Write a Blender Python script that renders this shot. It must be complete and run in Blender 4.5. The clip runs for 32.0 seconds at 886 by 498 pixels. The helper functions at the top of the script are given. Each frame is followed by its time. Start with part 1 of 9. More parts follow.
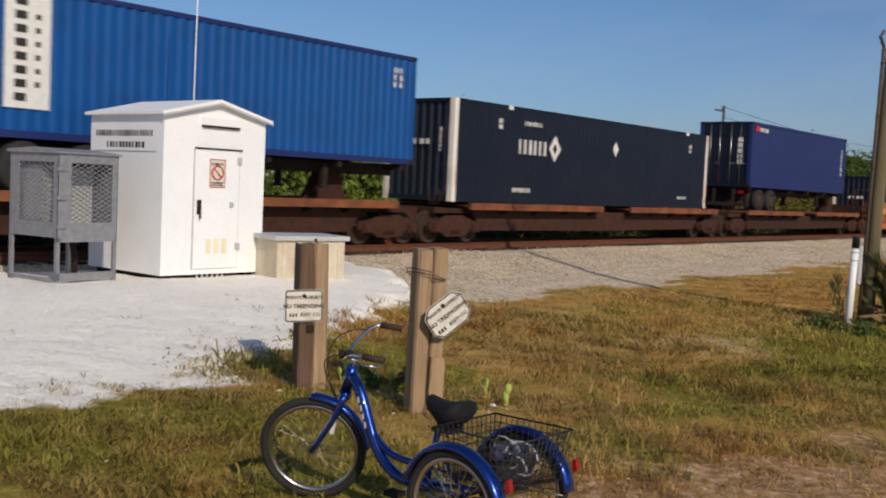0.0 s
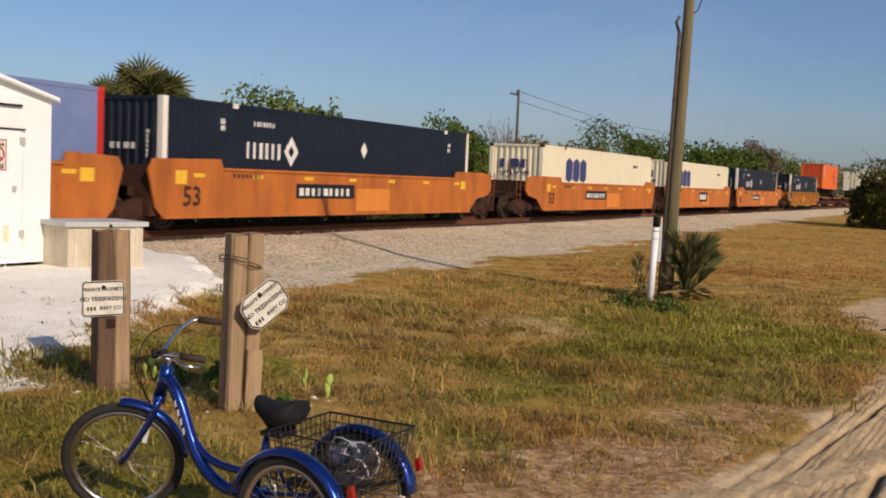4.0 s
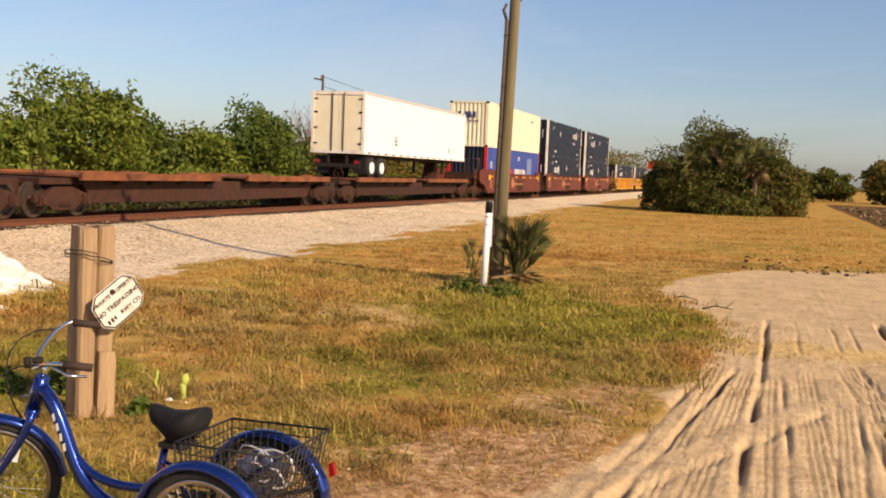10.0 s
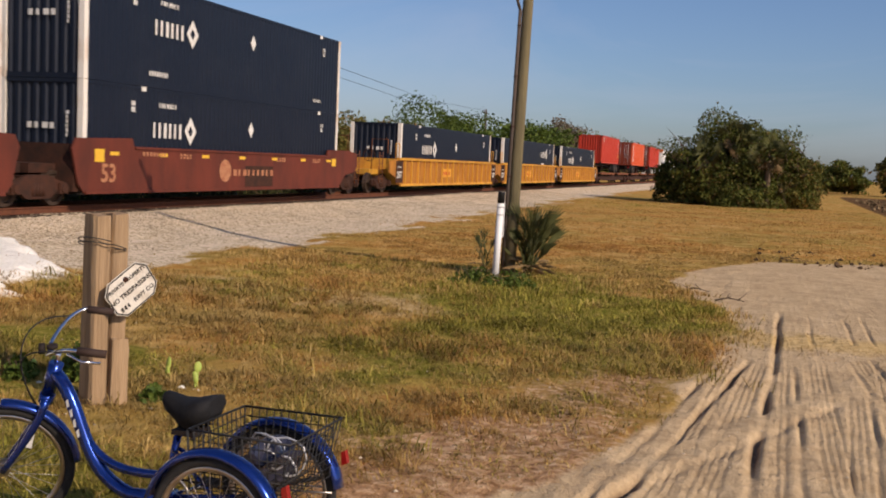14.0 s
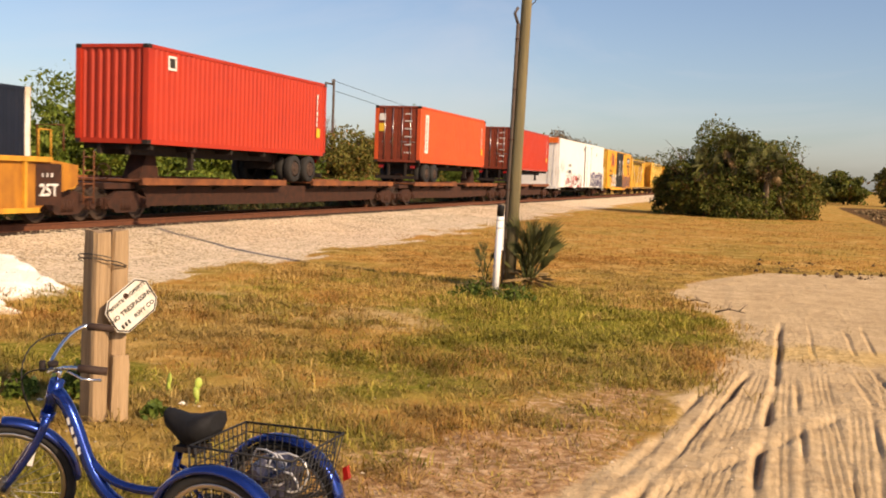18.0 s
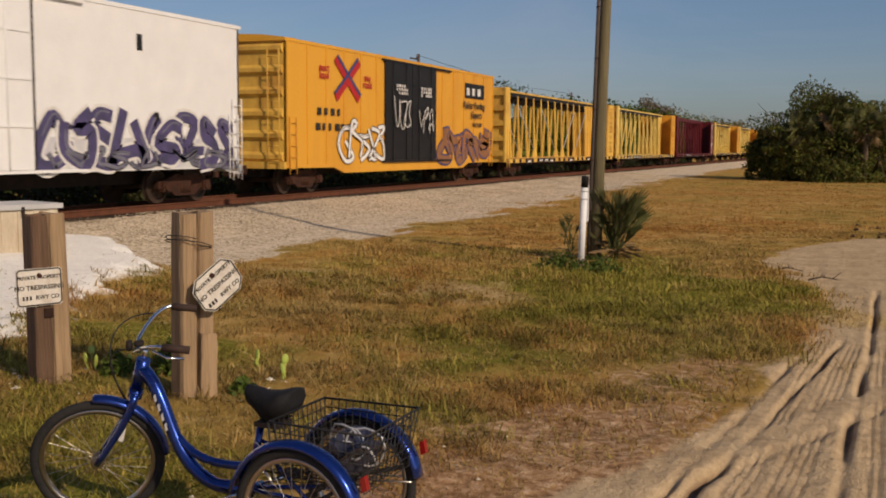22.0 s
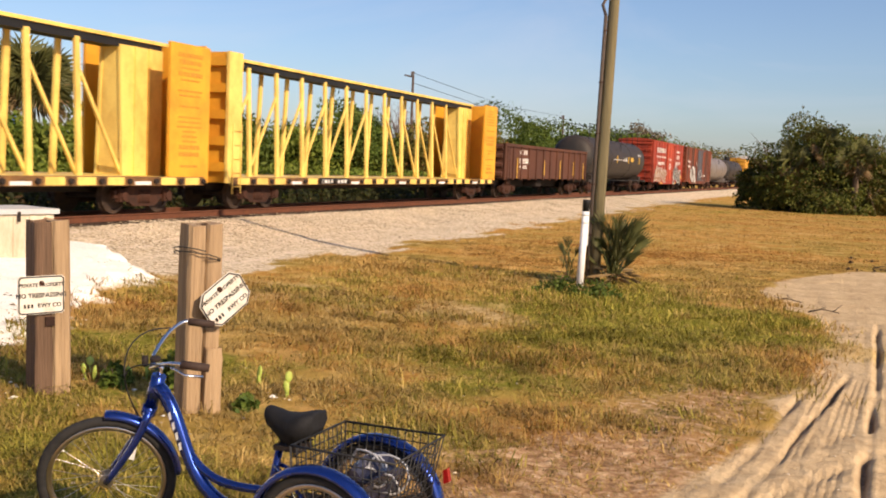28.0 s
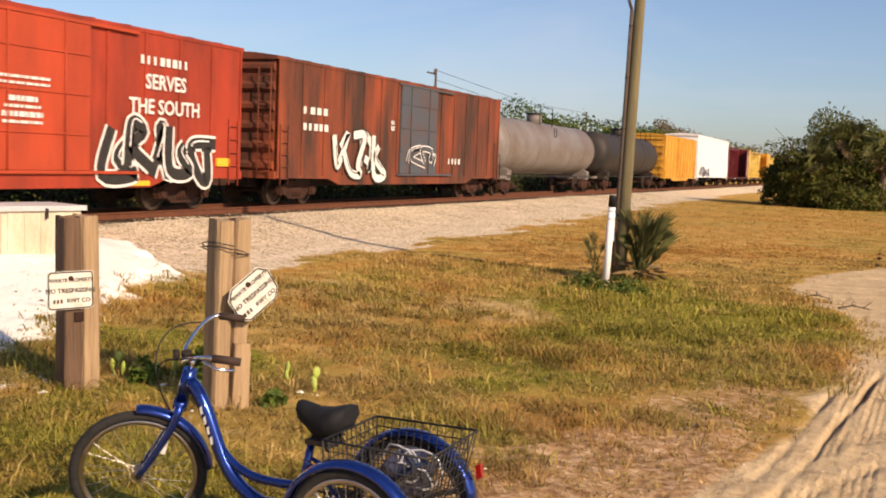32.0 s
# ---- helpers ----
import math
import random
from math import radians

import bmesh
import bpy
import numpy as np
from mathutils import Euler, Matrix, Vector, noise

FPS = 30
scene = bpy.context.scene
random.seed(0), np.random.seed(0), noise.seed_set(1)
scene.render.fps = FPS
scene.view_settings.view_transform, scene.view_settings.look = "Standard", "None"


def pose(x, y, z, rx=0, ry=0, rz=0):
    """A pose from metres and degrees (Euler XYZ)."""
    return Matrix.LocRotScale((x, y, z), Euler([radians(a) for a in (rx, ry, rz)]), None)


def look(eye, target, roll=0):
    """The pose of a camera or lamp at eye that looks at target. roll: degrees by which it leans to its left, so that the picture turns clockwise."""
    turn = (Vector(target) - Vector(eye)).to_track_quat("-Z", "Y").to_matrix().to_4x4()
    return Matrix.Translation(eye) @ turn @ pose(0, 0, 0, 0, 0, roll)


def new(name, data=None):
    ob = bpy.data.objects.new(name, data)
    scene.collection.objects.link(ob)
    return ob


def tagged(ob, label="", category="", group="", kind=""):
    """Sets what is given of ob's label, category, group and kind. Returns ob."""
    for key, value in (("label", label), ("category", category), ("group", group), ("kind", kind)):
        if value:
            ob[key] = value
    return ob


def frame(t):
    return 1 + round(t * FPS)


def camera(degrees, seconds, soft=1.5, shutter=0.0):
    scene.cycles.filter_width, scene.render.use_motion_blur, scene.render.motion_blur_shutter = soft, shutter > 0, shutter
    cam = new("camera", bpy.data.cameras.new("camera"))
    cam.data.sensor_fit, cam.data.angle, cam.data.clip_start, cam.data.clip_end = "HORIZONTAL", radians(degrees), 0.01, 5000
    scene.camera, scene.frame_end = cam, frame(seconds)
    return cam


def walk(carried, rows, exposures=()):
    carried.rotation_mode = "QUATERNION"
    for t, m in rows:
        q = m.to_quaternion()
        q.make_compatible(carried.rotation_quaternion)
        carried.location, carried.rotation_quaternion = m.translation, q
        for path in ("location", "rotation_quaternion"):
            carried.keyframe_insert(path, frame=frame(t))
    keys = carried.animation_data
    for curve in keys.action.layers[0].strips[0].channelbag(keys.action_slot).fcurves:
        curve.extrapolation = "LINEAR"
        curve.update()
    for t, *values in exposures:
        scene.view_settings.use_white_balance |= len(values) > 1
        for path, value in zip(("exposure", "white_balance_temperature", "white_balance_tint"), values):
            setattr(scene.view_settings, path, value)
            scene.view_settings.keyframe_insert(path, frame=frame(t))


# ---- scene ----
# ---- camera and its path ----
cam = camera(46.73, 32.0, soft=1.9, shutter=0.12)
# seconds, x, y, z, yaw, pitch, roll
PATH = [
    (0.0, 0.000, 0.000, 1.650, 39.38, -3.53, 2.64),
    (0.5, -0.012, 0.048, 1.642, 33.14, -4.07, 1.81),
    (1.0, -0.038, 0.111, 1.611, 27.54, -4.73, 2.25),
    (1.5, -0.067, 0.135, 1.600, 23.52, -4.92, 2.44),
    (2.0, -0.084, 0.161, 1.605, 24.74, -4.87, 2.19),
    (2.5, -0.093, 0.165, 1.613, 27.84, -4.47, 1.98),
    (4.5, -0.583, 0.303, 1.623, 28.15, -3.96, 2.49),
    (5.0, -0.736, 0.297, 1.623, 26.59, -5.02, 3.12),
    (5.5, -0.959, 0.275, 1.612, 22.99, -4.84, 1.64),
    (6.0, -1.053, 0.307, 1.591, 20.31, -5.03, 3.04),
    (6.5, -1.052, 0.302, 1.616, 18.60, -4.81, 2.60),
    (7.0, -1.058, 0.292, 1.611, 17.01, -5.19, 2.88),
    (7.5, -1.052, 0.282, 1.617, 16.48, -4.75, 3.13),
    (8.0, -1.083, 0.293, 1.610, 16.25, -5.03, 3.16),
    (8.5, -1.063, 0.297, 1.609, 16.66, -5.34, 2.74),
    (9.0, -1.064, 0.302, 1.617, 16.38, -5.13, 2.64),
    (9.5, -1.058, 0.289, 1.614, 16.25, -5.11, 2.83),
    (10.0, -1.081, 0.293, 1.607, 17.07, -4.32, 2.30),
    (10.5, -1.064, 0.278, 1.621, 18.70, -4.19, 2.68),
    (11.0, -1.022, 0.261, 1.629, 17.14, -3.62, 2.74),
    (11.5, -1.027, 0.267, 1.624, 16.60, -3.68, 2.69),
    (12.0, -1.036, 0.275, 1.598, 16.47, -4.43, 2.75),
    (12.5, -1.040, 0.275, 1.612, 16.83, -4.45, 3.13),
    (13.0, -1.048, 0.294, 1.608, 16.50, -4.24, 3.33),
    (13.5, -1.105, 0.322, 1.601, 16.65, -4.55, 3.03),
    (14.0, -1.094, 0.298, 1.599, 17.68, -4.88, 2.60),
    (14.5, -1.062, 0.279, 1.606, 17.70, -5.13, 3.31),
    (16.5, -1.104, 0.308, 1.591, 18.06, -4.43, 2.64),
    (17.0, -1.103, 0.311, 1.602, 17.58, -4.65, 2.62),
    (17.5, -1.113, 0.325, 1.594, 17.43, -4.31, 2.43),
    (18.0, -1.097, 0.295, 1.603, 17.69, -4.13, 2.15),
    (18.5, -1.098, 0.294, 1.605, 17.97, -3.99, 2.58),
    (19.0, -1.099, 0.293, 1.600, 18.52, -4.29, 2.36),
    (19.5, -1.106, 0.291, 1.591, 19.09, -4.35, 2.19),
    (20.0, -1.091, 0.279, 1.602, 18.80, -4.07, 2.21),
    (20.5, -1.074, 0.268, 1.609, 19.53, -4.28, 2.07),
    (21.0, -1.068, 0.293, 1.614, 21.23, -4.41, 1.62),
    (21.5, -1.023, 0.315, 1.627, 21.73, -5.50, 1.15),
    (22.0, -1.007, 0.319, 1.618, 22.67, -5.75, 0.44),
    (22.5, -0.997, 0.338, 1.622, 22.15, -5.26, 0.50),
    (23.0, -0.976, 0.333, 1.609, 22.51, -5.28, 0.58),
    (23.5, -1.009, 0.366, 1.615, 22.47, -5.18, 0.69),
    (24.0, -1.008, 0.373, 1.617, 24.05, -5.16, 2.12),
    (24.5, -1.072, 0.382, 1.607, 21.94, -4.29, 1.81),
    (26.5, -1.256, 0.368, 1.621, 21.40, -4.81, 2.17),
    (27.0, -1.270, 0.375, 1.614, 20.56, -4.48, 2.52),
    (27.5, -1.243, 0.354, 1.624, 21.64, -4.81, 2.95),
    (28.0, -1.273, 0.365, 1.623, 21.92, -4.73, 2.45),
    (28.5, -1.259, 0.359, 1.629, 22.00, -4.75, 3.01),
    (29.0, -1.271, 0.362, 1.620, 21.50, -4.69, 3.00),
    (29.5, -1.276, 0.370, 1.602, 20.98, -4.47, 2.66),
    (30.0, -1.271, 0.375, 1.612, 21.31, -4.64, 2.99),
    (30.5, -1.283, 0.395, 1.617, 20.79, -4.78, 2.97),
    (31.0, -1.301, 0.399, 1.602, 20.99, -5.09, 2.88),
    (31.5, -1.295, 0.394, 1.608, 21.05, -5.09, 3.03),
    (32.0, -1.336, 0.389, 1.597, 23.17, -4.93, 2.29),
]
EXPOSURES = [(0.0, -0.51, 5600, 13), (1.0, -0.37, 5600, 13), (2.0, 0.01, 5850, 15), (5.0, -0.47, 6150, 18), (6.0, -0.48, 6900, 20), (7.0, -0.31, 6900, 20), (8.0, 0.11, 7050, 20), (9.0, 0.23, 6950, 20), (10.0, 0.33, 7000, 20), (11.0, -0.1, 6650, 20), (12.0, -0.6, 5800, 19),
             (13.0, -0.58, 5850, 19), (14.0, -0.2, 6000, 20), (17.0, 0.41, 7250, 20), (20.0, 0.18, 7350, 21), (21.0, -0.32, 7000, 20), (22.0, -0.64, 6350, 18), (23.0, -0.52, 6500, 20), (24.0, -0.02, 6200, 16), (27.0, 0.31, 6600, 18), (29.0, 0.4, 6550, 19), (32.0, 0.34, 6750, 20)]
walk(cam, [(t, pose(x, y, z, 90 + pitch, 0, yaw) @ pose(0, 0, 0, 0, 0, roll)) for t, x, y, z, yaw, pitch, roll in PATH], EXPOSURES)

# ---- world and sun ----
SUN_DIR = Vector((0.905, -0.425, 0.61)).normalized()      # towards the sun
world = bpy.data.worlds.new("sky")
scene.world = world
world.use_nodes = True
wn = world.node_tree
wn.nodes.clear()
sky = wn.nodes.new("ShaderNodeTexSky")
sky.sky_type, sky.sun_disc = "NISHITA", False
sky.sun_elevation = math.asin(SUN_DIR.z)
sky.sun_rotation = math.atan2(SUN_DIR.x, SUN_DIR.y)
sky.air_density, sky.dust_density, sky.ozone_density = 1.0, 1.0, 4.5
bg = wn.nodes.new("ShaderNodeBackground")
bg.inputs["Strength"].default_value = 0.102
wo = wn.nodes.new("ShaderNodeOutputWorld")
wtc = wn.nodes.new("ShaderNodeTexCoord")
wmp = wn.nodes.new("ShaderNodeMapping")
wmp.inputs["Scale"].default_value, wmp.inputs["Rotation"].default_value = (1.6, 3.0, 7.0), (0.0, 0.25, 0.6)
wno = wn.nodes.new("ShaderNodeTexNoise")
wno.inputs["Scale"].default_value, wno.inputs["Detail"].default_value, wno.inputs["Roughness"].default_value, wno.inputs["Distortion"].default_value = 1.3, 7.0, 0.55, 0.6
wrg = wn.nodes.new("ShaderNodeMapRange")
wrg.inputs["From Min"].default_value, wrg.inputs["From Max"].default_value, wrg.inputs["To Max"].default_value = 0.46, 0.74, 0.32
wmx = wn.nodes.new("ShaderNodeMix")
wmx.data_type = "RGBA"
wmx.inputs[7].default_value = (6.0, 6.1, 6.4, 1)        # thin high cloud
wn.links.new(wtc.outputs["Generated"], wmp.inputs["Vector"])
wn.links.new(wmp.outputs[0], wno.inputs["Vector"])
wn.links.new(wno.outputs["Fac"], wrg.inputs["Value"])
wn.links.new(wrg.outputs[0], wmx.inputs["Factor"])
wn.links.new(sky.outputs[0], wmx.inputs[6])
wn.links.new(wmx.outputs[2], bg.inputs["Color"])
wn.links.new(bg.outputs[0], wo.inputs["Surface"])
sun = new("sun", bpy.data.lights.new("sun", "SUN"))
sun.data.energy, sun.data.angle, sun.data.color = 4.7, radians(0.55), (1.0, 0.81, 0.55)
sun.matrix_world = look((40, -30, 40), Vector((40, -30, 40)) - SUN_DIR)


# ---- materials ----
def mat(name, col, col2=None, rough=0.6, metal=0.0, scale=3.0, fine=40.0, bump=0.0, bump_scale=60.0, mix=0.5, vary=0.0, coat=0.0, stretch=None, sub=None):
    """A principled material: two colours mixed by noise at two scales, fine bump, and some change from object to object."""
    m = bpy.data.materials.new(name)
    m.use_nodes = True
    nt = m.node_tree
    N, L = nt.nodes, nt.links
    b = N["Principled BSDF"]
    b.inputs["Roughness"].default_value, b.inputs["Metallic"].default_value = rough, metal
    b.inputs["Coat Weight"].default_value = coat
    b.inputs["Specular IOR Level"].default_value = 0.28 if rough > 0.35 else 0.5
    if sub:
        b.inputs["Subsurface Weight"].default_value = sub
    tc = N.new("ShaderNodeTexCoord")
    src = tc.outputs["Object"]
    if stretch:
        mp = N.new("ShaderNodeMapping")
        mp.inputs["Scale"].default_value = stretch
        L.new(src, mp.inputs["Vector"])
        src = mp.outputs[0]
    n1 = N.new("ShaderNodeTexNoise")
    n1.inputs["Scale"].default_value, n1.inputs["Detail"].default_value, n1.inputs["Roughness"].default_value = scale, 8.0, 0.65
    L.new(src, n1.inputs["Vector"])
    n2 = N.new("ShaderNodeTexNoise")
    n2.inputs["Scale"].default_value, n2.inputs["Detail"].default_value = fine, 4.0
    L.new(src, n2.inputs["Vector"])
    r1 = N.new("ShaderNodeMapRange")
    r1.inputs["From Min"].default_value, r1.inputs["From Max"].default_value = mix - 0.18, mix + 0.18
    L.new(n1.outputs["Fac"], r1.inputs["Value"])
    mx = N.new("ShaderNodeMix")
    mx.data_type = "RGBA"
    mx.inputs[6].default_value = (*col, 1)
    mx.inputs[7].default_value = (*(col2 or [c * 0.75 for c in col]), 1)
    L.new(r1.outputs[0], mx.inputs["Factor"])
    hs = N.new("ShaderNodeHueSaturation")
    r2 = N.new("ShaderNodeMapRange")
    r2.inputs["To Min"].default_value, r2.inputs["To Max"].default_value = 0.82, 1.18
    L.new(n2.outputs["Fac"], r2.inputs["Value"])
    if vary:
        oi = N.new("ShaderNodeObjectInfo")
        r3 = N.new("ShaderNodeMapRange")
        r3.inputs["To Min"].default_value, r3.inputs["To Max"].default_value = 1 - vary, 1 + vary
        L.new(oi.outputs["Random"], r3.inputs["Value"])
        mu = N.new("ShaderNodeMath")
        mu.operation = "MULTIPLY"
        L.new(r2.outputs[0], mu.inputs[0])
        L.new(r3.outputs[0], mu.inputs[1])
        L.new(mu.outputs[0], hs.inputs["Value"])
    else:
        L.new(r2.outputs[0], hs.inputs["Value"])
    L.new(mx.outputs[2], hs.inputs["Color"])
    L.new(hs.outputs[0], b.inputs["Base Color"])
    if bump:
        bp = N.new("ShaderNodeBump")
        bp.inputs["Strength"].default_value, bp.inputs["Distance"].default_value = bump, 0.02
        n3 = N.new("ShaderNodeTexNoise")
        n3.inputs["Scale"].default_value, n3.inputs["Detail"].default_value = bump_scale, 6.0
        L.new(src, n3.inputs["Vector"])
        L.new(n3.outputs["Fac"], bp.inputs["Height"])
        L.new(bp.outputs[0], b.inputs["Normal"])
    return m


# ---- mesh helpers ----
def box(bm, x0, y0, z0, x1, y1, z1, m=None):
    """An axis-aligned block from corner to corner, moved by m."""
    v = [Vector((x, y, z)) for z in (z0, z1) for y in (y0, y1) for x in (x0, x1)]
    if m:
        v = [m @ p for p in v]
    v = [bm.verts.new(p) for p in v]
    for f in ((0, 2, 3, 1), (4, 5, 7, 6), (0, 1, 5, 4), (2, 6, 7, 3), (0, 4, 6, 2), (1, 3, 7, 5)):
        bm.faces.new([v[i] for i in f])
    return v


def tube(bm, pts, r, n=8, r1=None, cap=True):
    """A round bar along a line of points, of radius r (tapering to r1)."""
    pts = [Vector(p) for p in pts]
    rings = []
    side = None
    for i, p in enumerate(pts):
        d = (pts[min(i + 1, len(pts) - 1)] - pts[max(i - 1, 0)]).normalized()
        if side is None:
            side = d.orthogonal().normalized()
        side = (side - d * side.dot(d)).normalized()
        up = d.cross(side)
        rr = r if r1 is None else r + (r1 - r) * i / (len(pts) - 1)
        rings.append([bm.verts.new(p + rr * (math.cos(a) * side + math.sin(a) * up)) for a in (2 * math.pi * k / n for k in range(n))])
    for a, b in zip(rings, rings[1:]):
        for k in range(n):
            f = bm.faces.new((a[k], a[(k + 1) % n], b[(k + 1) % n], b[k]))
            f.smooth = True
    if cap:
        bm.faces.new(rings[0][::-1])
        bm.faces.new(rings[-1])


def prism(bm, outline, axis, a, b):
    """A flat outline of (u, v) drawn out along an axis from a to b. axis 'x': u=y, v=z; 'y': u=x, v=z; 'z': u=x, v=y."""
    def at(u, v, w):
        return {"x": (w, u, v), "y": (u, w, v), "z": (u, v, w)}[axis]
    p = [bm.verts.new(at(u, v, a)) for u, v in outline]
    q = [bm.verts.new(at(u, v, b)) for u, v in outline]
    n = len(p)
    for k in range(n):
        bm.faces.new((p[k], p[(k + 1) % n], q[(k + 1) % n], q[k]))
    bm.faces.new(p[::-1])
    bm.faces.new(q)


def mesh_of(name, bm, material):
    bmesh.ops.recalc_face_normals(bm, faces=bm.faces)
    me = bpy.data.meshes.new(name)
    bm.to_mesh(me)
    bm.free()
    for m in (material if isinstance(material, (list, tuple)) else [material]):
        me.materials.append(m)
    return me


def part(name, bm, material, parent, label=""):
    """One mesh object under a thing or under a part."""
    ob = new(name, bm if isinstance(bm, bpy.types.Mesh) else mesh_of(name, bm, material))
    ob.parent = parent
    return tagged(ob, label)


def thing(name, m, label, category, group="", kind=""):
    ob = new(name)
    ob.empty_display_size = 0.2
    ob.matrix_basis = m
    return tagged(ob, label, category, group, kind)


TRACK_X = -19.4


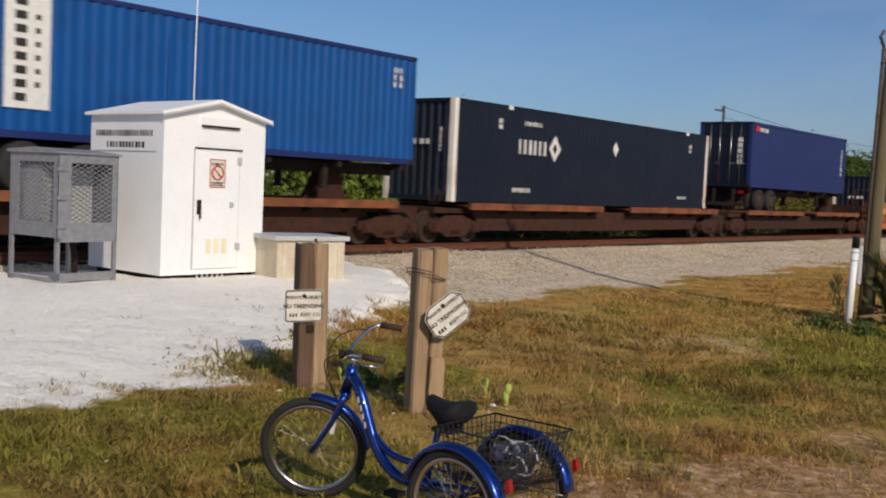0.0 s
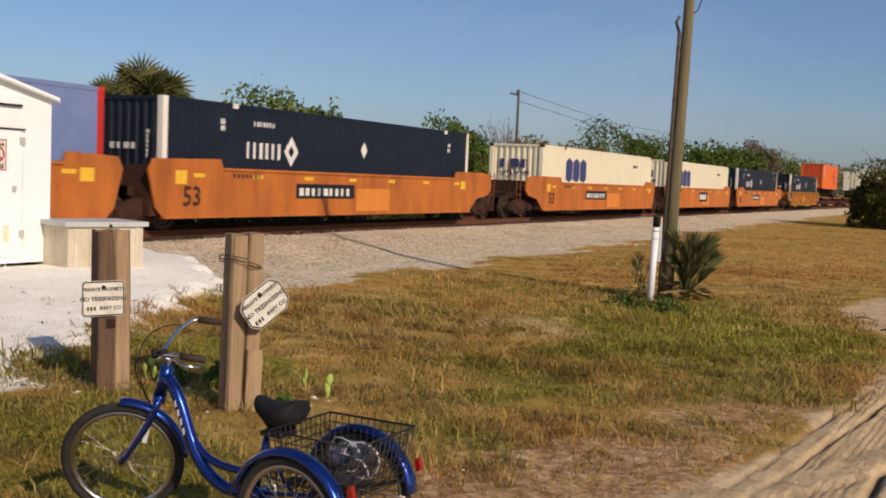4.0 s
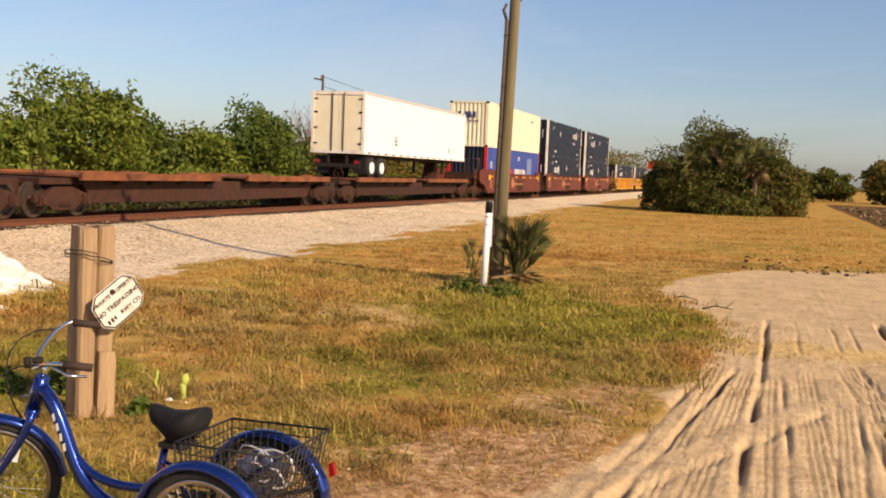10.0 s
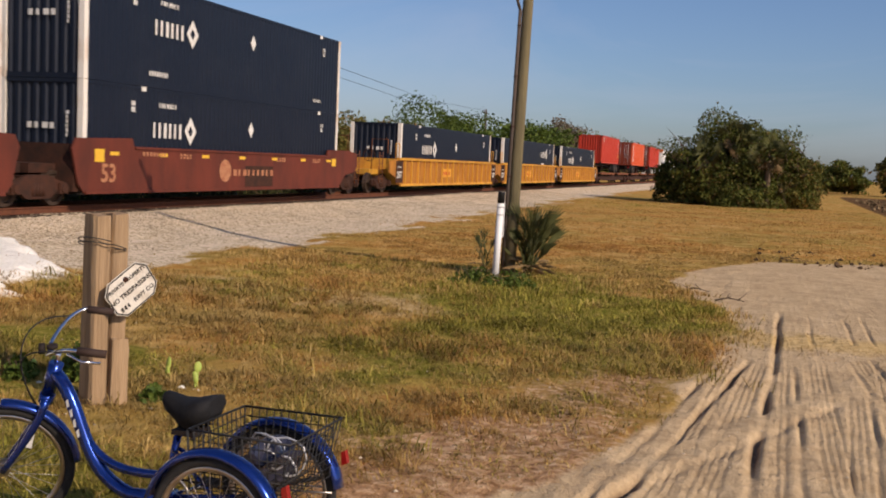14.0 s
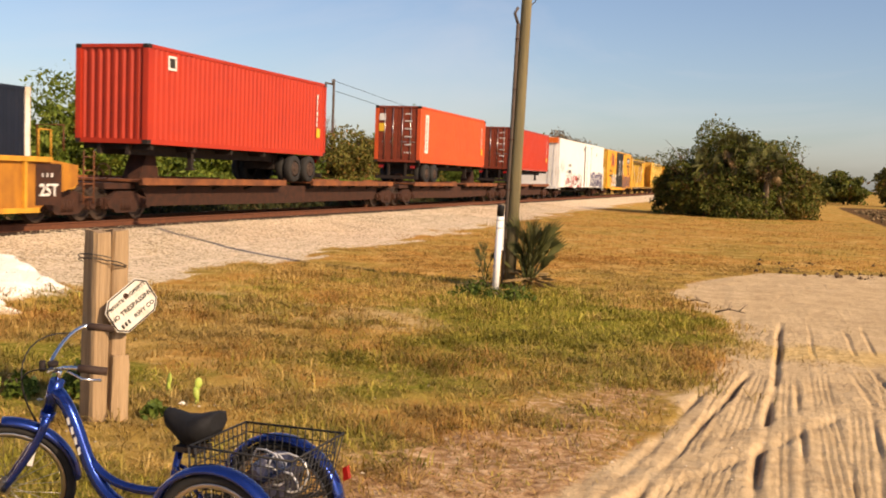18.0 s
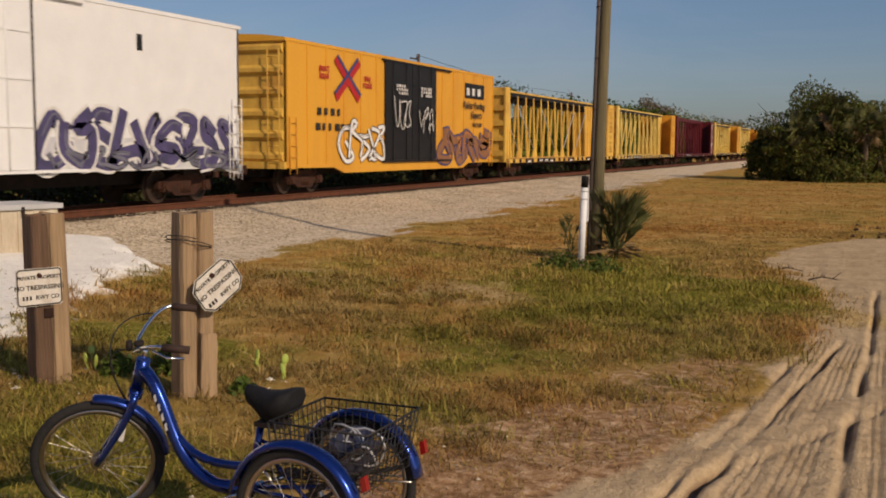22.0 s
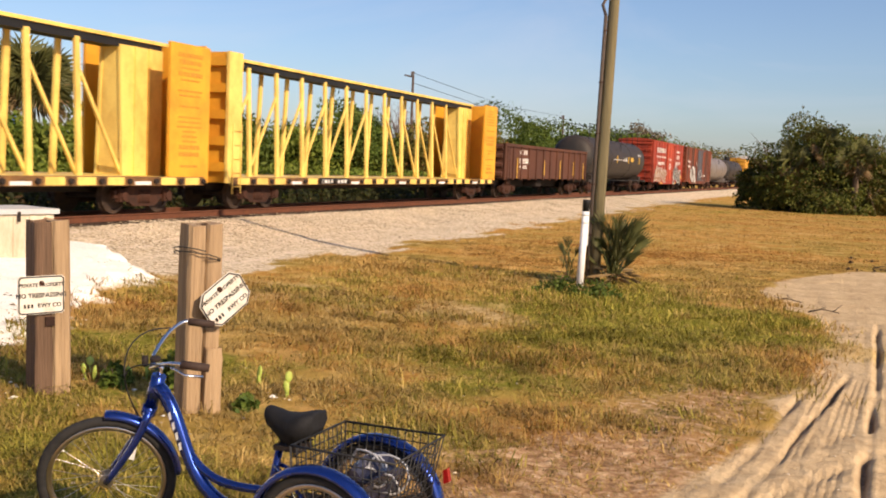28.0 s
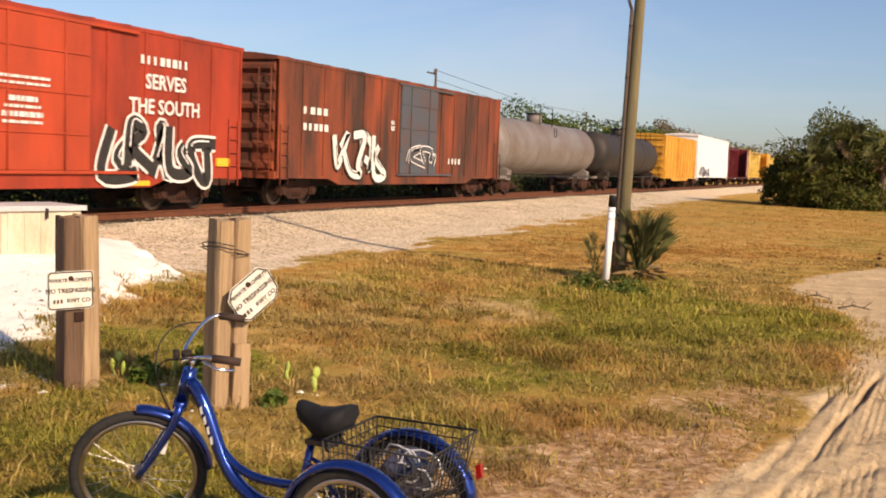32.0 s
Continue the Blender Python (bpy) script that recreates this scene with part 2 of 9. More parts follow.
def B():
    return bmesh.new()
PAINT = dict(rough=0.42, scale=1.2, fine=25.0, mix=0.62)
M = {
    "navy": mat("navy_paint", (0.008, 0.012, 0.024), (0.014, 0.018, 0.030), vary=0.1, **PAINT),
    "royal": mat("royal_blue_paint", (0.009, 0.072, 0.26), (0.010, 0.055, 0.19), vary=0.05, **PAINT),
    "midblue": mat("dark_blue_paint", (0.017, 0.028, 0.12), (0.014, 0.022, 0.085), **PAINT),
    "periwinkle": mat("faded_blue_paint", (0.15, 0.20, 0.38), (0.20, 0.25, 0.40), **PAINT),
    "stackblue": mat("bright_blue_paint", (0.03, 0.06, 0.28), (0.05, 0.09, 0.30), **PAINT),
    "cream": mat("cream_paint", (0.78, 0.72, 0.52), (0.70, 0.63, 0.44), vary=0.04, **PAINT),
    "white": mat("white_paint", (0.80, 0.79, 0.76), (0.70, 0.68, 0.63), **PAINT),
    "clean_white": mat("clean_white_paint", (0.82, 0.82, 0.80), (0.76, 0.76, 0.74), rough=0.45, scale=1.5),
    "rustwhite": mat("rust_streaked_white_paint", (0.78, 0.74, 0.66), (0.42, 0.24, 0.10), rough=0.6, scale=2.0, mix=0.66, stretch=(1, 1, 0.4)),
    "orange_car": mat("orange_car_paint", (0.52, 0.16, 0.026), (0.27, 0.078, 0.02), rough=0.55, scale=1.3, mix=0.56, vary=0.06, stretch=(1, 1, 0.3)),
    "yellow_car": mat("yellow_car_paint", (0.62, 0.32, 0.035), (0.36, 0.15, 0.025), rough=0.55, scale=1.8, mix=0.58, vary=0.05, stretch=(1, 1, 0.5)),
    "yellow_web": mat("dirty_orange_yellow_paint", (0.44, 0.185, 0.022), (0.20, 0.075, 0.018), rough=0.65, scale=2.2, mix=0.54, stretch=(1, 1, 0.4)),
    "maroon_car": mat("maroon_car_paint", (0.145, 0.033, 0.018), (0.075, 0.022, 0.014), rough=0.65, scale=1.3, mix=0.54, stretch=(1, 1, 0.35)),
    "orange_box": mat("orange_container_paint", (0.68, 0.145, 0.022), (0.62, 0.12, 0.018), rough=0.45, scale=0.8, mix=0.6),
    "red_box": mat("red_container_paint", (0.42, 0.036, 0.014), (0.34, 0.03, 0.014), rough=0.45, scale=1.0, mix=0.6, vary=0.08),
    "orangered_box": mat("faded_red_container_paint", (0.56, 0.085, 0.022), (0.46, 0.065, 0.02), rough=0.5, scale=1.0, mix=0.6),
    "oxide": mat("oxide_red_door_paint", (0.24, 0.045, 0.02), (0.17, 0.04, 0.02), rough=0.55, scale=2.0),
    "red": mat("red_paint", (0.55, 0.03, 0.02), rough=0.4),
    "yellow_box": mat("yellow_boxcar_paint", (0.72, 0.36, 0.035), (0.60, 0.27, 0.03), rough=0.5, scale=0.9, mix=0.62, stretch=(1, 1, 0.35)),
    "beam": mat("yellow_centerbeam_paint", (0.80, 0.58, 0.15), (0.50, 0.28, 0.06), rough=0.55, scale=1.6, mix=0.62, vary=0.05, stretch=(1, 1, 0.6)),
    "beam_orange": mat("orange_yellow_paint", (0.72, 0.36, 0.03), (0.55, 0.23, 0.025), rough=0.5, scale=1.1, mix=0.58),
    "beam_old": mat("rust_stained_yellow_paint", (0.76, 0.48, 0.085), (0.42, 0.19, 0.04), rough=0.6, scale=1.0, mix=0.60, stretch=(1, 1, 0.75)),
    "sill": mat("grimy_sill_paint", (0.26, 0.13, 0.04), (0.07, 0.04, 0.024), rough=0.75, scale=3.0, mix=0.5),
    "maroon_beam": mat("maroon_paint", (0.14, 0.014, 0.018), (0.10, 0.013, 0.015), rough=0.5, scale=1.0),
    "boxred": mat("boxcar_red_paint", (0.36, 0.047, 0.02), (0.15, 0.028, 0.016), rough=0.6, scale=1.1, mix=0.54, stretch=(1, 1, 0.3)),
    "doorred": mat("door_orange_red_paint", (0.44, 0.062, 0.022), (0.27, 0.045, 0.02), rough=0.55, scale=1.3, mix=0.56, stretch=(1, 1, 0.3)),
    "boxbrown": mat("weathered_brown_paint", (0.055, 0.030, 0.021), (0.30, 0.066, 0.024), rough=0.75, scale=1.1, mix=0.55, stretch=(1, 1, 0.2)),
    "doorgrey": mat("blue_grey_door_paint", (0.075, 0.085, 0.10), (0.12, 0.06, 0.04), rough=0.65, scale=1.2, mix=0.62),
    "gondola": mat("gondola_brown_paint", (0.070, 0.030, 0.020), (0.13, 0.05, 0.028), rough=0.75, scale=0.9, mix=0.56, stretch=(1, 1, 0.3)),
    "tankblack": mat("sooty_black_paint", (0.026, 0.023, 0.021), (0.055, 0.038, 0.027), rough=0.6, scale=0.9, mix=0.56, stretch=(1, 1, 0.5)),
    "tankgrey": mat("dirty_grey_paint", (0.20, 0.18, 0.165), (0.13, 0.085, 0.06), rough=0.5, scale=0.6, mix=0.57),
    "rust": mat("rusty_steel", (0.065, 0.024, 0.013), (0.025, 0.013, 0.009), rough=0.85, scale=4.0, vary=0.15),
    "deckrust": mat("worn_deck_steel", (0.26, 0.09, 0.03), (0.09, 0.035, 0.02), rough=0.75, scale=1.5, mix=0.5),
    "dark": mat("grimy_dark_steel", (0.014, 0.011, 0.010), (0.03, 0.02, 0.015), rough=0.8, scale=5.0),
    "black": mat("black_paint", (0.012, 0.012, 0.013), (0.02, 0.019, 0.018), rough=0.5, scale=2.0),
    "wheelsteel": mat("rail_wheel_steel", (0.10, 0.065, 0.045), (0.05, 0.035, 0.028), rough=0.6, metal=0.5, scale=6.0),
    "bright": mat("polished_steel", (0.55, 0.53, 0.50), (0.42, 0.38, 0.34), rough=0.3, metal=1.0, scale=5.0),
    "rubber": mat("black_rubber", (0.018, 0.018, 0.018), (0.03, 0.028, 0.026), rough=0.85, scale=20.0),
    "mark_white": mat("white_stencil_paint", (0.75, 0.74, 0.70), (0.62, 0.60, 0.55), rough=0.6, scale=8.0),
    "mark_blue": mat("blue_stencil_paint", (0.035, 0.05, 0.17), (0.05, 0.06, 0.16), rough=0.6, scale=8.0),
    "mark_black": mat("black_stencil_paint", (0.02, 0.02, 0.02), (0.04, 0.035, 0.03), rough=0.6, scale=8.0),
    "mark_yellow": mat("yellow_reflective_strip", (0.78, 0.48, 0.03), (0.7, 0.4, 0.03), rough=0.35, scale=8.0),
    "beam_mark": mat("faded_notice_paint", (0.42, 0.19, 0.03), (0.55, 0.27, 0.03), rough=0.6, scale=8.0),
    "faded_mark": mat("faded_stencil_paint", (0.50, 0.26, 0.13), (0.30, 0.10, 0.05), rough=0.7, scale=8.0),
    "cable": mat("pale_plastic_cable", (0.62, 0.62, 0.62), (0.40, 0.40, 0.42), rough=0.3, metal=0.3, scale=12.0),
    "mark_red": mat("red_stencil_paint", (0.5, 0.03, 0.03), rough=0.6, scale=8.0),
    "graf_grey": mat("grey_spray_paint", (0.22, 0.22, 0.26), (0.10, 0.10, 0.14), rough=0.6, scale=3.0),
    "graf_purple": mat("purple_spray_paint", (0.10, 0.08, 0.20), (0.05, 0.05, 0.09), rough=0.6, scale=3.0),
    "graf_pale": mat("pale_lilac_spray_paint", (0.50, 0.47, 0.56), (0.66, 0.70, 0.60), rough=0.6, scale=2.0),
    "graf_brown": mat("brown_spray_paint", (0.30, 0.14, 0.06), (0.24, 0.11, 0.05), rough=0.6, scale=3.0),
    "faded": mat("faded_orange_patch", (0.66, 0.25, 0.045), (0.60, 0.2, 0.03), rough=0.5, scale=1.0),
    "bikeblue": mat("metallic_blue_paint", (0.005, 0.034, 0.23), (0.004, 0.022, 0.16), rough=0.22, metal=0.7, coat=0.9, scale=6.0, fine=120.0),
    "chrome": mat("chrome", (0.70, 0.70, 0.70), (0.62, 0.62, 0.63), rough=0.12, metal=1.0, scale=20.0),
    "blackplastic": mat("black_vinyl", (0.008, 0.008, 0.009), (0.013, 0.013, 0.014), rough=0.8, scale=15.0, bump=0.1),
    "wire": mat("black_wire", (0.02, 0.02, 0.02), (0.03, 0.03, 0.03), rough=0.5, scale=30.0),
    "reflector": mat("red_reflector", (0.30, 0.008, 0.008), (0.24, 0.006, 0.006), rough=0.15, coat=0.5, scale=30.0),
    "reflector_white": mat("clear_reflector", (0.75, 0.75, 0.72), (0.6, 0.6, 0.58), rough=0.2, scale=30.0),
    "bag": mat("dark_plastic_bag", (0.012, 0.014, 0.03), (0.03, 0.03, 0.05), rough=0.18, scale=9.0, coat=0.4),
    "grip": mat("brown_rubber_grip", (0.05, 0.03, 0.022), (0.035, 0.022, 0.018), rough=0.75, scale=25.0),
    "timber": mat("weathered_timber", (0.42, 0.29, 0.165), (0.19, 0.125, 0.07), rough=0.95, scale=16.0, mix=0.55, stretch=(1, 1, 0.05), bump=0.9, bump_scale=45.0),
    "timber_shaded": mat("shaded_timber", (0.19, 0.115, 0.07), (0.08, 0.05, 0.033), rough=0.95, scale=16.0, stretch=(1, 1, 0.05), bump=0.9, bump_scale=45.0),
    "polewood": mat("old_pole_wood", (0.20, 0.165, 0.085), (0.10, 0.085, 0.048), rough=0.9, scale=7.0, stretch=(1, 1, 0.06), bump=0.5, bump_scale=35.0),
    "farwood": mat("grey_pole_wood", (0.10, 0.075, 0.06), (0.07, 0.055, 0.045), rough=0.9, scale=7.0),
    "sign": mat("white_sign_enamel", (0.70, 0.66, 0.58), (0.50, 0.43, 0.34), rough=0.4, scale=9.0, mix=0.62),
    "shed": mat("white_shed_paint", (0.86, 0.86, 0.85), (0.80, 0.80, 0.79), rough=0.5, scale=1.5, mix=0.62),
    "shedgrey": mat("pale_grey_paint", (0.50, 0.50, 0.49), (0.42, 0.42, 0.41), rough=0.5, scale=3.0),
    "cage": mat("galvanised_steel", (0.33, 0.33, 0.345), (0.22, 0.225, 0.24), rough=0.5, metal=0.3, scale=8.0),
    "concrete": mat("stained_concrete", (0.62, 0.55, 0.42), (0.42, 0.33, 0.22), rough=0.9, scale=3.0, mix=0.58, stretch=(1, 1, 0.3), bump=0.3),
    "fan": mat("palmetto_leaf", (0.055, 0.065, 0.018), (0.12, 0.115, 0.035), rough=0.55, scale=5.0, vary=0.3),
    "fan_dead": mat("dead_palm_leaf", (0.30, 0.21, 0.10), (0.20, 0.13, 0.06), rough=0.8, scale=5.0, vary=0.2),
    "cactus": mat("cactus_pad", (0.42, 0.50, 0.09), (0.30, 0.38, 0.08), rough=0.5, scale=10.0, vary=0.1, sub=0.1),
    "bark": mat("grey_brown_bark", (0.16, 0.115, 0.075), (0.085, 0.06, 0.04), rough=0.95, scale=8.0, stretch=(1, 1, 0.2), bump=0.6, bump_scale=20.0),
    "bare_twig": mat("bare_twigs", (0.20, 0.12, 0.095), (0.14, 0.085, 0.07), rough=0.95, scale=4.0),
    "house": mat("pale_house_wall", (0.70, 0.68, 0.64), (0.6, 0.58, 0.55), rough=0.8, scale=2.0),
    "tie": mat("creosoted_tie", (0.075, 0.05, 0.036), (0.045, 0.032, 0.025), rough=0.9, scale=6.0, vary=0.2),
    "railside": mat("rusty_rail", (0.16, 0.058, 0.028), (0.10, 0.04, 0.022), rough=0.85, scale=5.0),
}
# leaf materials: colour changes from clump to clump
def leaf_mat(name, a, b, dead=None):
    m = bpy.data.materials.new(name)
    m.use_nodes = True
    N, L = m.node_tree.nodes, m.node_tree.links
    p = N["Principled BSDF"]
    p.inputs["Roughness"].default_value = 0.6
    p.inputs["Specular IOR Level"].default_value = 0.15
    g = N.new("ShaderNodeNewGeometry")
    ramp = N.new("ShaderNodeValToRGB")
    e = ramp.color_ramp.elements
    e[0].color, e[1].color = (*a, 1), (*b, 1)
    e[1].position = 0.86 if dead else 1.0
    if dead:
        ramp.color_ramp.elements.new(0.95).color = (*dead, 1)
    L.new(g.outputs["Random Per Island"], ramp.inputs["Fac"])
    tc = N.new("ShaderNodeTexCoord")
    n = N.new("ShaderNodeTexNoise")
    n.inputs["Scale"].default_value, n.inputs["Detail"].default_value = 0.5, 3.0
    L.new(tc.outputs["Object"], n.inputs["Vector"])
    r = N.new("ShaderNodeMapRange")
    r.inputs["From Min"].default_value, r.inputs["From Max"].default_value = 0.3, 0.7
    r.inputs["To Min"].default_value, r.inputs["To Max"].default_value = 0.65, 1.35
    L.new(n.outputs["Fac"], r.inputs["Value"])
    h = N.new("ShaderNodeHueSaturation")
    L.new(ramp.outputs[0], h.inputs["Color"])
    L.new(r.outputs[0], h.inputs["Value"])
    L.new(h.outputs[0], p.inputs["Base Color"])
    tr = N.new("ShaderNodeBsdfTranslucent")
    L.new(h.outputs[0], tr.inputs["Color"])
    mx = N.new("ShaderNodeMixShader")
    mx.inputs[0].default_value = 0.22
    L.new(p.outputs[0], mx.inputs[1])
    L.new(tr.outputs[0], mx.inputs[2])
    L.new(mx.outputs[0], N["Material Output"].inputs["Surface"])
    return m


LEAF = leaf_mat("broad_leaves", (0.05, 0.085, 0.014), (0.125, 0.165, 0.028))
LEAF_BRIGHT = leaf_mat("sunny_leaves", (0.075, 0.12, 0.014), (0.19, 0.225, 0.035))
LEAF_OLIVE = leaf_mat("olive_leaves", (0.08, 0.08, 0.018), (0.19, 0.165, 0.036), (0.30, 0.16, 0.05))
# leaf colour lowered to hold the shade beneath the train
LEAF_SHADED = leaf_mat("shaded_leaves", (0.020, 0.026, 0.009), (0.058, 0.060, 0.020), (0.075, 0.05, 0.025))
LEAF_BROWN = leaf_mat("thicket_leaves", (0.042, 0.058, 0.011), (0.145, 0.155, 0.029), (0.19, 0.13, 0.05))


def earth_mat(name, a, b):
    """Dull stones and clods, each of its own shade."""
    m = leaf_mat(name, a, b)
    p = m.node_tree.nodes["Principled BSDF"]
    p.inputs["Roughness"].default_value, p.inputs["Specular IOR Level"].default_value = 1.0, 0.0
    next(n for n in m.node_tree.nodes if n.type == "MIX_SHADER").inputs[0].default_value = 0.0
    return m


def grass_mat(name):
    """Blades: straw, russet or fresh green where the mesh says so; the mix changes from patch to patch."""
    m = leaf_mat(name, (0.24, 0.165, 0.047), (0.60, 0.42, 0.155))
    N, L = m.node_tree.nodes, m.node_tree.links
    N["Principled BSDF"].inputs["Specular IOR Level"].default_value = 0.03
    ramp = next(n for n in N if n.type == "VALTORGB")
    hs = next(n for n in N if n.type == "HUE_SAT")
    col = ramp.outputs[0]
    for attr, lo, hi in (("rust", (0.27, 0.125, 0.034), (0.54, 0.29, 0.085)), ("fresh", (0.11, 0.115, 0.016), (0.44, 0.38, 0.068))):
        g = N.new("ShaderNodeValToRGB")
        g.color_ramp.elements[0].color, g.color_ramp.elements[1].color = (*lo, 1), (*hi, 1)
        L.new(ramp.inputs["Fac"].links[0].from_socket, g.inputs["Fac"])
        a = N.new("ShaderNodeAttribute")
        a.attribute_name = attr
        mx = N.new("ShaderNodeMix")
        mx.data_type = "RGBA"
        L.new(a.outputs["Fac"], mx.inputs["Factor"])
        L.new(col, mx.inputs[6])
        L.new(g.outputs[0], mx.inputs[7])
        col = mx.outputs[2]
    L.new(col, hs.inputs["Color"])
    noise = next(n for n in N if n.type == "TEX_NOISE")
    noise.inputs["Scale"].default_value, noise.inputs["Detail"].default_value, noise.inputs["Roughness"].default_value = 1.6, 5.0, 0.7
    rng = next(n for n in N if n.type == "MAP_RANGE")
    rng.inputs["From Min"].default_value, rng.inputs["From Max"].default_value = 0.36, 0.64
    rng.inputs["To Min"].default_value, rng.inputs["To Max"].default_value = 0.65, 1.35
    return m


GRASS = grass_mat("grass_blades")
# ---- lettering, marks and plain blocks ----
def boxes(name, parent, material, rows, label=""):
    b = B()
    for r in rows:
        box(b, *r)
    return part(name, b, material, parent, label)


TEXTS = {}


def lettering(s, size, material):
    """A flat mesh of words in the built-in font, 4 mm thick, centred."""
    key = (s, size, material.name)
    if key not in TEXTS:
        cu = bpy.data.curves.new("words", "FONT")
        cu.body, cu.size, cu.extrude, cu.align_x, cu.align_y, cu.resolution_u, cu.offset = s, size, 0.002, "CENTER", "CENTER", 2, size * 0.022
        ob = new("words", cu)
        me = bpy.data.meshes.new_from_object(ob.evaluated_get(bpy.context.evaluated_depsgraph_get()))
        bpy.data.objects.remove(ob)
        bpy.data.curves.remove(cu)
        me.materials.clear()
        me.materials.append(material)
        TEXTS[key] = me
    return TEXTS[key]


SIDE = Matrix(((0, 0, 1, 0), (1, 0, 0, 0), (0, 1, 0, 0), (0, 0, 0, 1)))     # letters on a side that faces +x
FRONT = Matrix(((1, 0, 0, 0), (0, 0, -1, 0), (0, 1, 0, 0), (0, 0, 0, 1)))   # letters on an end that faces -y


def words(parent, s, size, material, x, y, z, face=SIDE, name="lettering", label=""):
    ob = new(name, lettering(s, size, material))
    ob.parent = parent
    ob.matrix_basis = Matrix.Translation((x, y, z)) @ face
    return tagged(ob, label)


def bars(parent, material, x, y, z, w, h, n, name="lettering", rows=1, face="side", fill=0.72, label=""):
    """Lettering that is not to be read: n upright bars in each of some rows, in the space w by h round (y, z)."""
    rnd = random.Random(int(y * 7 + z * 31 + w * 100))
    blocks = []
    for r in range(rows):
        hh = h / rows
        z0 = z - h / 2 + r * hh
        for k in range(n):
            a = -w / 2 + w * k / n
            if rows > 2 and n > 2 and rnd.random() < 0.16:
                continue
            c = a + w / n * fill * rnd.uniform(0.45, 1.0)
            if face == "side":
                blocks.append((x - 0.004, y + a, z0, x + 0.006, y + c, z0 + hh * 0.78))
            else:
                blocks.append((x + a, y - 0.006, z0, x + c, y + 0.004, z0 + hh * 0.78))
    if rows == 1 and n <= 8:
        for q in blocks:
            boxes(name, parent, material, [q], label)
    else:
        tagged(boxes(name, parent, material, blocks), label, kind="stuff")


def diamond(parent, material, x, y, z, w, h, hole=0.5, name="emblem", label=""):
    b = B()
    o = [(y - w / 2, z), (y, z + h / 2), (y + w / 2, z), (y, z - h / 2)]
    if hole:
        i = [(y + (u - y) * hole, z + (v - z) * hole) for u, v in o]
        for k in range(4):
            prism(b, [o[k], o[(k + 1) % 4], i[(k + 1) % 4], i[k]], "x", x - 0.004, x + 0.006)
    else:
        prism(b, o, "x", x - 0.004, x + 0.006)
    bmesh.ops.recalc_face_normals(b, faces=b.faces[:])
    return part(name, b, material, parent, label)


def ribbon(b, pts, w, x, d=0.004):
    """A flat painted stroke along points (y, z) on a side at x."""
    pts = [Vector(p) for p in pts]
    left, right = [], []
    for i, p in enumerate(pts):
        t = pts[min(i + 1, len(pts) - 1)] - pts[max(i - 1, 0)]
        n = Vector((-t.y, t.x)).normalized() * w / 2
        left.append(b.verts.new((x + d, *(p + n))))
        right.append(b.verts.new((x + d, *(p - n))))
    for i in range(len(pts) - 1):
        b.faces.new((left[i], right[i], right[i + 1], left[i + 1]))


STROKES = (((0.1, 0.0), (0.1, 1.0), (0.75, 0.8), (0.35, 0.5), (0.95, 0.0)), ((0.95, 0.95), (0.3, 1.0), (0.05, 0.5), (0.35, 0.0), (0.95, 0.15), (0.6, 0.5)), ((0.0, 0.0), (0.45, 1.0), (0.6, 1.0), (1.0, 0.0), (0.75, 0.35), (0.25, 0.35)),
           ((0.05, 1.0), (0.5, 0.1), (0.6, 0.1), (1.0, 1.0), (0.7, 0.55)), ((0.9, 0.85), (0.4, 1.0), (0.15, 0.7), (0.85, 0.35), (0.6, 0.0), (0.05, 0.12)), ((0.1, 1.0), (0.15, 0.05), (0.9, 0.0), (0.9, 0.55), (0.45, 0.6), (0.85, 0.95)))


def graffiti(parent, x, y0, y1, z0, z1, fill, line, n, seed, accent=None, name="graffiti", label="sprayed graffiti in fat outlined strokes", fat=1.0):
    """n shapes side by side, overlapping a little: each one bent fat stroke with a dark outline and a thin shine."""
    rnd = random.Random(seed)
    w, h = (y1 - y0) / n, z1 - z0
    for k in range(n):
        lift = 0.002 + 0.012 * (k % 2)
        sk = STROKES[rnd.randrange(len(STROKES))]
        q = min(w * 0.30, h * 0.22) * fat
        lean, base = rnd.uniform(-0.12, 0.25), z0 + rnd.uniform(0.0, 0.14) * h
        top = h * rnd.uniform(0.8, 0.95)
        raw = [Vector((y0 + w * (k - 0.15) + w * 1.3 * (u + rnd.uniform(-0.22, 0.22)) + lean * w * (v - 0.5), base + min(1.0, max(0.0, v + rnd.uniform(-0.25, 0.25))) * top)) for u, v in sk]
        if rnd.random() < 0.5:
            raw = raw[2:] + raw[:2]
        pts = []
        for i in range(len(raw) - 1):
            p0, p1, p2, p3 = raw[max(i - 1, 0)], raw[i], raw[i + 1], raw[min(i + 2, len(raw) - 1)]
            for j in range(5):
                u = j / 5
                pts.append(p1 + 0.5 * u * ((p2 - p0) + u * ((2 * p0 - 5 * p1 + 4 * p2 - p3) + u * (3 * p1 - p0 - 3 * p2 + p3))))
        pts.append(raw[-1])
        lb, fb, sb = B(), B(), B()
        ribbon(lb, pts, q * 1.5, x, lift)
        ribbon(fb, pts, q, x, lift + 0.004)
        ribbon(sb, [p + Vector((q * 0.18, q * 0.2)) for p in pts[2:9]], q * 0.14, x, lift + 0.008)
        p = part(name, lb, line, parent, label)
        part("fill", fb, fill, p)
        part("shine", sb, accent or line, p)


# ---- ground, road, ballast and track ----
def smooth(a, b, v):
    t = np.clip((v - a) / (b - a), 0, 1)
    return t * t * (3 - 2 * t)


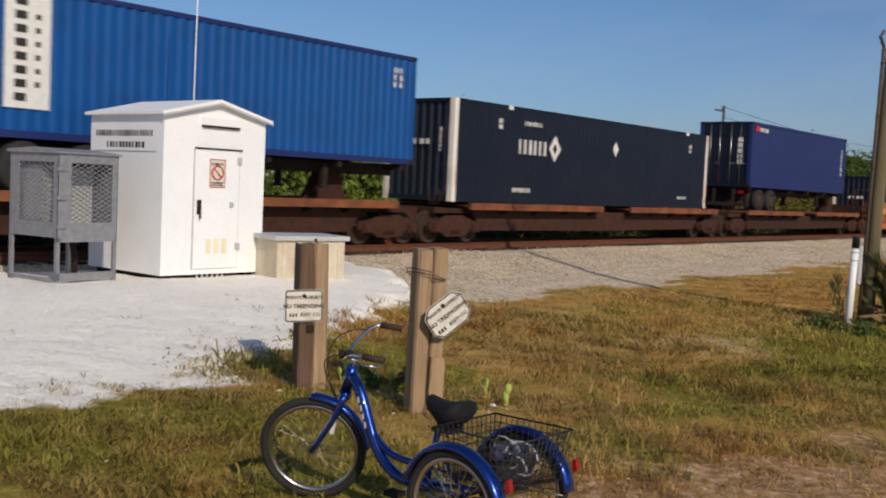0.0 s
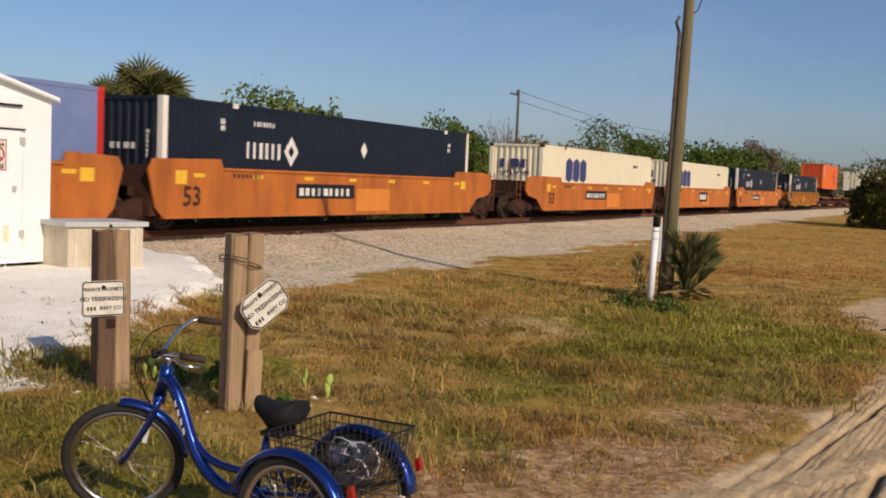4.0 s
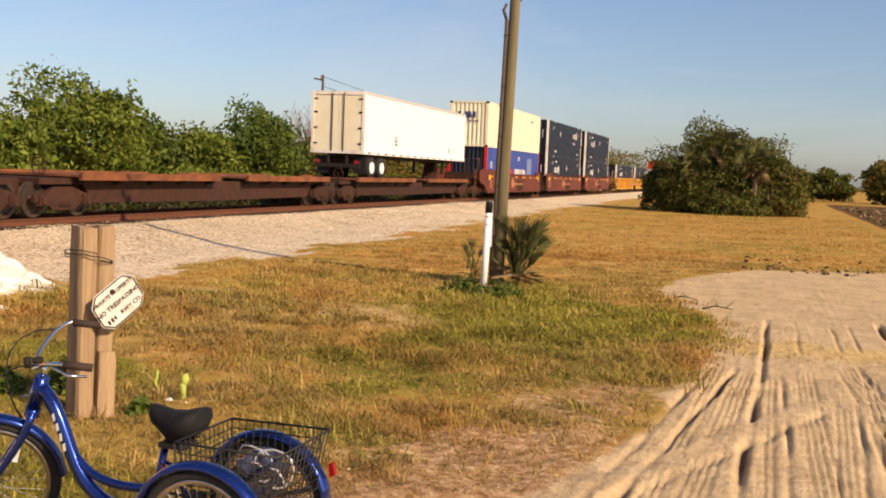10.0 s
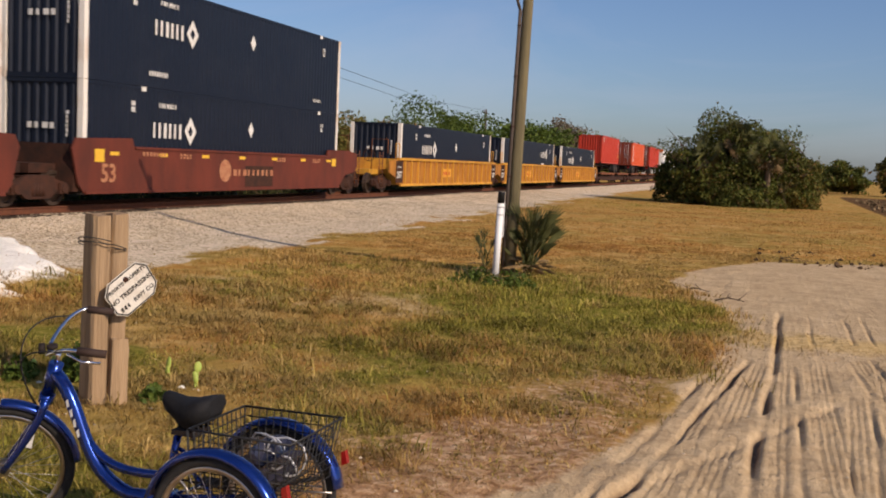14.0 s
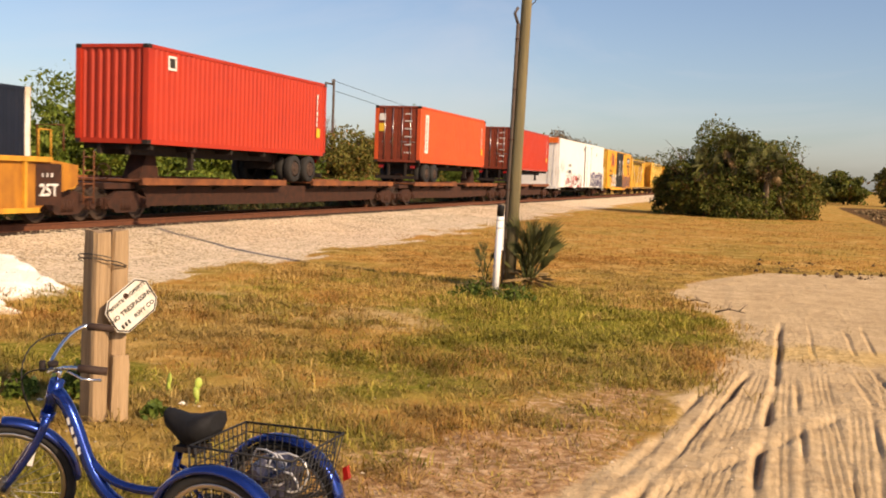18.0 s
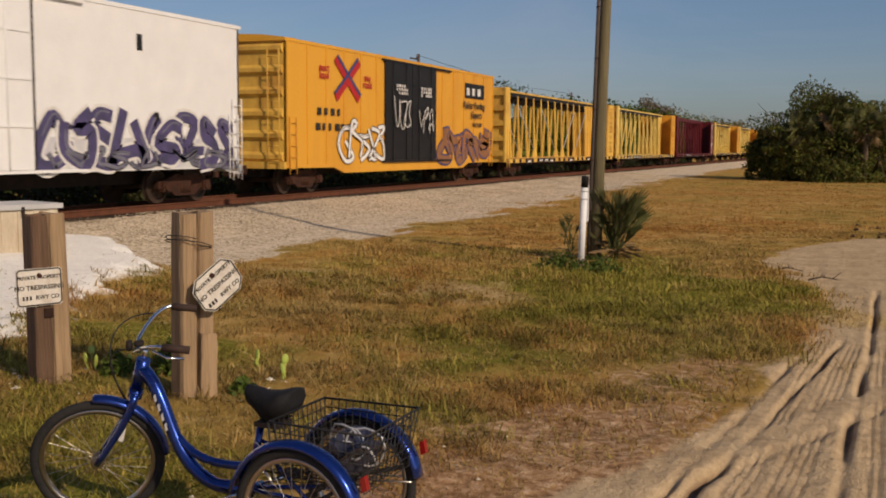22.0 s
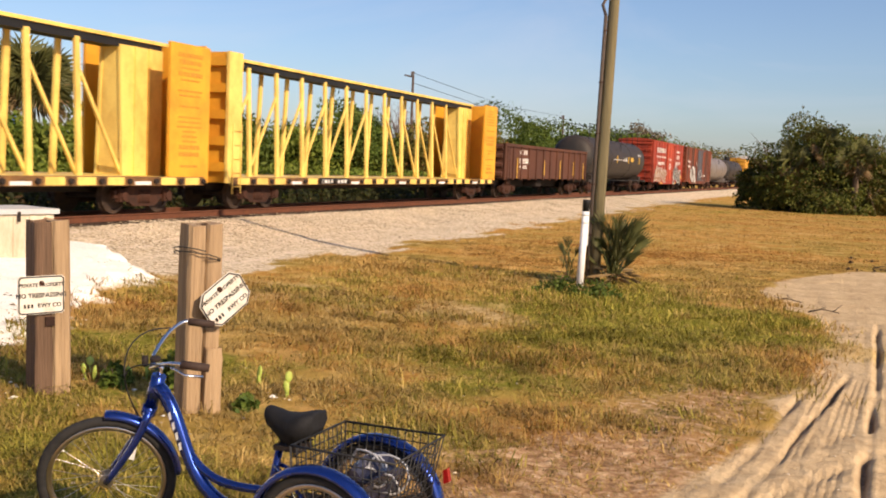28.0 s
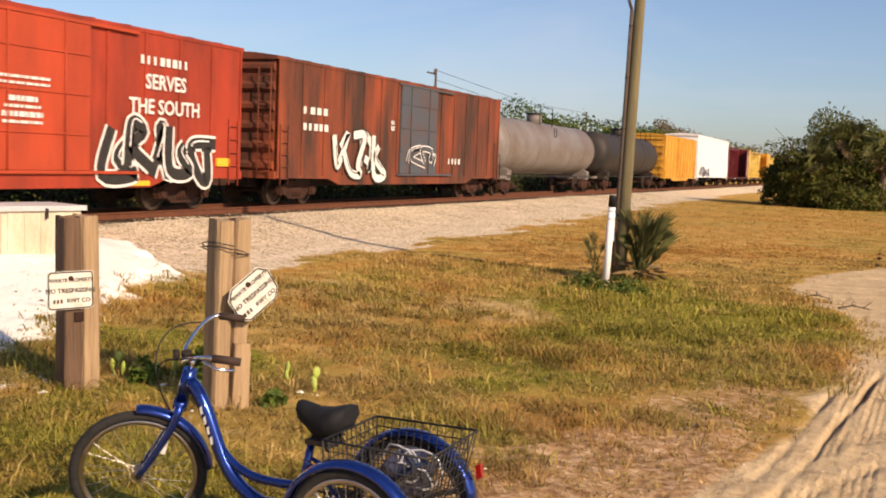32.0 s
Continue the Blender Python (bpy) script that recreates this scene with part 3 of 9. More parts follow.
def wave(x, y, seed, scale):
    """Cheap smooth noise of about -1 to 1 for arrays."""
    rs = np.random.RandomState(seed)
    out = 0
    for k in range(6):
        a, f, p = rs.uniform(0, 6.28), scale * (1 + 0.55 * k), rs.uniform(0, 6.28)
        out = out + np.sin((x * math.cos(a) + y * math.sin(a)) * f + p + 1.3 * np.sin((x * math.sin(a) - y * math.cos(a)) * f * 0.7 + p * 2)) / (1 + 0.4 * k)
    return out / 3.2


PAD_Y, PAD_X = [-40, 5, 7.5, 11.5, 13.5, 15.7, 17.2, 18], [-8.4, -8.5, -8.7, -10.7, -11.4, -14.0, -17.0, -30]
ROAD_Y, ROAD_X = [-40, 3, 5, 7, 9, 10.8, 12.7, 15.2, 17.5, 20.5, 24, 27, 29, 31], [-4.4, -3.9, -3.2, -2.45, -2.05, -1.95, -1.65, -1.5, -2.0, -2.9, -2.6, -1.4, 2.5, 9]


def pad_mask(x, y):
    xb = np.interp(y, PAD_Y, PAD_X) + 0.45 * wave(x, y, 5, 1.3) + 0.45 * wave(x, y, 4, 4.0)
    return smooth(-0.4, 0.6, xb - x) * smooth(-17.5, -16.9, x)


def road_mask(x, y):
    xb = np.interp(y, ROAD_Y, ROAD_X) + 0.22 * wave(x, y, 6, 1.7)
    return smooth(-0.25, 0.3, x - xb) * smooth(-30.8, -28.6, -y - 1.3 * wave(x, y, 8, 0.8) - 0.7 * wave(x, y, 7, 2.6))


def gravel_mask(x, y):
    edge = np.interp(y, [-40, 10, 14, 17, 22, 30, 60, 160], [-13.0, -13.0, -12.6, -12.2, -11.9, -12.3, -13.2, -14.6]) + 1.0 * wave(x * 1.0, y * 0.35, 9, 1.0) + 0.9 * wave(x, y * 0.35, 10, 3.0) + 0.4 * wave(x, y, 20, 5.0)
    return smooth(-0.8, 0.8, edge - x) * (x > -24.5)


# wheel ruts: where they run at y = 8 and at y = 13, width, depth, first and last y
RUTS = ((-1.08, -0.96, 0.06, 0.105, -9, 17.3), (-0.77, -0.74, 0.04, 0.05, -9, 12.6), (-2.02, -1.46, 0.06, 0.06, 6, 12.6), (-1.78, -1.22, 0.05, 0.09, 7, 12.6), (-1.80, -1.05, 0.07, 0.14, -9, 8.3), (0.29, -0.09, 0.04, 0.04, 8, 13.0),
        (0.52, 0.17, 0.04, 0.04, 8, 13.4), (-0.24, 0.06, 0.04, 0.04, -9, 11.5), (-0.07, 0.18, 0.045, 0.055, -9, 10.4), (0.20, 0.50, 0.05, 0.07, 6, 13.4), (0.92, 0.86, 0.08, 0.14, 13, 17.8),
        (1.25, 1.15, 0.05, 0.05, -9, 13), (1.62, 1.40, 0.06, 0.08, -9, 18), (2.0, 1.9, 0.06, 0.05, -9, 14), (-0.52, -0.50, 0.04, 0.03, 14, 17), (-0.10, 0.0, 0.04, 0.035, 14.5, 17), (0.30, 0.32, 0.04, 0.035, 14.5, 17.2))
TREADS = ((-0.51, -0.50, 0.13, -9, 12.7), (-0.92, -0.85, 0.07, -9, 12.4), (0.40, 0.06, 0.14, 7, 13.3), (-0.34, -0.05, 0.10, -9, 11), (1.0, 0.75, 0.16, -9, 13.4), (1.44, 1.28, 0.12, -9, 13.4), (-1.4, -1.12, 0.12, -9, 12.4), (-1.65, -1.36, 0.10, 6, 12.4), (0.05, 0.25, 0.10, -9, 13), (0.72, 0.55, 0.12, -9, 13.2))


def ruts(x, y):
    """Depth of the wheel ruts and treads in the sand."""
    d = np.zeros_like(x)
    for k, (xa, xb, w, dep, ya, yb) in enumerate(RUTS):
        c = xa + (xb - xa) * (y - 8) / 5 + 0.025 * np.sin(y * 0.6 + k * 2.1) + 0.008 * np.sin(y * 2.7 + k)
        r = (x - c) / (w * 0.62)
        on = smooth(ya - 0.3, ya + 0.3, y) * smooth(-yb - 0.3, -yb + 0.3, -y) * (0.6 + 0.4 * np.sin(y * 1.0 + k * 1.9) * np.sin(y * 2.3 + k))
        d += on * (-0.85 * dep * np.exp(-r * r) + 0.07 * dep * np.exp(-((np.abs(r) - 2.0) ** 2) * 1.2))
    for k, (xa, xb, w, ya, yb) in enumerate(TREADS):
        c = xa + (xb - xa) * (y - 8) / 5
        on = smooth(ya - 0.3, ya + 0.3, y) * smooth(-yb - 0.3, -yb + 0.3, -y) * smooth(-1.1, -0.9, -np.abs(x - c) / w)
        d += on * (0.009 * np.sin((x - c) * 105 + 0.4 * np.sin(y * 3)) - 0.01)
    # a later track that swings across the others and smooths them
    c = -1.27 + (y - 9.2) * 0.42
    over = np.exp(-((x - c) / 0.17) ** 4) * smooth(6.5, 7.5, y) * smooth(-11.8, -10.8, -y)
    d = d * (1 - 0.9 * over) + 0.012 * over - 0.02 * np.exp(-((x - c - 0.24) / 0.05) ** 2) * smooth(6.5, 7.5, y) * smooth(-11.3, -10.6, -y)
    return d * smooth(-31, -24, -y) + 0.012 * wave(x, y, 12, 3.0) + 0.008 * wave(x, y, 13, 9.0) + 0.06 * np.clip(wave(x, y, 15, 1.9), 0, 1) * smooth(27, 30, y)


def ground_z(x, y):
    x, y = np.asarray(x, float), np.asarray(y, float)
    z = -0.56 + 0.03 * wave(x, y, 1, 0.35) + 0.02 * wave(x, y, 2, 2.2) + 0.012 * wave(x, y, 3, 6.0) * smooth(-26, -8, -y)
    rough = (1 - np.exp(-((x + 4.2) ** 2 + (y - 4.7) ** 2) / 1.6)) * smooth(1.0, 2.2, -x) * smooth(-13.5, -11.5, x) * smooth(-34, -26, -y)
    z = z + rough * (0.022 * wave(x, y, 22, 2.9) + 0.020 * wave(x, y, 23, 5.6) + 0.012 * wave(x, y, 24, 10.0) * smooth(-18, -12, -y))
    z = z + 0.06 * np.exp(-((x + 4.1) ** 2 + (y - 4.7) ** 2) / 3.0)
    z = np.where(x < -24, z - 0.3 * smooth(24, 27, -x), z)
    bal = np.interp(-x, [12.2, 14.6, 17.3, 17.6, 21.2, 21.6, 24.0, 26], [0, 0.08, 0.33, 0.36, 0.36, 0.33, 0.05, 0])
    pad = pad_mask(x, y) * np.interp(-x, [9.2, 11.5, 13.7, 17.2], [0.03, 0.24, 0.43, 0.40])
    z = z + np.maximum(bal, pad)
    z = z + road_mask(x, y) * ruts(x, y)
    return z


def axis(spans):
    out = []
    for a, b, s in spans:
        out += list(np.arange(a, b, s))
    return np.array(out + [spans[-1][1]])


def green_mask(x, y):
    """Where the grass is fresh: round the pole, by the tricycle and in patches."""
    g = 0.85 * np.exp(-(((x + 3.7) / 2.5) ** 2 + ((y - 16.0) / 3.4) ** 2) ** 1.5) + 0.75 * np.exp(-(((x + 7.4) / 2.4) ** 2 + ((y - 5.4) / 1.7) ** 2)) + 0.75 * np.exp(-(((x + 8.6) / 1.2) ** 2 + ((y - 9.2) / 1.3) ** 2))
    return np.clip(g + (0.45 * wave(x, y, 14, 0.6) + 0.40 * wave(x, y, 19, 2.2) + 0.14 + 0.16 * np.exp(-((y - 11.5) / 5) ** 2)) * (1 - 0.75 * smooth(21, 26, y)), 0, 1)


def soil_patch(x, y):
    """The worn, almost bare ground between the tricycle and the track."""
    return np.clip(np.exp(-((x + 3.0 + 0.3 * wave(x, y, 26, 1.8)) / 1.15) ** 2 - ((y - 6.8 + 0.4 * wave(x, y, 27, 2.4)) / 1.35) ** 2) * 1.25, 0, 1)


def build_ground():
    gx = axis([(-2500, -400, 300), (-400, -60, 34), (-60, -26, 3.4), (-26, -14, 0.25), (-14, -3.6, 0.13), (-3.6, -2.2, 0.05), (-2.2, 1.5, 0.021), (1.5, 2.6, 0.05), (2.6, 8, 0.3), (8, 60, 4), (60, 400, 34), (400, 2500, 300)])
    gy = axis([(-400, -40, 40), (-40, -8, 3), (-8, 3, 0.35), (3, 18, 0.11), (18, 33, 0.22), (33, 90, 1.0), (90, 300, 8), (300, 4000, 300)])
    X, Y = np.meshgrid(gx, gy)
    Z = ground_z(X, Y)
    nx, ny = len(gx), len(gy)
    co = np.stack([X, Y, Z], -1).reshape(-1, 3)
    i = (np.arange(ny - 1)[:, None] * nx + np.arange(nx - 1)).ravel()
    faces = np.stack([i, i + 1, i + 1 + nx, i + nx], -1)
    me = bpy.data.meshes.new("ground")
    me.from_pydata(co.tolist(), [], faces.tolist())
    me.polygons.foreach_set("use_smooth", np.ones(len(faces), bool))
    x, y = co[:, 0], co[:, 1]
    green = green_mask(x, y)
    bare = np.clip(0.62 * soil_patch(x, y) + 0.34 * np.clip(wave(x, y, 25, 1.6), 0, 1) + 0.58 * np.exp(-(((x - (np.interp(y, ROAD_Y, ROAD_X) - 0.5)) / 0.75) ** 2)) * smooth(-13.2, -11.5, -y) + 0.25 * np.exp(-((x + 6.2) / 2.2) ** 2 - ((y - 8.3) / 1.0) ** 2) + 0.9 * smooth(4.5, 6.5, x - 0.03 * y) * (y > 33) * (y < 130) * smooth(-14, -10, -x + 0.04 * y), 0, 1)
    dark = np.clip(smooth(27.2, 28.6, y + 0.5 * wave(x, y, 16, 1.5)) * smooth(-35, -31, -y) * smooth(-1.8, -0.6, x) * 0.62 * smooth(-0.2, 0.6, wave(x, y * 0.5, 17, 2.2)) + smooth(4.0, 5.4, x - 0.012 * y) * smooth(48, 56, y) * smooth(-150, -120, -y), 0, 1)
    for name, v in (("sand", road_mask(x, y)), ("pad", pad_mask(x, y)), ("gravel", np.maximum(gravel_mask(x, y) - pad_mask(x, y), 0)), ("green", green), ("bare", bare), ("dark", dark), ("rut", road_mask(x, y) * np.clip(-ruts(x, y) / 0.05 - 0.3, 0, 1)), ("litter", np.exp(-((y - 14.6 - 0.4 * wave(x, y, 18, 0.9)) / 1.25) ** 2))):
        at = me.attributes.new(name, "FLOAT", "POINT")
        at.data.foreach_set("value", np.ascontiguousarray(v, np.float32))
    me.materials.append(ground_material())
    return tagged(new("ground", me), "dry grassland with a sandy track and crushed stone beside the rails", "ground", kind="structure")


def ground_material():
    m = bpy.data.materials.new("ground_cover")
    m.use_nodes = True
    N, L = m.node_tree.nodes, m.node_tree.links
    p = N["Principled BSDF"]
    p.inputs["Roughness"].default_value = 0.95
    p.inputs["Specular IOR Level"].default_value = 0.0
    tc = N.new("ShaderNodeTexCoord")

    def noise_of(scale, detail=6.0, rough=0.6, vec=None):
        n = N.new("ShaderNodeTexNoise")
        n.inputs["Scale"].default_value, n.inputs["Detail"].default_value, n.inputs["Roughness"].default_value = scale, detail, rough
        L.new(vec or tc.outputs["Object"], n.inputs["Vector"])
        return n.outputs["Fac"]

    def ramp(fac, *stops):
        r = N.new("ShaderNodeValToRGB")
        e = r.color_ramp.elements
        e[0].position, e[0].color = stops[0][0], (*stops[0][1], 1)
        e[1].position, e[1].color = stops[-1][0], (*stops[-1][1], 1)
        for q, c in stops[1:-1]:
            e.new(q).color = (*c, 1)
        L.new(fac, r.inputs["Fac"])
        return r.outputs["Color"]

    def blend(fac, a, b, how="MIX"):
        x = N.new("ShaderNodeMix")
        x.data_type, x.blend_type = "RGBA", how
        if isinstance(fac, float):
            x.inputs["Factor"].default_value = fac
        else:
            L.new(fac, x.inputs["Factor"])
        L.new(a, x.inputs[6])
        L.new(b, x.inputs[7])
        return x.outputs[2]

    def mask(name, n=None, amount=0.5, lo=0.35, hi=0.65):
        a = N.new("ShaderNodeAttribute")
        a.attribute_name = name
        v = a.outputs["Fac"]
        if n is not None:
            s = N.new("ShaderNodeMath")
            s.operation = "MULTIPLY_ADD"
            L.new(n, s.inputs[0])
            s.inputs[1].default_value = amount * 2
            L.new(v, s.inputs[2])
            q = N.new("ShaderNodeMath")
            q.operation = "SUBTRACT"
            L.new(s.outputs[0], q.inputs[0])
            q.inputs[1].default_value = amount
            v = q.outputs[0]
        r = N.new("ShaderNodeMapRange")
        r.inputs["From Min"].default_value, r.inputs["From Max"].default_value = lo, hi
        L.new(v, r.inputs["Value"])
        return r.outputs[0]

    n_big, n_mid, n_fine, n_grit = noise_of(0.30, 8.0, 0.68), noise_of(2.1), noise_of(9.0), noise_of(70.0, 3.0)
    mp2 = N.new("ShaderNodeMapping")
    mp2.inputs["Scale"].default_value = (1.0, 0.22, 1.0)
    L.new(tc.outputs["Object"], mp2.inputs["Vector"])
    n_streak = noise_of(2.4, 5.0, 0.6, mp2.outputs[0])
    straw = blend(0.55, ramp(n_mid, (0.36, (0.17, 0.105, 0.028)), (0.5, (0.36, 0.23, 0.065)), (0.64, (0.60, 0.42, 0.17))),
                  ramp(n_big, (0.36, (0.24, 0.185, 0.04)), (0.47, (0.48, 0.31, 0.085)), (0.55, (0.50, 0.235, 0.06)), (0.66, (0.62, 0.43, 0.15))))
    straw = blend(mask("litter", n_fine, 0.3), straw, ramp(n_fine, (0.3, (0.38, 0.25, 0.09)), (0.7, (0.66, 0.49, 0.24))))
    green = ramp(n_fine, (0.3, (0.095, 0.105, 0.016)), (0.5, (0.20, 0.185, 0.03)), (0.7, (0.34, 0.26, 0.07)))
    soil = ramp(n_fine, (0.32, (0.22, 0.115, 0.055)), (0.5, (0.43, 0.26, 0.135)), (0.66, (0.64, 0.45, 0.275)))
    mud = ramp(n_fine, (0.3, (0.06, 0.034, 0.018)), (0.7, (0.20, 0.12, 0.06)))
    sand = blend(0.5, ramp(n_mid, (0.3, (0.42, 0.29, 0.155)), (0.55, (0.60, 0.44, 0.25)), (0.75, (0.73, 0.56, 0.335))), ramp(n_fine, (0.3, (0.38, 0.27, 0.155)), (0.7, (0.66, 0.51, 0.32))))
    sand = blend(mask("litter", n_streak, 0.42, 0.62, 0.9), sand, ramp(n_fine, (0.3, (0.46, 0.30, 0.11)), (0.7, (0.70, 0.52, 0.26))))
    vo = N.new("ShaderNodeTexVoronoi")
    vo.inputs["Scale"].default_value = 15.0
    L.new(tc.outputs["Object"], vo.inputs["Vector"])
    sep = N.new("ShaderNodeSeparateColor")
    L.new(vo.outputs["Color"], sep.inputs[0])
    stone = ramp(sep.outputs[0], (0.0, (0.33, 0.255, 0.165)), (0.4, (0.60, 0.49, 0.34)), (1.0, (0.76, 0.65, 0.48)))
    stone = blend(mask("gravel", n_streak, 0.5, 1.02, 1.2), stone, ramp(n_fine, (0.3, (0.64, 0.51, 0.37)), (0.7, (0.82, 0.70, 0.55))))
    lime = ramp(n_fine, (0.25, (0.87, 0.82, 0.72)), (0.5, (0.93, 0.89, 0.80)), (0.8, (0.95, 0.92, 0.85)))
    col = blend(mask("green", n_mid, 0.3), straw, green)
    col = blend(mask("bare", n_fine, 0.45), col, soil)
    col = blend(mask("gravel", n_streak, 0.95, 0.4, 0.6), col, stone)
    col = blend(mask("sand", n_fine, 0.22), col, sand)
    # dark soil and the ruts' shade, both put into the colour by depth
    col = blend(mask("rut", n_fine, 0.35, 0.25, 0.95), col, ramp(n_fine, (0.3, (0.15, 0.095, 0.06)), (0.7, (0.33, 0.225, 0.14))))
    col = blend(mask("dark", n_mid, 0.3), col, mud)
    col = blend(mask("pad", n_fine, 0.3), col, lime)
    g = N.new("ShaderNodeMapRange")
    g.inputs["To Min"].default_value, g.inputs["To Max"].default_value = 0.72, 1.28
    L.new(n_grit, g.inputs["Value"])
    h = N.new("ShaderNodeHueSaturation")
    L.new(col, h.inputs["Color"])
    L.new(g.outputs[0], h.inputs["Value"])
    L.new(h.outputs[0], p.inputs["Base Color"])
    # tread lines in the sand run along the track
    mp = N.new("ShaderNodeMapping")
    mp.inputs["Scale"].default_value = (1.0, 0.02, 1.0)
    L.new(tc.outputs["Object"], mp.inputs["Vector"])
    tread = noise_of(9.0, 2.0, 0.5, mp.outputs[0])
    b0 = N.new("ShaderNodeBump")
    b0.inputs["Distance"].default_value = 0.012
    L.new(mask("sand"), b0.inputs["Strength"])
    L.new(tread, b0.inputs["Height"])
    b1 = N.new("ShaderNodeBump")
    b1.inputs["Strength"].default_value, b1.inputs["Distance"].default_value = 0.9, 0.04
    L.new(n_fine, b1.inputs["Height"])
    L.new(b0.outputs[0], b1.inputs["Normal"])
    b2 = N.new("ShaderNodeBump")
    b2.inputs["Strength"].default_value, b2.inputs["Distance"].default_value = 0.7, 0.015
    L.new(n_grit, b2.inputs["Height"])
    L.new(b1.outputs[0], b2.inputs["Normal"])
    L.new(b2.outputs[0], p.inputs["Normal"])
    return m


GROUND = build_ground()


def zat(x, y):
    return float(ground_z(np.array([x]), np.array([y]))[0])


def build_track():
    t = thing("railway_track", pose(TRACK_X, 0, 0), "rusty steel rails on timber ties in crushed stone", "railway track", kind="structure")
    for s in (1, -1):
        b = B()
        prism(b, [(s * 0.718 - 0.036, 0), (s * 0.718 + 0.036, 0), (s * 0.718 + 0.036, -0.035), (s * 0.718 + 0.009, -0.05), (s * 0.718 + 0.009, -0.15), (s * 0.718 + 0.07, -0.17),
                  (s * 0.718 - 0.07, -0.17), (s * 0.718 - 0.009, -0.15), (s * 0.718 - 0.009, -0.05), (s * 0.718 - 0.036, -0.035)], "y", -150, 900)
        part("rail", b, M["railside"], t)
    b = B()
    box(b, -1.3, -0.12, -0.36, 1.3, 0.12, -0.175)
    tie = mesh_of("tie", b, M["tie"])
    for k in range(240):
        ob = part("tie", tie, None, t)
        ob.location = (0.02 * math.sin(k * 7), 6 + k * 0.5, 0)
    b = B()
    for k in range(150):
        box(b, -1.3, 126 + k * 0.55, -0.36, 1.3, 126.24 + k * 0.55, -0.175)
    tagged(part("far_ties", b, M["tie"], t), kind="stuff")


def stones(name, label, xs, ys, n, size, material, accept, seed, flat=0.6, sink=0.3):
    """Loose stones strewn over the ground, one mesh."""
    rs = np.random.RandomState(seed)
    x, y = rs.uniform(*xs, n * 3), ys[0] + (ys[1] - ys[0]) * rs.uniform(0, 1, n * 3) ** 1.5
    keep = rs.uniform(0, 1, n * 3) < accept(x, y)
    x, y = x[keep][:n], y[keep][:n]
    z = ground_z(x, y)
    base = np.array([(1, 0, 0), (0, 1, 0), (-1, 0, 0), (0, -1, 0), (0.1, 0.05, 0.9), (0, 0, -0.6)], float)
    tri = np.array([(0, 1, 4), (1, 2, 4), (2, 3, 4), (3, 0, 4), (1, 0, 5), (2, 1, 5), (3, 2, 5), (0, 3, 5)])
    k = len(x)
    s = size[0] + (size[1] - size[0]) * rs.uniform(0, 1, k) ** 2
    v = base[None] * rs.uniform(0.6, 1.25, (k, 6, 3))
    a = rs.uniform(0, 6.28, k)
    c, q = np.cos(a)[:, None], np.sin(a)[:, None]
    vx, vy = v[..., 0] * c - v[..., 1] * q, v[..., 0] * q + v[..., 1] * c
    co = np.stack([x[:, None] + vx * s[:, None], y[:, None] + vy * s[:, None], z[:, None] + (v[..., 2] * flat + sink) * s[:, None]], -1).reshape(-1, 3)
    f = (tri[None] + 6 * np.arange(k)[:, None, None]).reshape(-1, 3)
    me = bpy.data.meshes.new(name)
    me.from_pydata(co.tolist(), [], f.tolist())
    me.materials.append(material)
    return tagged(new(name, me), label, "stones", kind="stuff")


STONE = earth_mat("crushed_stone", (0.33, 0.26, 0.175), (0.72, 0.61, 0.45))
LIME = earth_mat("limestone_chips", (0.84, 0.79, 0.69), (0.94, 0.91, 0.83))
# ---- trackside things ----
build_track()
stones("ballast_stones", "grey and tan crushed stone ballast along the rails", (-18.6, -13.2), (9, 75), 26000, (0.016, 0.042), STONE, lambda x, y: gravel_mask(x, y) * (1 - pad_mask(x, y)) * (0.25 + 0.75 * smooth(14.2, 15.6, -x)), 3)
stones("limestone_chips", "bright white crushed limestone round the shed", (-17.2, -8.8), (3, 18), 9000, (0.010, 0.028), LIME, lambda x, y: pad_mask(x, y), 4, 0.3, 0.1)
stones("roadside_pebbles", "small pale pebbles in the bare soil", (-9, 3), (3.5, 14), 800, (0.008, 0.022), STONE, lambda x, y: 0.25 + 0 * x, 5)


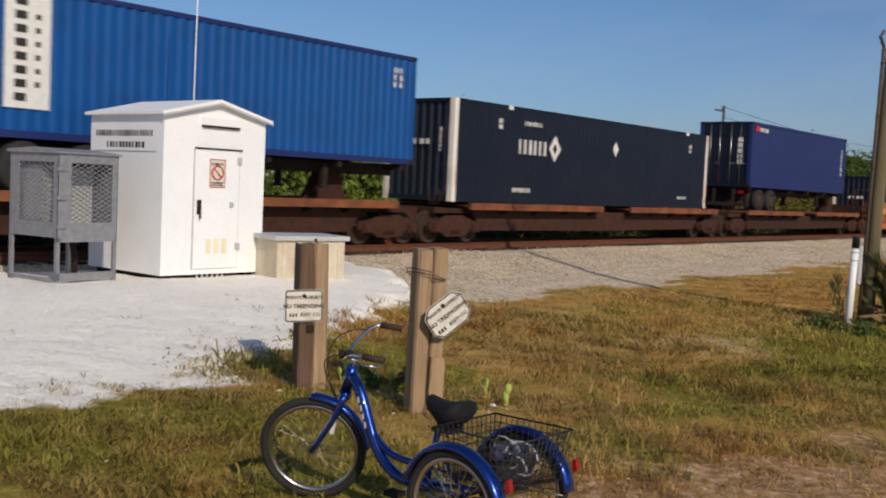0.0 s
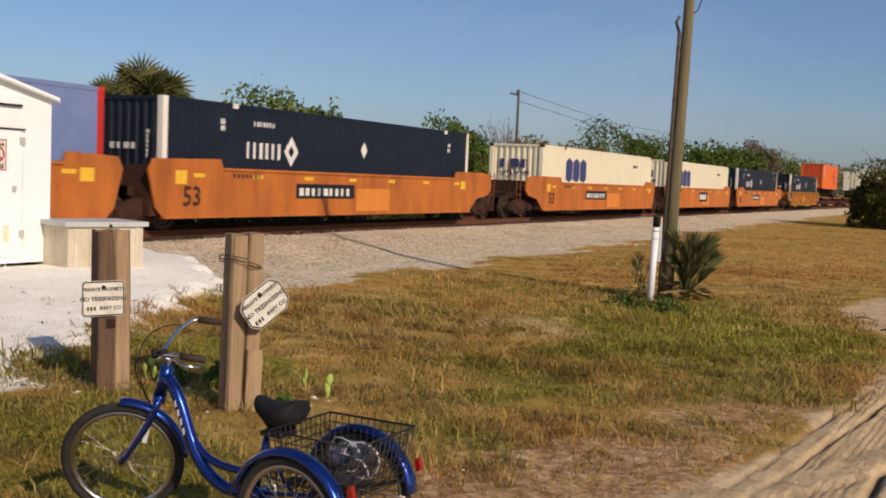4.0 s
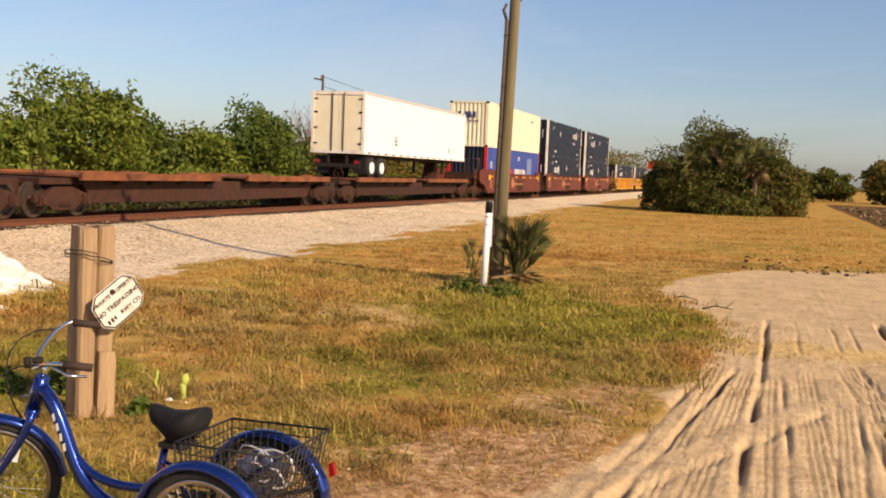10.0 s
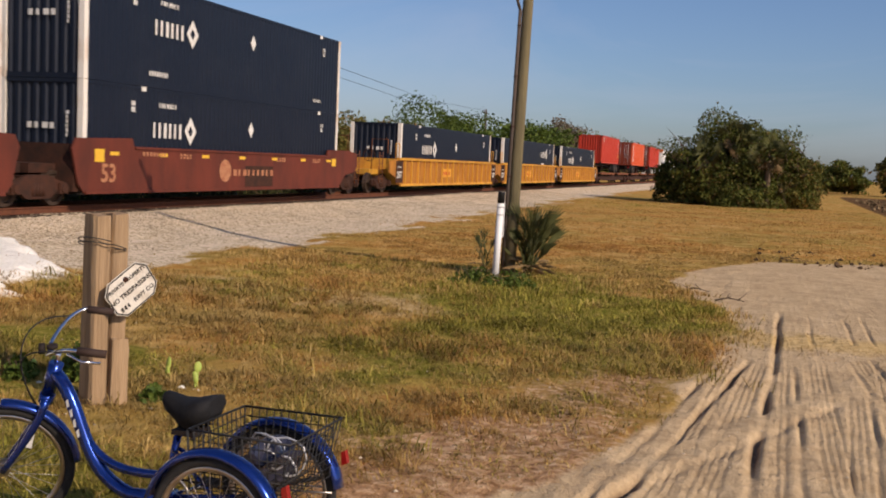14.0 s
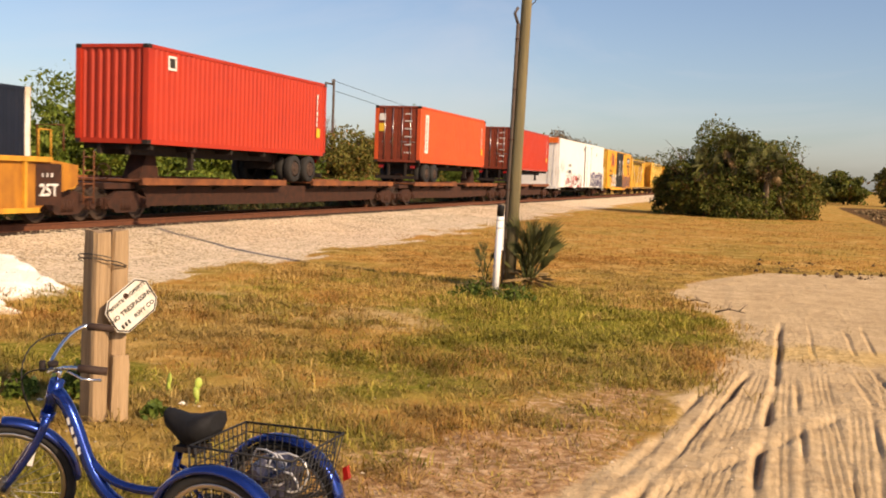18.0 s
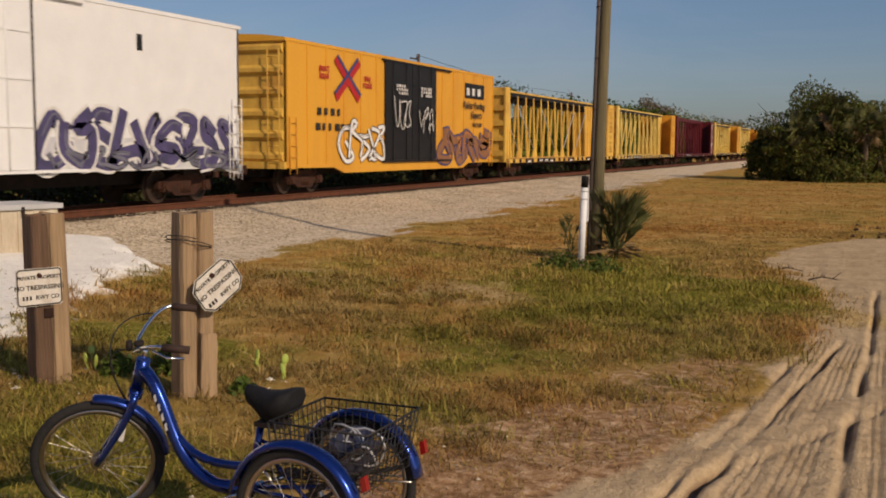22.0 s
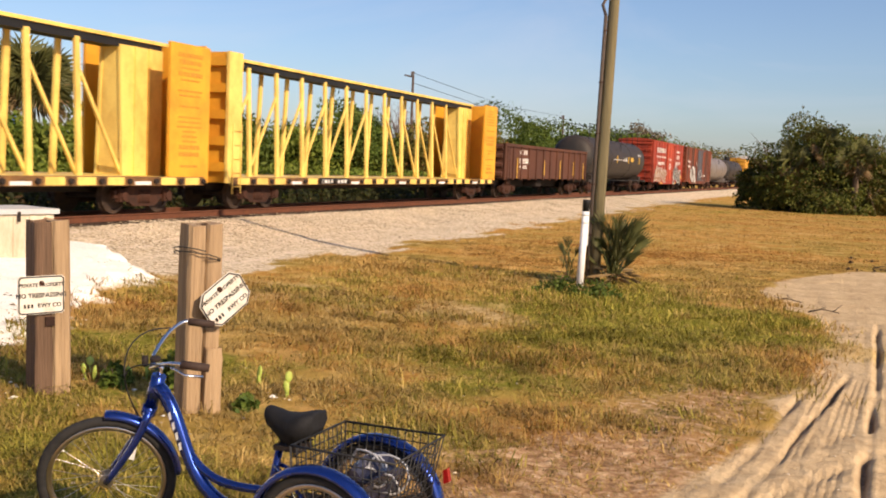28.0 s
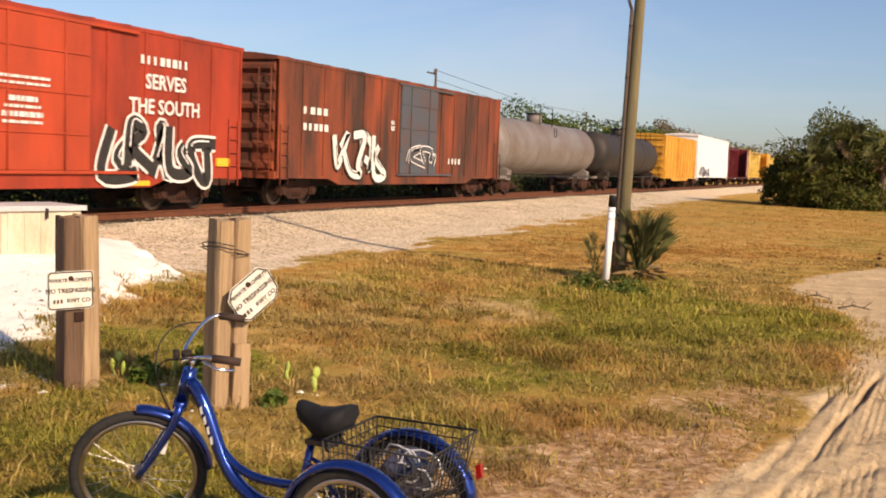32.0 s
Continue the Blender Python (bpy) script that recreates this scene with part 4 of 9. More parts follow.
def signal_shed():
    t = thing("signal_shed", pose(-15.7, 11.4, -0.09), "white-painted steel signal shed with a low gable roof on skids", "shed")
    hx, hy, h = 1.1, 1.1, 2.74
    boxes("wall", t, M["shed"], [(hx - 0.05, -hy, 0.0, hx, hy, h)])
    boxes("wall", t, M["shed"], [(-hx, -hy, 0.0, -hx + 0.05, hy, h)])
    boxes("wall", t, M["shed"], [(-hx + 0.05, -hy, 0.0, hx - 0.05, -hy + 0.05, h)])
    boxes("wall", t, M["shed"], [(-hx + 0.05, hy - 0.05, 0.0, hx - 0.05, hy, h)])
    b = B()
    prism(b, [(-hy, h), (hy, h), (0, h + 0.26)], "x", hx - 0.045, hx - 0.003)
    part("gable", b, M["shed"], t)
    b = B()
    prism(b, [(-hy - 0.09, h - 0.02), (0, h + 0.26), (hy + 0.09, h - 0.02), (hy + 0.09, h + 0.03), (0, h + 0.32), (-hy - 0.09, h + 0.03)], "x", -hx - 0.08, hx + 0.10)
    r = part("roof", b, M["shed"], t)
    b = B()
    for s in (-1, 1):
        prism(b, [(s * (hy + 0.095), h - 0.055), (s * (hy + 0.095), h - 0.02), (0, h + 0.262), (0, h + 0.225)], "x", hx + 0.085, hx + 0.11)
    part("drip_edge", b, M["shedgrey"], r)
    boxes("floor", t, M["dark"], [(-hx + 0.05, -hy + 0.05, 0.0, hx - 0.05, hy - 0.05, 0.05)])
    d = boxes("door", t, M["shed"], [(hx + 0.002, -0.46, 0.1, hx + 0.03, 0.50, 2.18)])
    boxes("door_seam", d, M["shedgrey"], [(hx + 0.004, -0.482, 0.08, hx + 0.012, -0.467, 2.2), (hx + 0.004, 0.507, 0.08, hx + 0.012, 0.522, 2.2)])
    boxes("door_top", d, M["dark"], [(hx + 0.031, -0.48, 2.185, hx + 0.055, 0.54, 2.21)])
    boxes("vent_hood", t, M["shed"], [(hx + 0.002, -0.34, 2.60, hx + 0.07, 0.48, 2.74)])
    boxes("vent_gap", t, M["dark"], [(hx + 0.002, -0.33, 2.565, hx + 0.055, 0.47, 2.599)])
    b = B()
    box(b, hx + 0.03, -0.41, 1.05, hx + 0.06, -0.34, 1.30)
    tube(b, [(hx + 0.08, -0.375, 1.28), (hx + 0.09, -0.375, 0.98)], 0.018, 6)
    part("handle", b, M["dark"], d)
    for z in (0.42, 1.95):
        boxes("hinge", d, M["shedgrey"], [(hx + 0.03, 0.44, z, hx + 0.05, 0.54, z + 0.12)])
    for k in range(3):
        boxes("louvre", d, M["cream"], [(hx + 0.031, -0.2 + k * 0.17, 0.36, hx + 0.037, -0.09 + k * 0.17, 0.62)])
    boxes("lock", t, M["shedgrey"], [(hx + 0.03, 0.30, 1.18, hx + 0.055, 0.37, 1.27)])
    s = boxes("warning_sign", t, M["sign"], [(hx + 0.031, -0.16, 1.52, hx + 0.037, 0.18, 2.02)])
    b = B()
    tube(b, [(hx + 0.04, 0.01 + 0.12 * math.cos(a), 1.78 + 0.12 * math.sin(a)) for a in np.linspace(0, 2 * math.pi, 21)], 0.014, 5)
    tube(b, [(hx + 0.04, 0.01 - 0.085, 1.865), (hx + 0.04, 0.01 + 0.085, 1.695)], 0.013, 5)
    part("ring", b, M["mark_red"], s)
    boxes("border", s, M["mark_red"], [(hx + 0.036, -0.16, 1.52, hx + 0.041, -0.145, 2.02), (hx + 0.036, 0.165, 1.52, hx + 0.041, 0.18, 2.02), (hx + 0.036, -0.145, 1.52, hx + 0.041, 0.165, 1.535), (hx + 0.036, -0.145, 2.005, hx + 0.041, 0.165, 2.02)])
    bars(s, M["mark_black"], hx + 0.04, 0.01, 1.94, 0.26, 0.06, 7)
    bars(s, M["mark_black"], hx + 0.04, 0.01, 1.59, 0.26, 0.08, 6, rows=2)
    bars(t, M["mark_black"], -0.05, -hy - 0.001, 2.42, 1.75, 0.13, 22, face="front")
    bars(t, M["mark_black"], 0.0, -hy - 0.001, 2.22, 1.15, 0.13, 12, face="front")
    boxes("side_trim", t, M["shedgrey"], [(-0.95, -hy - 0.012, 2.09, 0.9, -hy - 0.001, 2.105)])
    for k in range(3):
        boxes("skid", t, M["dark"], [(-hx + 0.1, -0.98 + k * 0.9, -0.22, hx - 0.1, -0.84 + k * 0.9, 0.0)])
    for k in range(6):
        b = B()
        tube(b, [(hx - 0.06, -0.30 + k * 0.11, -0.2), (hx - 0.06, -0.30 + k * 0.11, 0.0)], 0.025, 6)
        part("conduit", b, M["shedgrey"], t)
    b = B()
    tube(b, [(0.0, 0.3, h + 0.1), (0.02, 0.32, h + 3.6)], 0.018, 6, 0.008)
    part("whip_antenna", b, M["clean_white"], t)


signal_shed()


def equipment_cage():
    t = thing("equipment_cage", pose(-15.40, 8.98, -0.14, 0, 0, 6), "grey galvanised equipment cabinet with perforated panels on a stand", "cabinet")
    w, d, z0, z1 = 0.57, 0.62, 0.70, 2.02     # half width along y, half depth along x
    boxes("back_panel", t, M["cage"], [(-d, -w, z0, -d + 0.02, w, z1)])
    boxes("side_panel", t, M["cage"], [(-d + 0.02, w - 0.02, z0, d, w, z1)])
    boxes("bottom", t, M["cage"], [(-d + 0.02, -w + 0.02, z0, d - 0.02, w - 0.02, z0 + 0.03)])
    b = B()
    prism(b, [(-d - 0.04, z1), (d + 0.04, z1), (d + 0.04, z1 + 0.03), (0.0, z1 + 0.09), (-d - 0.04, z1 + 0.05)], "y", -w - 0.04, w + 0.04)
    part("lid", b, M["cage"], t)

    def perforated(u0, u1, place):
        fr = B()
        for a in ((u0, z0, u1, z0 + 0.24), (u0, z1 - 0.14, u1, z1), (u0, z0 + 0.24, u0 + 0.24, z1 - 0.14), (u1 - 0.11, z0 + 0.24, u1, z1 - 0.14)):
            box(fr, a[0], 0, a[1], a[2], 0.02, a[3])
        mesh = B()
        ua, ub, za, zb = u0 + 0.24, u1 - 0.11, z0 + 0.24, z1 - 0.14
        step, slope = 0.075, 0.55
        span = (ub - ua) * slope
        for k in range(int((zb - za + span) / step) + 1):
            c = za - span + k * step
            for up in (1, -1):
                # one slanting strand, cut off at the frame
                lo, hi = max(ua, ua + (za - c) / slope), min(ub, ua + (zb - c) / slope)
                if hi - lo < 0.02:
                    continue
                p, q = [(u if up > 0 else ua + ub - u, 0.010, c + (u - ua) * slope) for u in (lo, hi)]
                tube(mesh, [p, q], 0.0065, 4, cap=False)
        p = part("panel_frame", fr, M["cage"], t)
        p.matrix_basis = place
        part("expanded_mesh", mesh, M["cage"], p)
    perforated(-w, w, Matrix(((0, 1, 0, d - 0.02), (1, 0, 0, 0), (0, 0, 1, 0), (0, 0, 0, 1))))
    perforated(-d, d, Matrix(((1, 0, 0, 0), (0, 1, 0, -w), (0, 0, 1, 0), (0, 0, 0, 1))))
    boxes("equipment", t, M["shedgrey"], [(-d + 0.05, -w + 0.1, z0 + 0.03, 0.1, w - 0.1, z1 - 0.2)])
    for sx in (-1, 1):
        for sy in (-1, 1):
            boxes("leg", t, M["cage"], [(sx * (d - 0.03) - 0.03, sy * (w - 0.03) - 0.03, -0.05, sx * (d - 0.03) + 0.03, sy * (w - 0.03) + 0.03, z0)])
    for r in ((d - 0.05, -w, z0 - 0.07, d, w, z0), (d - 0.05, -w, 0.02, d, w, 0.14), (-d, -w, 0.0, d - 0.06, -w + 0.05, 0.06)):
        boxes("stand_rail", t, M["cage"], [r])
    for z in (0.85, 1.3, 1.75):
        boxes("hinge", t, M["cage"], [(d - 0.01, -w - 0.02, z, d + 0.03, -w + 0.14, z + 0.05)])
    boxes("side_box", t, M["cage"], [(-0.12, w, 1.35, 0.2, w + 0.1, 1.75)])
    b = B()
    tube(b, [(0.1, 0.15, 0.0), (0.1, 0.15, 0.3), (0.05, 0.12, z0)], 0.05, 8)
    part("conduit", b, M["dark"], t)


equipment_cage()


def concrete_box():
    t = thing("utility_vault", pose(-14.05, 13.0, -0.17, 0, 0, -15), "stained concrete utility box with a grey lid beside the shed", "utility box")
    boxes("body", t, M["concrete"], [(-0.5, -0.75, -0.1, 0.5, 0.62, 0.72)])
    boxes("lid", t, M["shedgrey"], [(-0.56, -0.82, 0.72, 0.56, 0.69, 0.80)])
    for k in range(5):
        boxes("rib", t, M["concrete"], [(0.5, -0.65 + k * 0.28, -0.05, 0.515, -0.55 + k * 0.28, 0.7)])
    boxes("latch", t, M["dark"], [(0.56, -0.05, 0.60, 0.575, 0.0, 0.76)])


concrete_box()


def sign_plate(parent, w, h, corner):
    """A railway company sign: enamel plate with a border, two lines of words and a line of bars; the local y axis runs across it, z up."""
    o = [(-w + corner, -h), (w - corner, -h), (w, -h + corner), (w, h - corner), (w - corner, h), (-w + corner, h), (-w, h - corner), (-w, -h + corner)]
    b = B()
    prism(b, o, "x", 0.0, 0.006)
    p = part("sign_plate", b, M["sign"], parent, "worn white enamel plate with black lettering")
    b = B()
    ring = [(q[0] * 0.95, q[1] * 0.94) for q in o]
    for k in range(8):
        a, c = Vector(ring[k]), Vector(ring[(k + 1) % 8])
        n = Vector((-(c - a).y, (c - a).x)).normalized() * 0.006
        vs = [b.verts.new((0.0085, *q)) for q in (a - n, c - n, c + n, a + n)]
        b.faces.new(vs)
    part("border", b, M["mark_black"], p)
    words(p, "PRIVATE PROPERTY", h * 0.275, M["mark_black"], 0.008, 0, h * 0.52)
    words(p, "NO TRESPASSING", h * 0.335, M["mark_black"], 0.008, 0, -h * 0.02)
    bars(p, M["mark_black"], 0.008, -w * 0.52, -h * 0.52, w * 0.46, h * 0.26, 3, fill=0.6)
    words(p, "RWY CO", h * 0.31, M["mark_black"], 0.008, w * 0.34, -h * 0.55)
    b = B()
    tube(b, [(0.0, 0.0, h * 0.62), (0.02, 0.0, h * 0.62)], 0.022, 8)
    part("bolt", b, M["rust"], p)
    return p


def rough_timber(name, parent, x0, y0, z0, x1, y1, z1, seed, material, label=""):
    """A hewn timber: slightly wavy faces, worn top edges."""
    rnd = random.Random(seed)
    b = B()
    n = 9
    rings = []
    for k in range(n):
        f = k / (n - 1)
        z = z0 + (z1 - z0) * f
        s = 0.93 if k == n - 1 else 1.0
        cx, cy, hx, hy = (x0 + x1) / 2, (y0 + y1) / 2, (x1 - x0) / 2 * s, (y1 - y0) / 2 * s
        ch = 0.25
        o = [(-1, -1 + ch), (-1 + ch, -1), (1 - ch, -1), (1, -1 + ch), (1, 1 - ch), (1 - ch, 1), (-1 + ch, 1), (-1, 1 - ch)]
        rings.append([b.verts.new((cx + u * hx + rnd.uniform(-0.004, 0.004), cy + v * hy + rnd.uniform(-0.004, 0.004), z + (rnd.uniform(-0.02, 0.012) if k == n - 1 else 0))) for u, v in o])
    for p, q in zip(rings, rings[1:]):
        for k in range(8):
            b.faces.new((p[k], p[(k + 1) % 8], q[(k + 1) % 8], q[k]))
    b.faces.new(rings[-1])
    b.faces.new(rings[0][::-1])
    return part(name, b, material, parent, label)


def fence_posts():
    # the post with the upright sign; the shade on its left is put into a darker timber colour
    z = zat(-7.85, 7.4)
    a = thing("wooden_post", pose(-7.87, 7.43, z, 0.5, -1.0, -28), "thick weathered timber post with an upright no-trespassing sign", "post", "timber posts by the shed")
    H = 0.985 - z
    rough_timber("timber", a, -0.15, -0.135, -0.25, 0.0, 0.02, H, 1, M["timber_shaded"])
    rough_timber("timber", a, -0.15, 0.0, -0.25, 0.15, 0.17, H + 0.01, 2, M["timber"])
    rough_timber("timber", a, -0.02, -0.14, -0.25, 0.13, 0.02, H - 0.01, 3, M["timber_shaded"])
    s = sign_plate(a, 0.205, 0.168, 0.02)
    s.matrix_basis = pose(0.16, -0.10, 0.34 - z, 0, 0, 4)
    boxes("bracket", a, M["rust"], [(0.12, -0.06, 0.06 - z, 0.15, 0.02, 0.14 - z)])
    # the post with the tilted sign
    z = zat(-6.35, 7.5)
    a = thing("wooden_post", pose(-6.35, 7.52, z, -0.5, 1.2, -32), "pair of weathered timbers with a tilted sign and a wire loop", "post", "timber posts by the shed")
    H = 1.05 - z
    rough_timber("timber", a, -0.13, -0.155, -0.25, 0.13, 0.0, H - 0.015, 4, M["timber"])
    rough_timber("timber", a, -0.13, 0.0, -0.25, 0.12, 0.15, H, 5, M["timber"])
    rough_timber("timber", a, 0.10, 0.01, -0.25, 0.17, 0.155, 0.02 - z, 6, M["timber"])
    s = sign_plate(a, 0.225, 0.17, 0.075)
    s.matrix_basis = pose(0.22, 0.13, 0.44 - z, 0, 0, 8) @ pose(0, 0, 0, 36, 0, 0)
    b = B()
    tube(b, [(0.14, 0.06, 0.40 - z), (0.215, 0.10, 0.42 - z)], 0.02, 6)
    part("bolt", b, M["rust"], a)
    b = B()
    loop = []
    for k in range(34):
        q = 2 * math.pi * k / 16.5
        loop.append((0.17 * math.cos(q) + 0.012, 0.20 * math.sin(q) - 0.035, 0.76 - z + (0.05 + 0.015 * (k > 16)) * math.sin(q * 1.0 + 2.6) + 0.0012 * k))
    tube(b, loop, 0.0048, 5)
    part("wire_loop", b, M["wire"], a)


fence_posts()


def utility_pole():
    z = zat(-5.9, 19.6)
    t = thing("utility_pole", pose(-5.89, 19.6, z), "tall weathered wooden utility pole with a conduit and cable", "utility pole")
    b = B()
    top = Vector((0.16, 0.22, 9.6))
    tube(b, [(0, 0, -0.3), tuple(top * 0.25), tuple(top * 0.5), tuple(top)], 0.125, 16, 0.09)
    part("pole", b, M["polewood"], t)
    b = B()
    off = Vector((-0.11, -0.10, 0))
    tube(b, [tuple(off + Vector((0, 0, -0.1))), tuple(off + top * 0.3), tuple(off * 1.05 + top * 0.53)], 0.035, 8)
    c = part("conduit", b, M["farwood"], t)
    b = B()
    tube(b, [tuple(off * 1.05 + top * 0.53), tuple(off * 1.6 + top * 0.55 ), tuple(off * 1.2 + top * 0.562)], 0.03, 8)
    part("weatherhead", b, M["farwood"], c)
    for k in range(5):
        b = B()
        p = top * (0.1 + 0.1 * k)
        tube(b, [tuple(p + Vector((-0.16, -0.05, 0))), tuple(p + Vector((-0.13, -0.16, 0))), tuple(p + Vector((-0.04, -0.17, 0)))], 0.012, 5)
        part("strap", b, M["rust"], t)
    b = B()
    tube(b, [tuple(top * 0.56), tuple(top * 0.58 + Vector((0.1, 0.28, 0.0))), tuple(top * 0.66 + Vector((0.2, 0.62, 0))), tuple(top * 0.9 + Vector((0.25, 0.7, 0)))], 0.012, 5)
    part("cable", b, M["black"], t)
    b = B()
    tube(b, [tuple(top * 0.97 + Vector((-1.1, 0, 0))), tuple(top * 0.97 + Vector((1.1, 0, 0)))], 0.06, 6)
    part("crossarm", b, M["polewood"], t)
    boxes("pole_guard", t, M["clean_white"], [(-0.15, -0.18, 0.75, -0.10, -0.135, 1.45)])


utility_pole()


def marker_post():
    z = zat(-5.87, 18.5)
    t = thing("marker_post", pose(-5.87, 18.5, z - 0.03, 0, 1.8, 0), "slim white marker post with a black cap and rings", "marker post")
    b = B()
    tube(b, [(0, 0, -0.2), (0, 0, 1.48)], 0.062, 14)
    part("tube", b, M["clean_white"], t)
    b = B()
    tube(b, [(0, 0, 1.48), (0, 0, 1.66), (0, 0, 1.69)], 0.066, 14)
    part("cap", b, M["black"], t)
    for zz in (1.26, 1.40):
        b = B()
        tube(b, [(0, 0, zz), (0, 0, zz + 0.016)], 0.067, 14)
        part("ring", b, M["shedgrey"], t)


marker_post()


def fan_leaf(b, base, direction, length, spread, n=11, roll=0.0, wide=0.011):
    """One palmetto fan: a stalk and a hand of narrow pleated blades."""
    base, d = Vector(base), Vector(direction).normalized()
    side = Matrix.Rotation(roll, 3, d) @ d.cross(Vector((0, 0, 1))).normalized()
    up = side.cross(d)
    hub = base + d * length * 0.5
    tube(b, [base, base + d * length * 0.25 + Vector((0, 0, 0.02)), hub], 0.012, 5)
    for k in range(n):
        a = spread * (k / (n - 1) - 0.5)
        v = (d * math.cos(a) + side * math.sin(a)).normalized()
        w = (side * math.cos(a) - d * math.sin(a)) * length * wide
        tip = hub + v * length * 0.72 * (1 - 0.25 * abs(a) / spread) - Vector((0, 0, 0.10 * length))
        mid = hub + v * length * 0.36
        q = [b.verts.new(p) for p in (hub, mid + w + up * 0.01, tip, mid - w + up * 0.01)]
        b.faces.new((q[0], q[1], q[2]))
        b.faces.new((q[0], q[2], q[3]))


def palmetto(x, y, n, size, seed, dead=5, label="clump of saw palmetto with stiff green fans", low=0.95, leaf="fan", spread=(0.8, 1.7)):
    """Upright stalks that end in narrow stiff blades; dry leaves hang at the foot."""
    rnd = random.Random(seed)
    t = thing("palmetto", pose(x, y, zat(x, y)), label, "palmetto", "palmettos at the pole")
    for k in range(n):
        a, e = rnd.uniform(0, 6.28), rnd.uniform(low, 1.45)
        b = B()
        fan_leaf(b, (rnd.uniform(-0.1, 0.1), rnd.uniform(-0.1, 0.1), size * rnd.uniform(0.0, 0.55)), (math.cos(a) * math.cos(e), math.sin(a) * math.cos(e), math.sin(e)), size * rnd.uniform(0.45, 1.0), rnd.uniform(*spread), 6, rnd.uniform(-1.5, 1.5), 0.0062)
        part("leaf", b, M[leaf], t)
    for k in range(dead):
        a, e = rnd.uniform(0, 6.28), rnd.uniform(-0.2, 0.5)
        b = B()
        fan_leaf(b, (rnd.uniform(-0.08, 0.08), rnd.uniform(-0.08, 0.08), 0.2), (math.cos(a), math.sin(a), e), size * 0.42, 1.0, 7)
        part("leaf", b, M["fan_dead"], t, "dry brown leaf")


palmetto(-5.55, 19.75, 75, 1.05, 1, 20, low=0.85, spread=(0.3, 0.8))
palmetto(-6.3, 19.3, 9, 0.7, 2, 3, spread=(0.3, 0.8))


def weed(x, y, w, h, n, seed, material, label):
    """A low leafy weed: short stems and many small leaves."""
    rs = np.random.RandomState(seed)
    t = thing("weed", pose(x, y, zat(x, y)), label, "weed", "weeds in the grass")
    b = B()
    for k in range(9):
        a, q = rs.uniform(0, 6.28), rs.uniform(0.2, 0.8)
        tube(b, [(0, 0, -0.03), (math.cos(a) * q * w * 0.25, math.sin(a) * q * w * 0.25, h * 0.5), (math.cos(a) * q * w * 0.5, math.sin(a) * q * w * 0.5, h * 0.85)], 0.006, 4, 0.003)
    part("stems", b, M["bark"], t)
    a, q = rs.uniform(0, 6.28, n), np.sqrt(rs.uniform(0, 1, n))
    lump = 0.75 + 0.35 * np.sin(3 * a + seed) * np.sin(5 * a + 2 * seed)
    px, py = np.cos(a) * q * w * 0.5 * lump, np.sin(a) * q * w * 0.5 * lump
    pz = h * (1 - 0.75 * q ** 2) * rs.uniform(0.15, 1.05, n)
    co, f = leaf_cloud(np.stack([px, py, pz], -1), np.tile((0.2, -0.2, 0.6), (n, 1)), 0.034, rs, 1.3)
    part("leaves", mesh_np("leaves", co, f, material), None, t)


def cactus(x, y, pads, seed):
    rnd = random.Random(seed)
    t = thing("prickly_pear", pose(x, y, zat(x, y)), "small prickly pear with yellow-green upright pads", "cactus", "prickly pears by the posts")
    for k in range(pads):
        b = B()
        w, h = rnd.uniform(0.022, 0.038), rnd.uniform(0.045, 0.075)
        px, py, pz = rnd.uniform(-0.12, 0.12), rnd.uniform(-0.12, 0.12), rnd.uniform(0.10, 0.24) if k else 0.09
        rz = rnd.uniform(-40, 60)
        bmesh.ops.create_uvsphere(b, u_segments=12, v_segments=8, radius=1.0, matrix=pose(px, py, pz, rnd.uniform(-15, 15), rnd.uniform(-15, 15), rz) @ Matrix.Diagonal((w, 0.014, h, 1)))
        tube(b, [(px * 0.4, py * 0.4, -0.05), (px, py, pz - h * 0.8)], 0.009, 6)
        for f in b.faces:
            f.smooth = True
        part("pad", b, M["cactus"], t)


for x, y, n, s in ((-7.93, 8.1, 4, 1), (-7.5, 8.3, 2, 2), (-5.96, 8.38, 2, 3), (-6.4, 8.7, 2, 4)):
    cactus(x, y, n, s)
stones("soil_clods", "dark clods of turned earth at the end of the sand", (-1.4, 1.8), (27.0, 32), 55, (0.03, 0.10), earth_mat("wet_earth", (0.04, 0.026, 0.018), (0.13, 0.085, 0.05)), lambda x, y: np.clip(0.2 + wave(x, y, 17, 1.6), 0, 1), 8, 0.8)
stones("rubble", "broken branches and dark earth heaped across the field", (5.2, 12), (50, 120), 900, (0.05, 0.24), earth_mat("dark_rubble", (0.045, 0.03, 0.016), (0.30, 0.21, 0.11)), lambda x, y: smooth(4.6, 5.6, x - 0.012 * y), 9, 0.9)
stones("post_stones", "pale stones round the foot of the posts", (-8.9, -5.8), (7.1, 8.4), 60, (0.012, 0.045), LIME, lambda x, y: 0.08 + 0.9 * smooth(7.6, 8.1, -x), 10)
stones("pad_litter", "dark twigs and clods on the white crushed stone", (-14, -8), (4, 12), 260, (0.012, 0.06), earth_mat("dark_litter", (0.07, 0.055, 0.03), (0.26, 0.20, 0.12)), lambda x, y: pad_mask(x, y) * np.exp(-((x - np.interp(y, PAD_Y, PAD_X)) / 1.6) ** 2) * np.clip(0.2 + wave(x, y, 56, 2.0), 0, 1), 12, 0.35, 0.1)


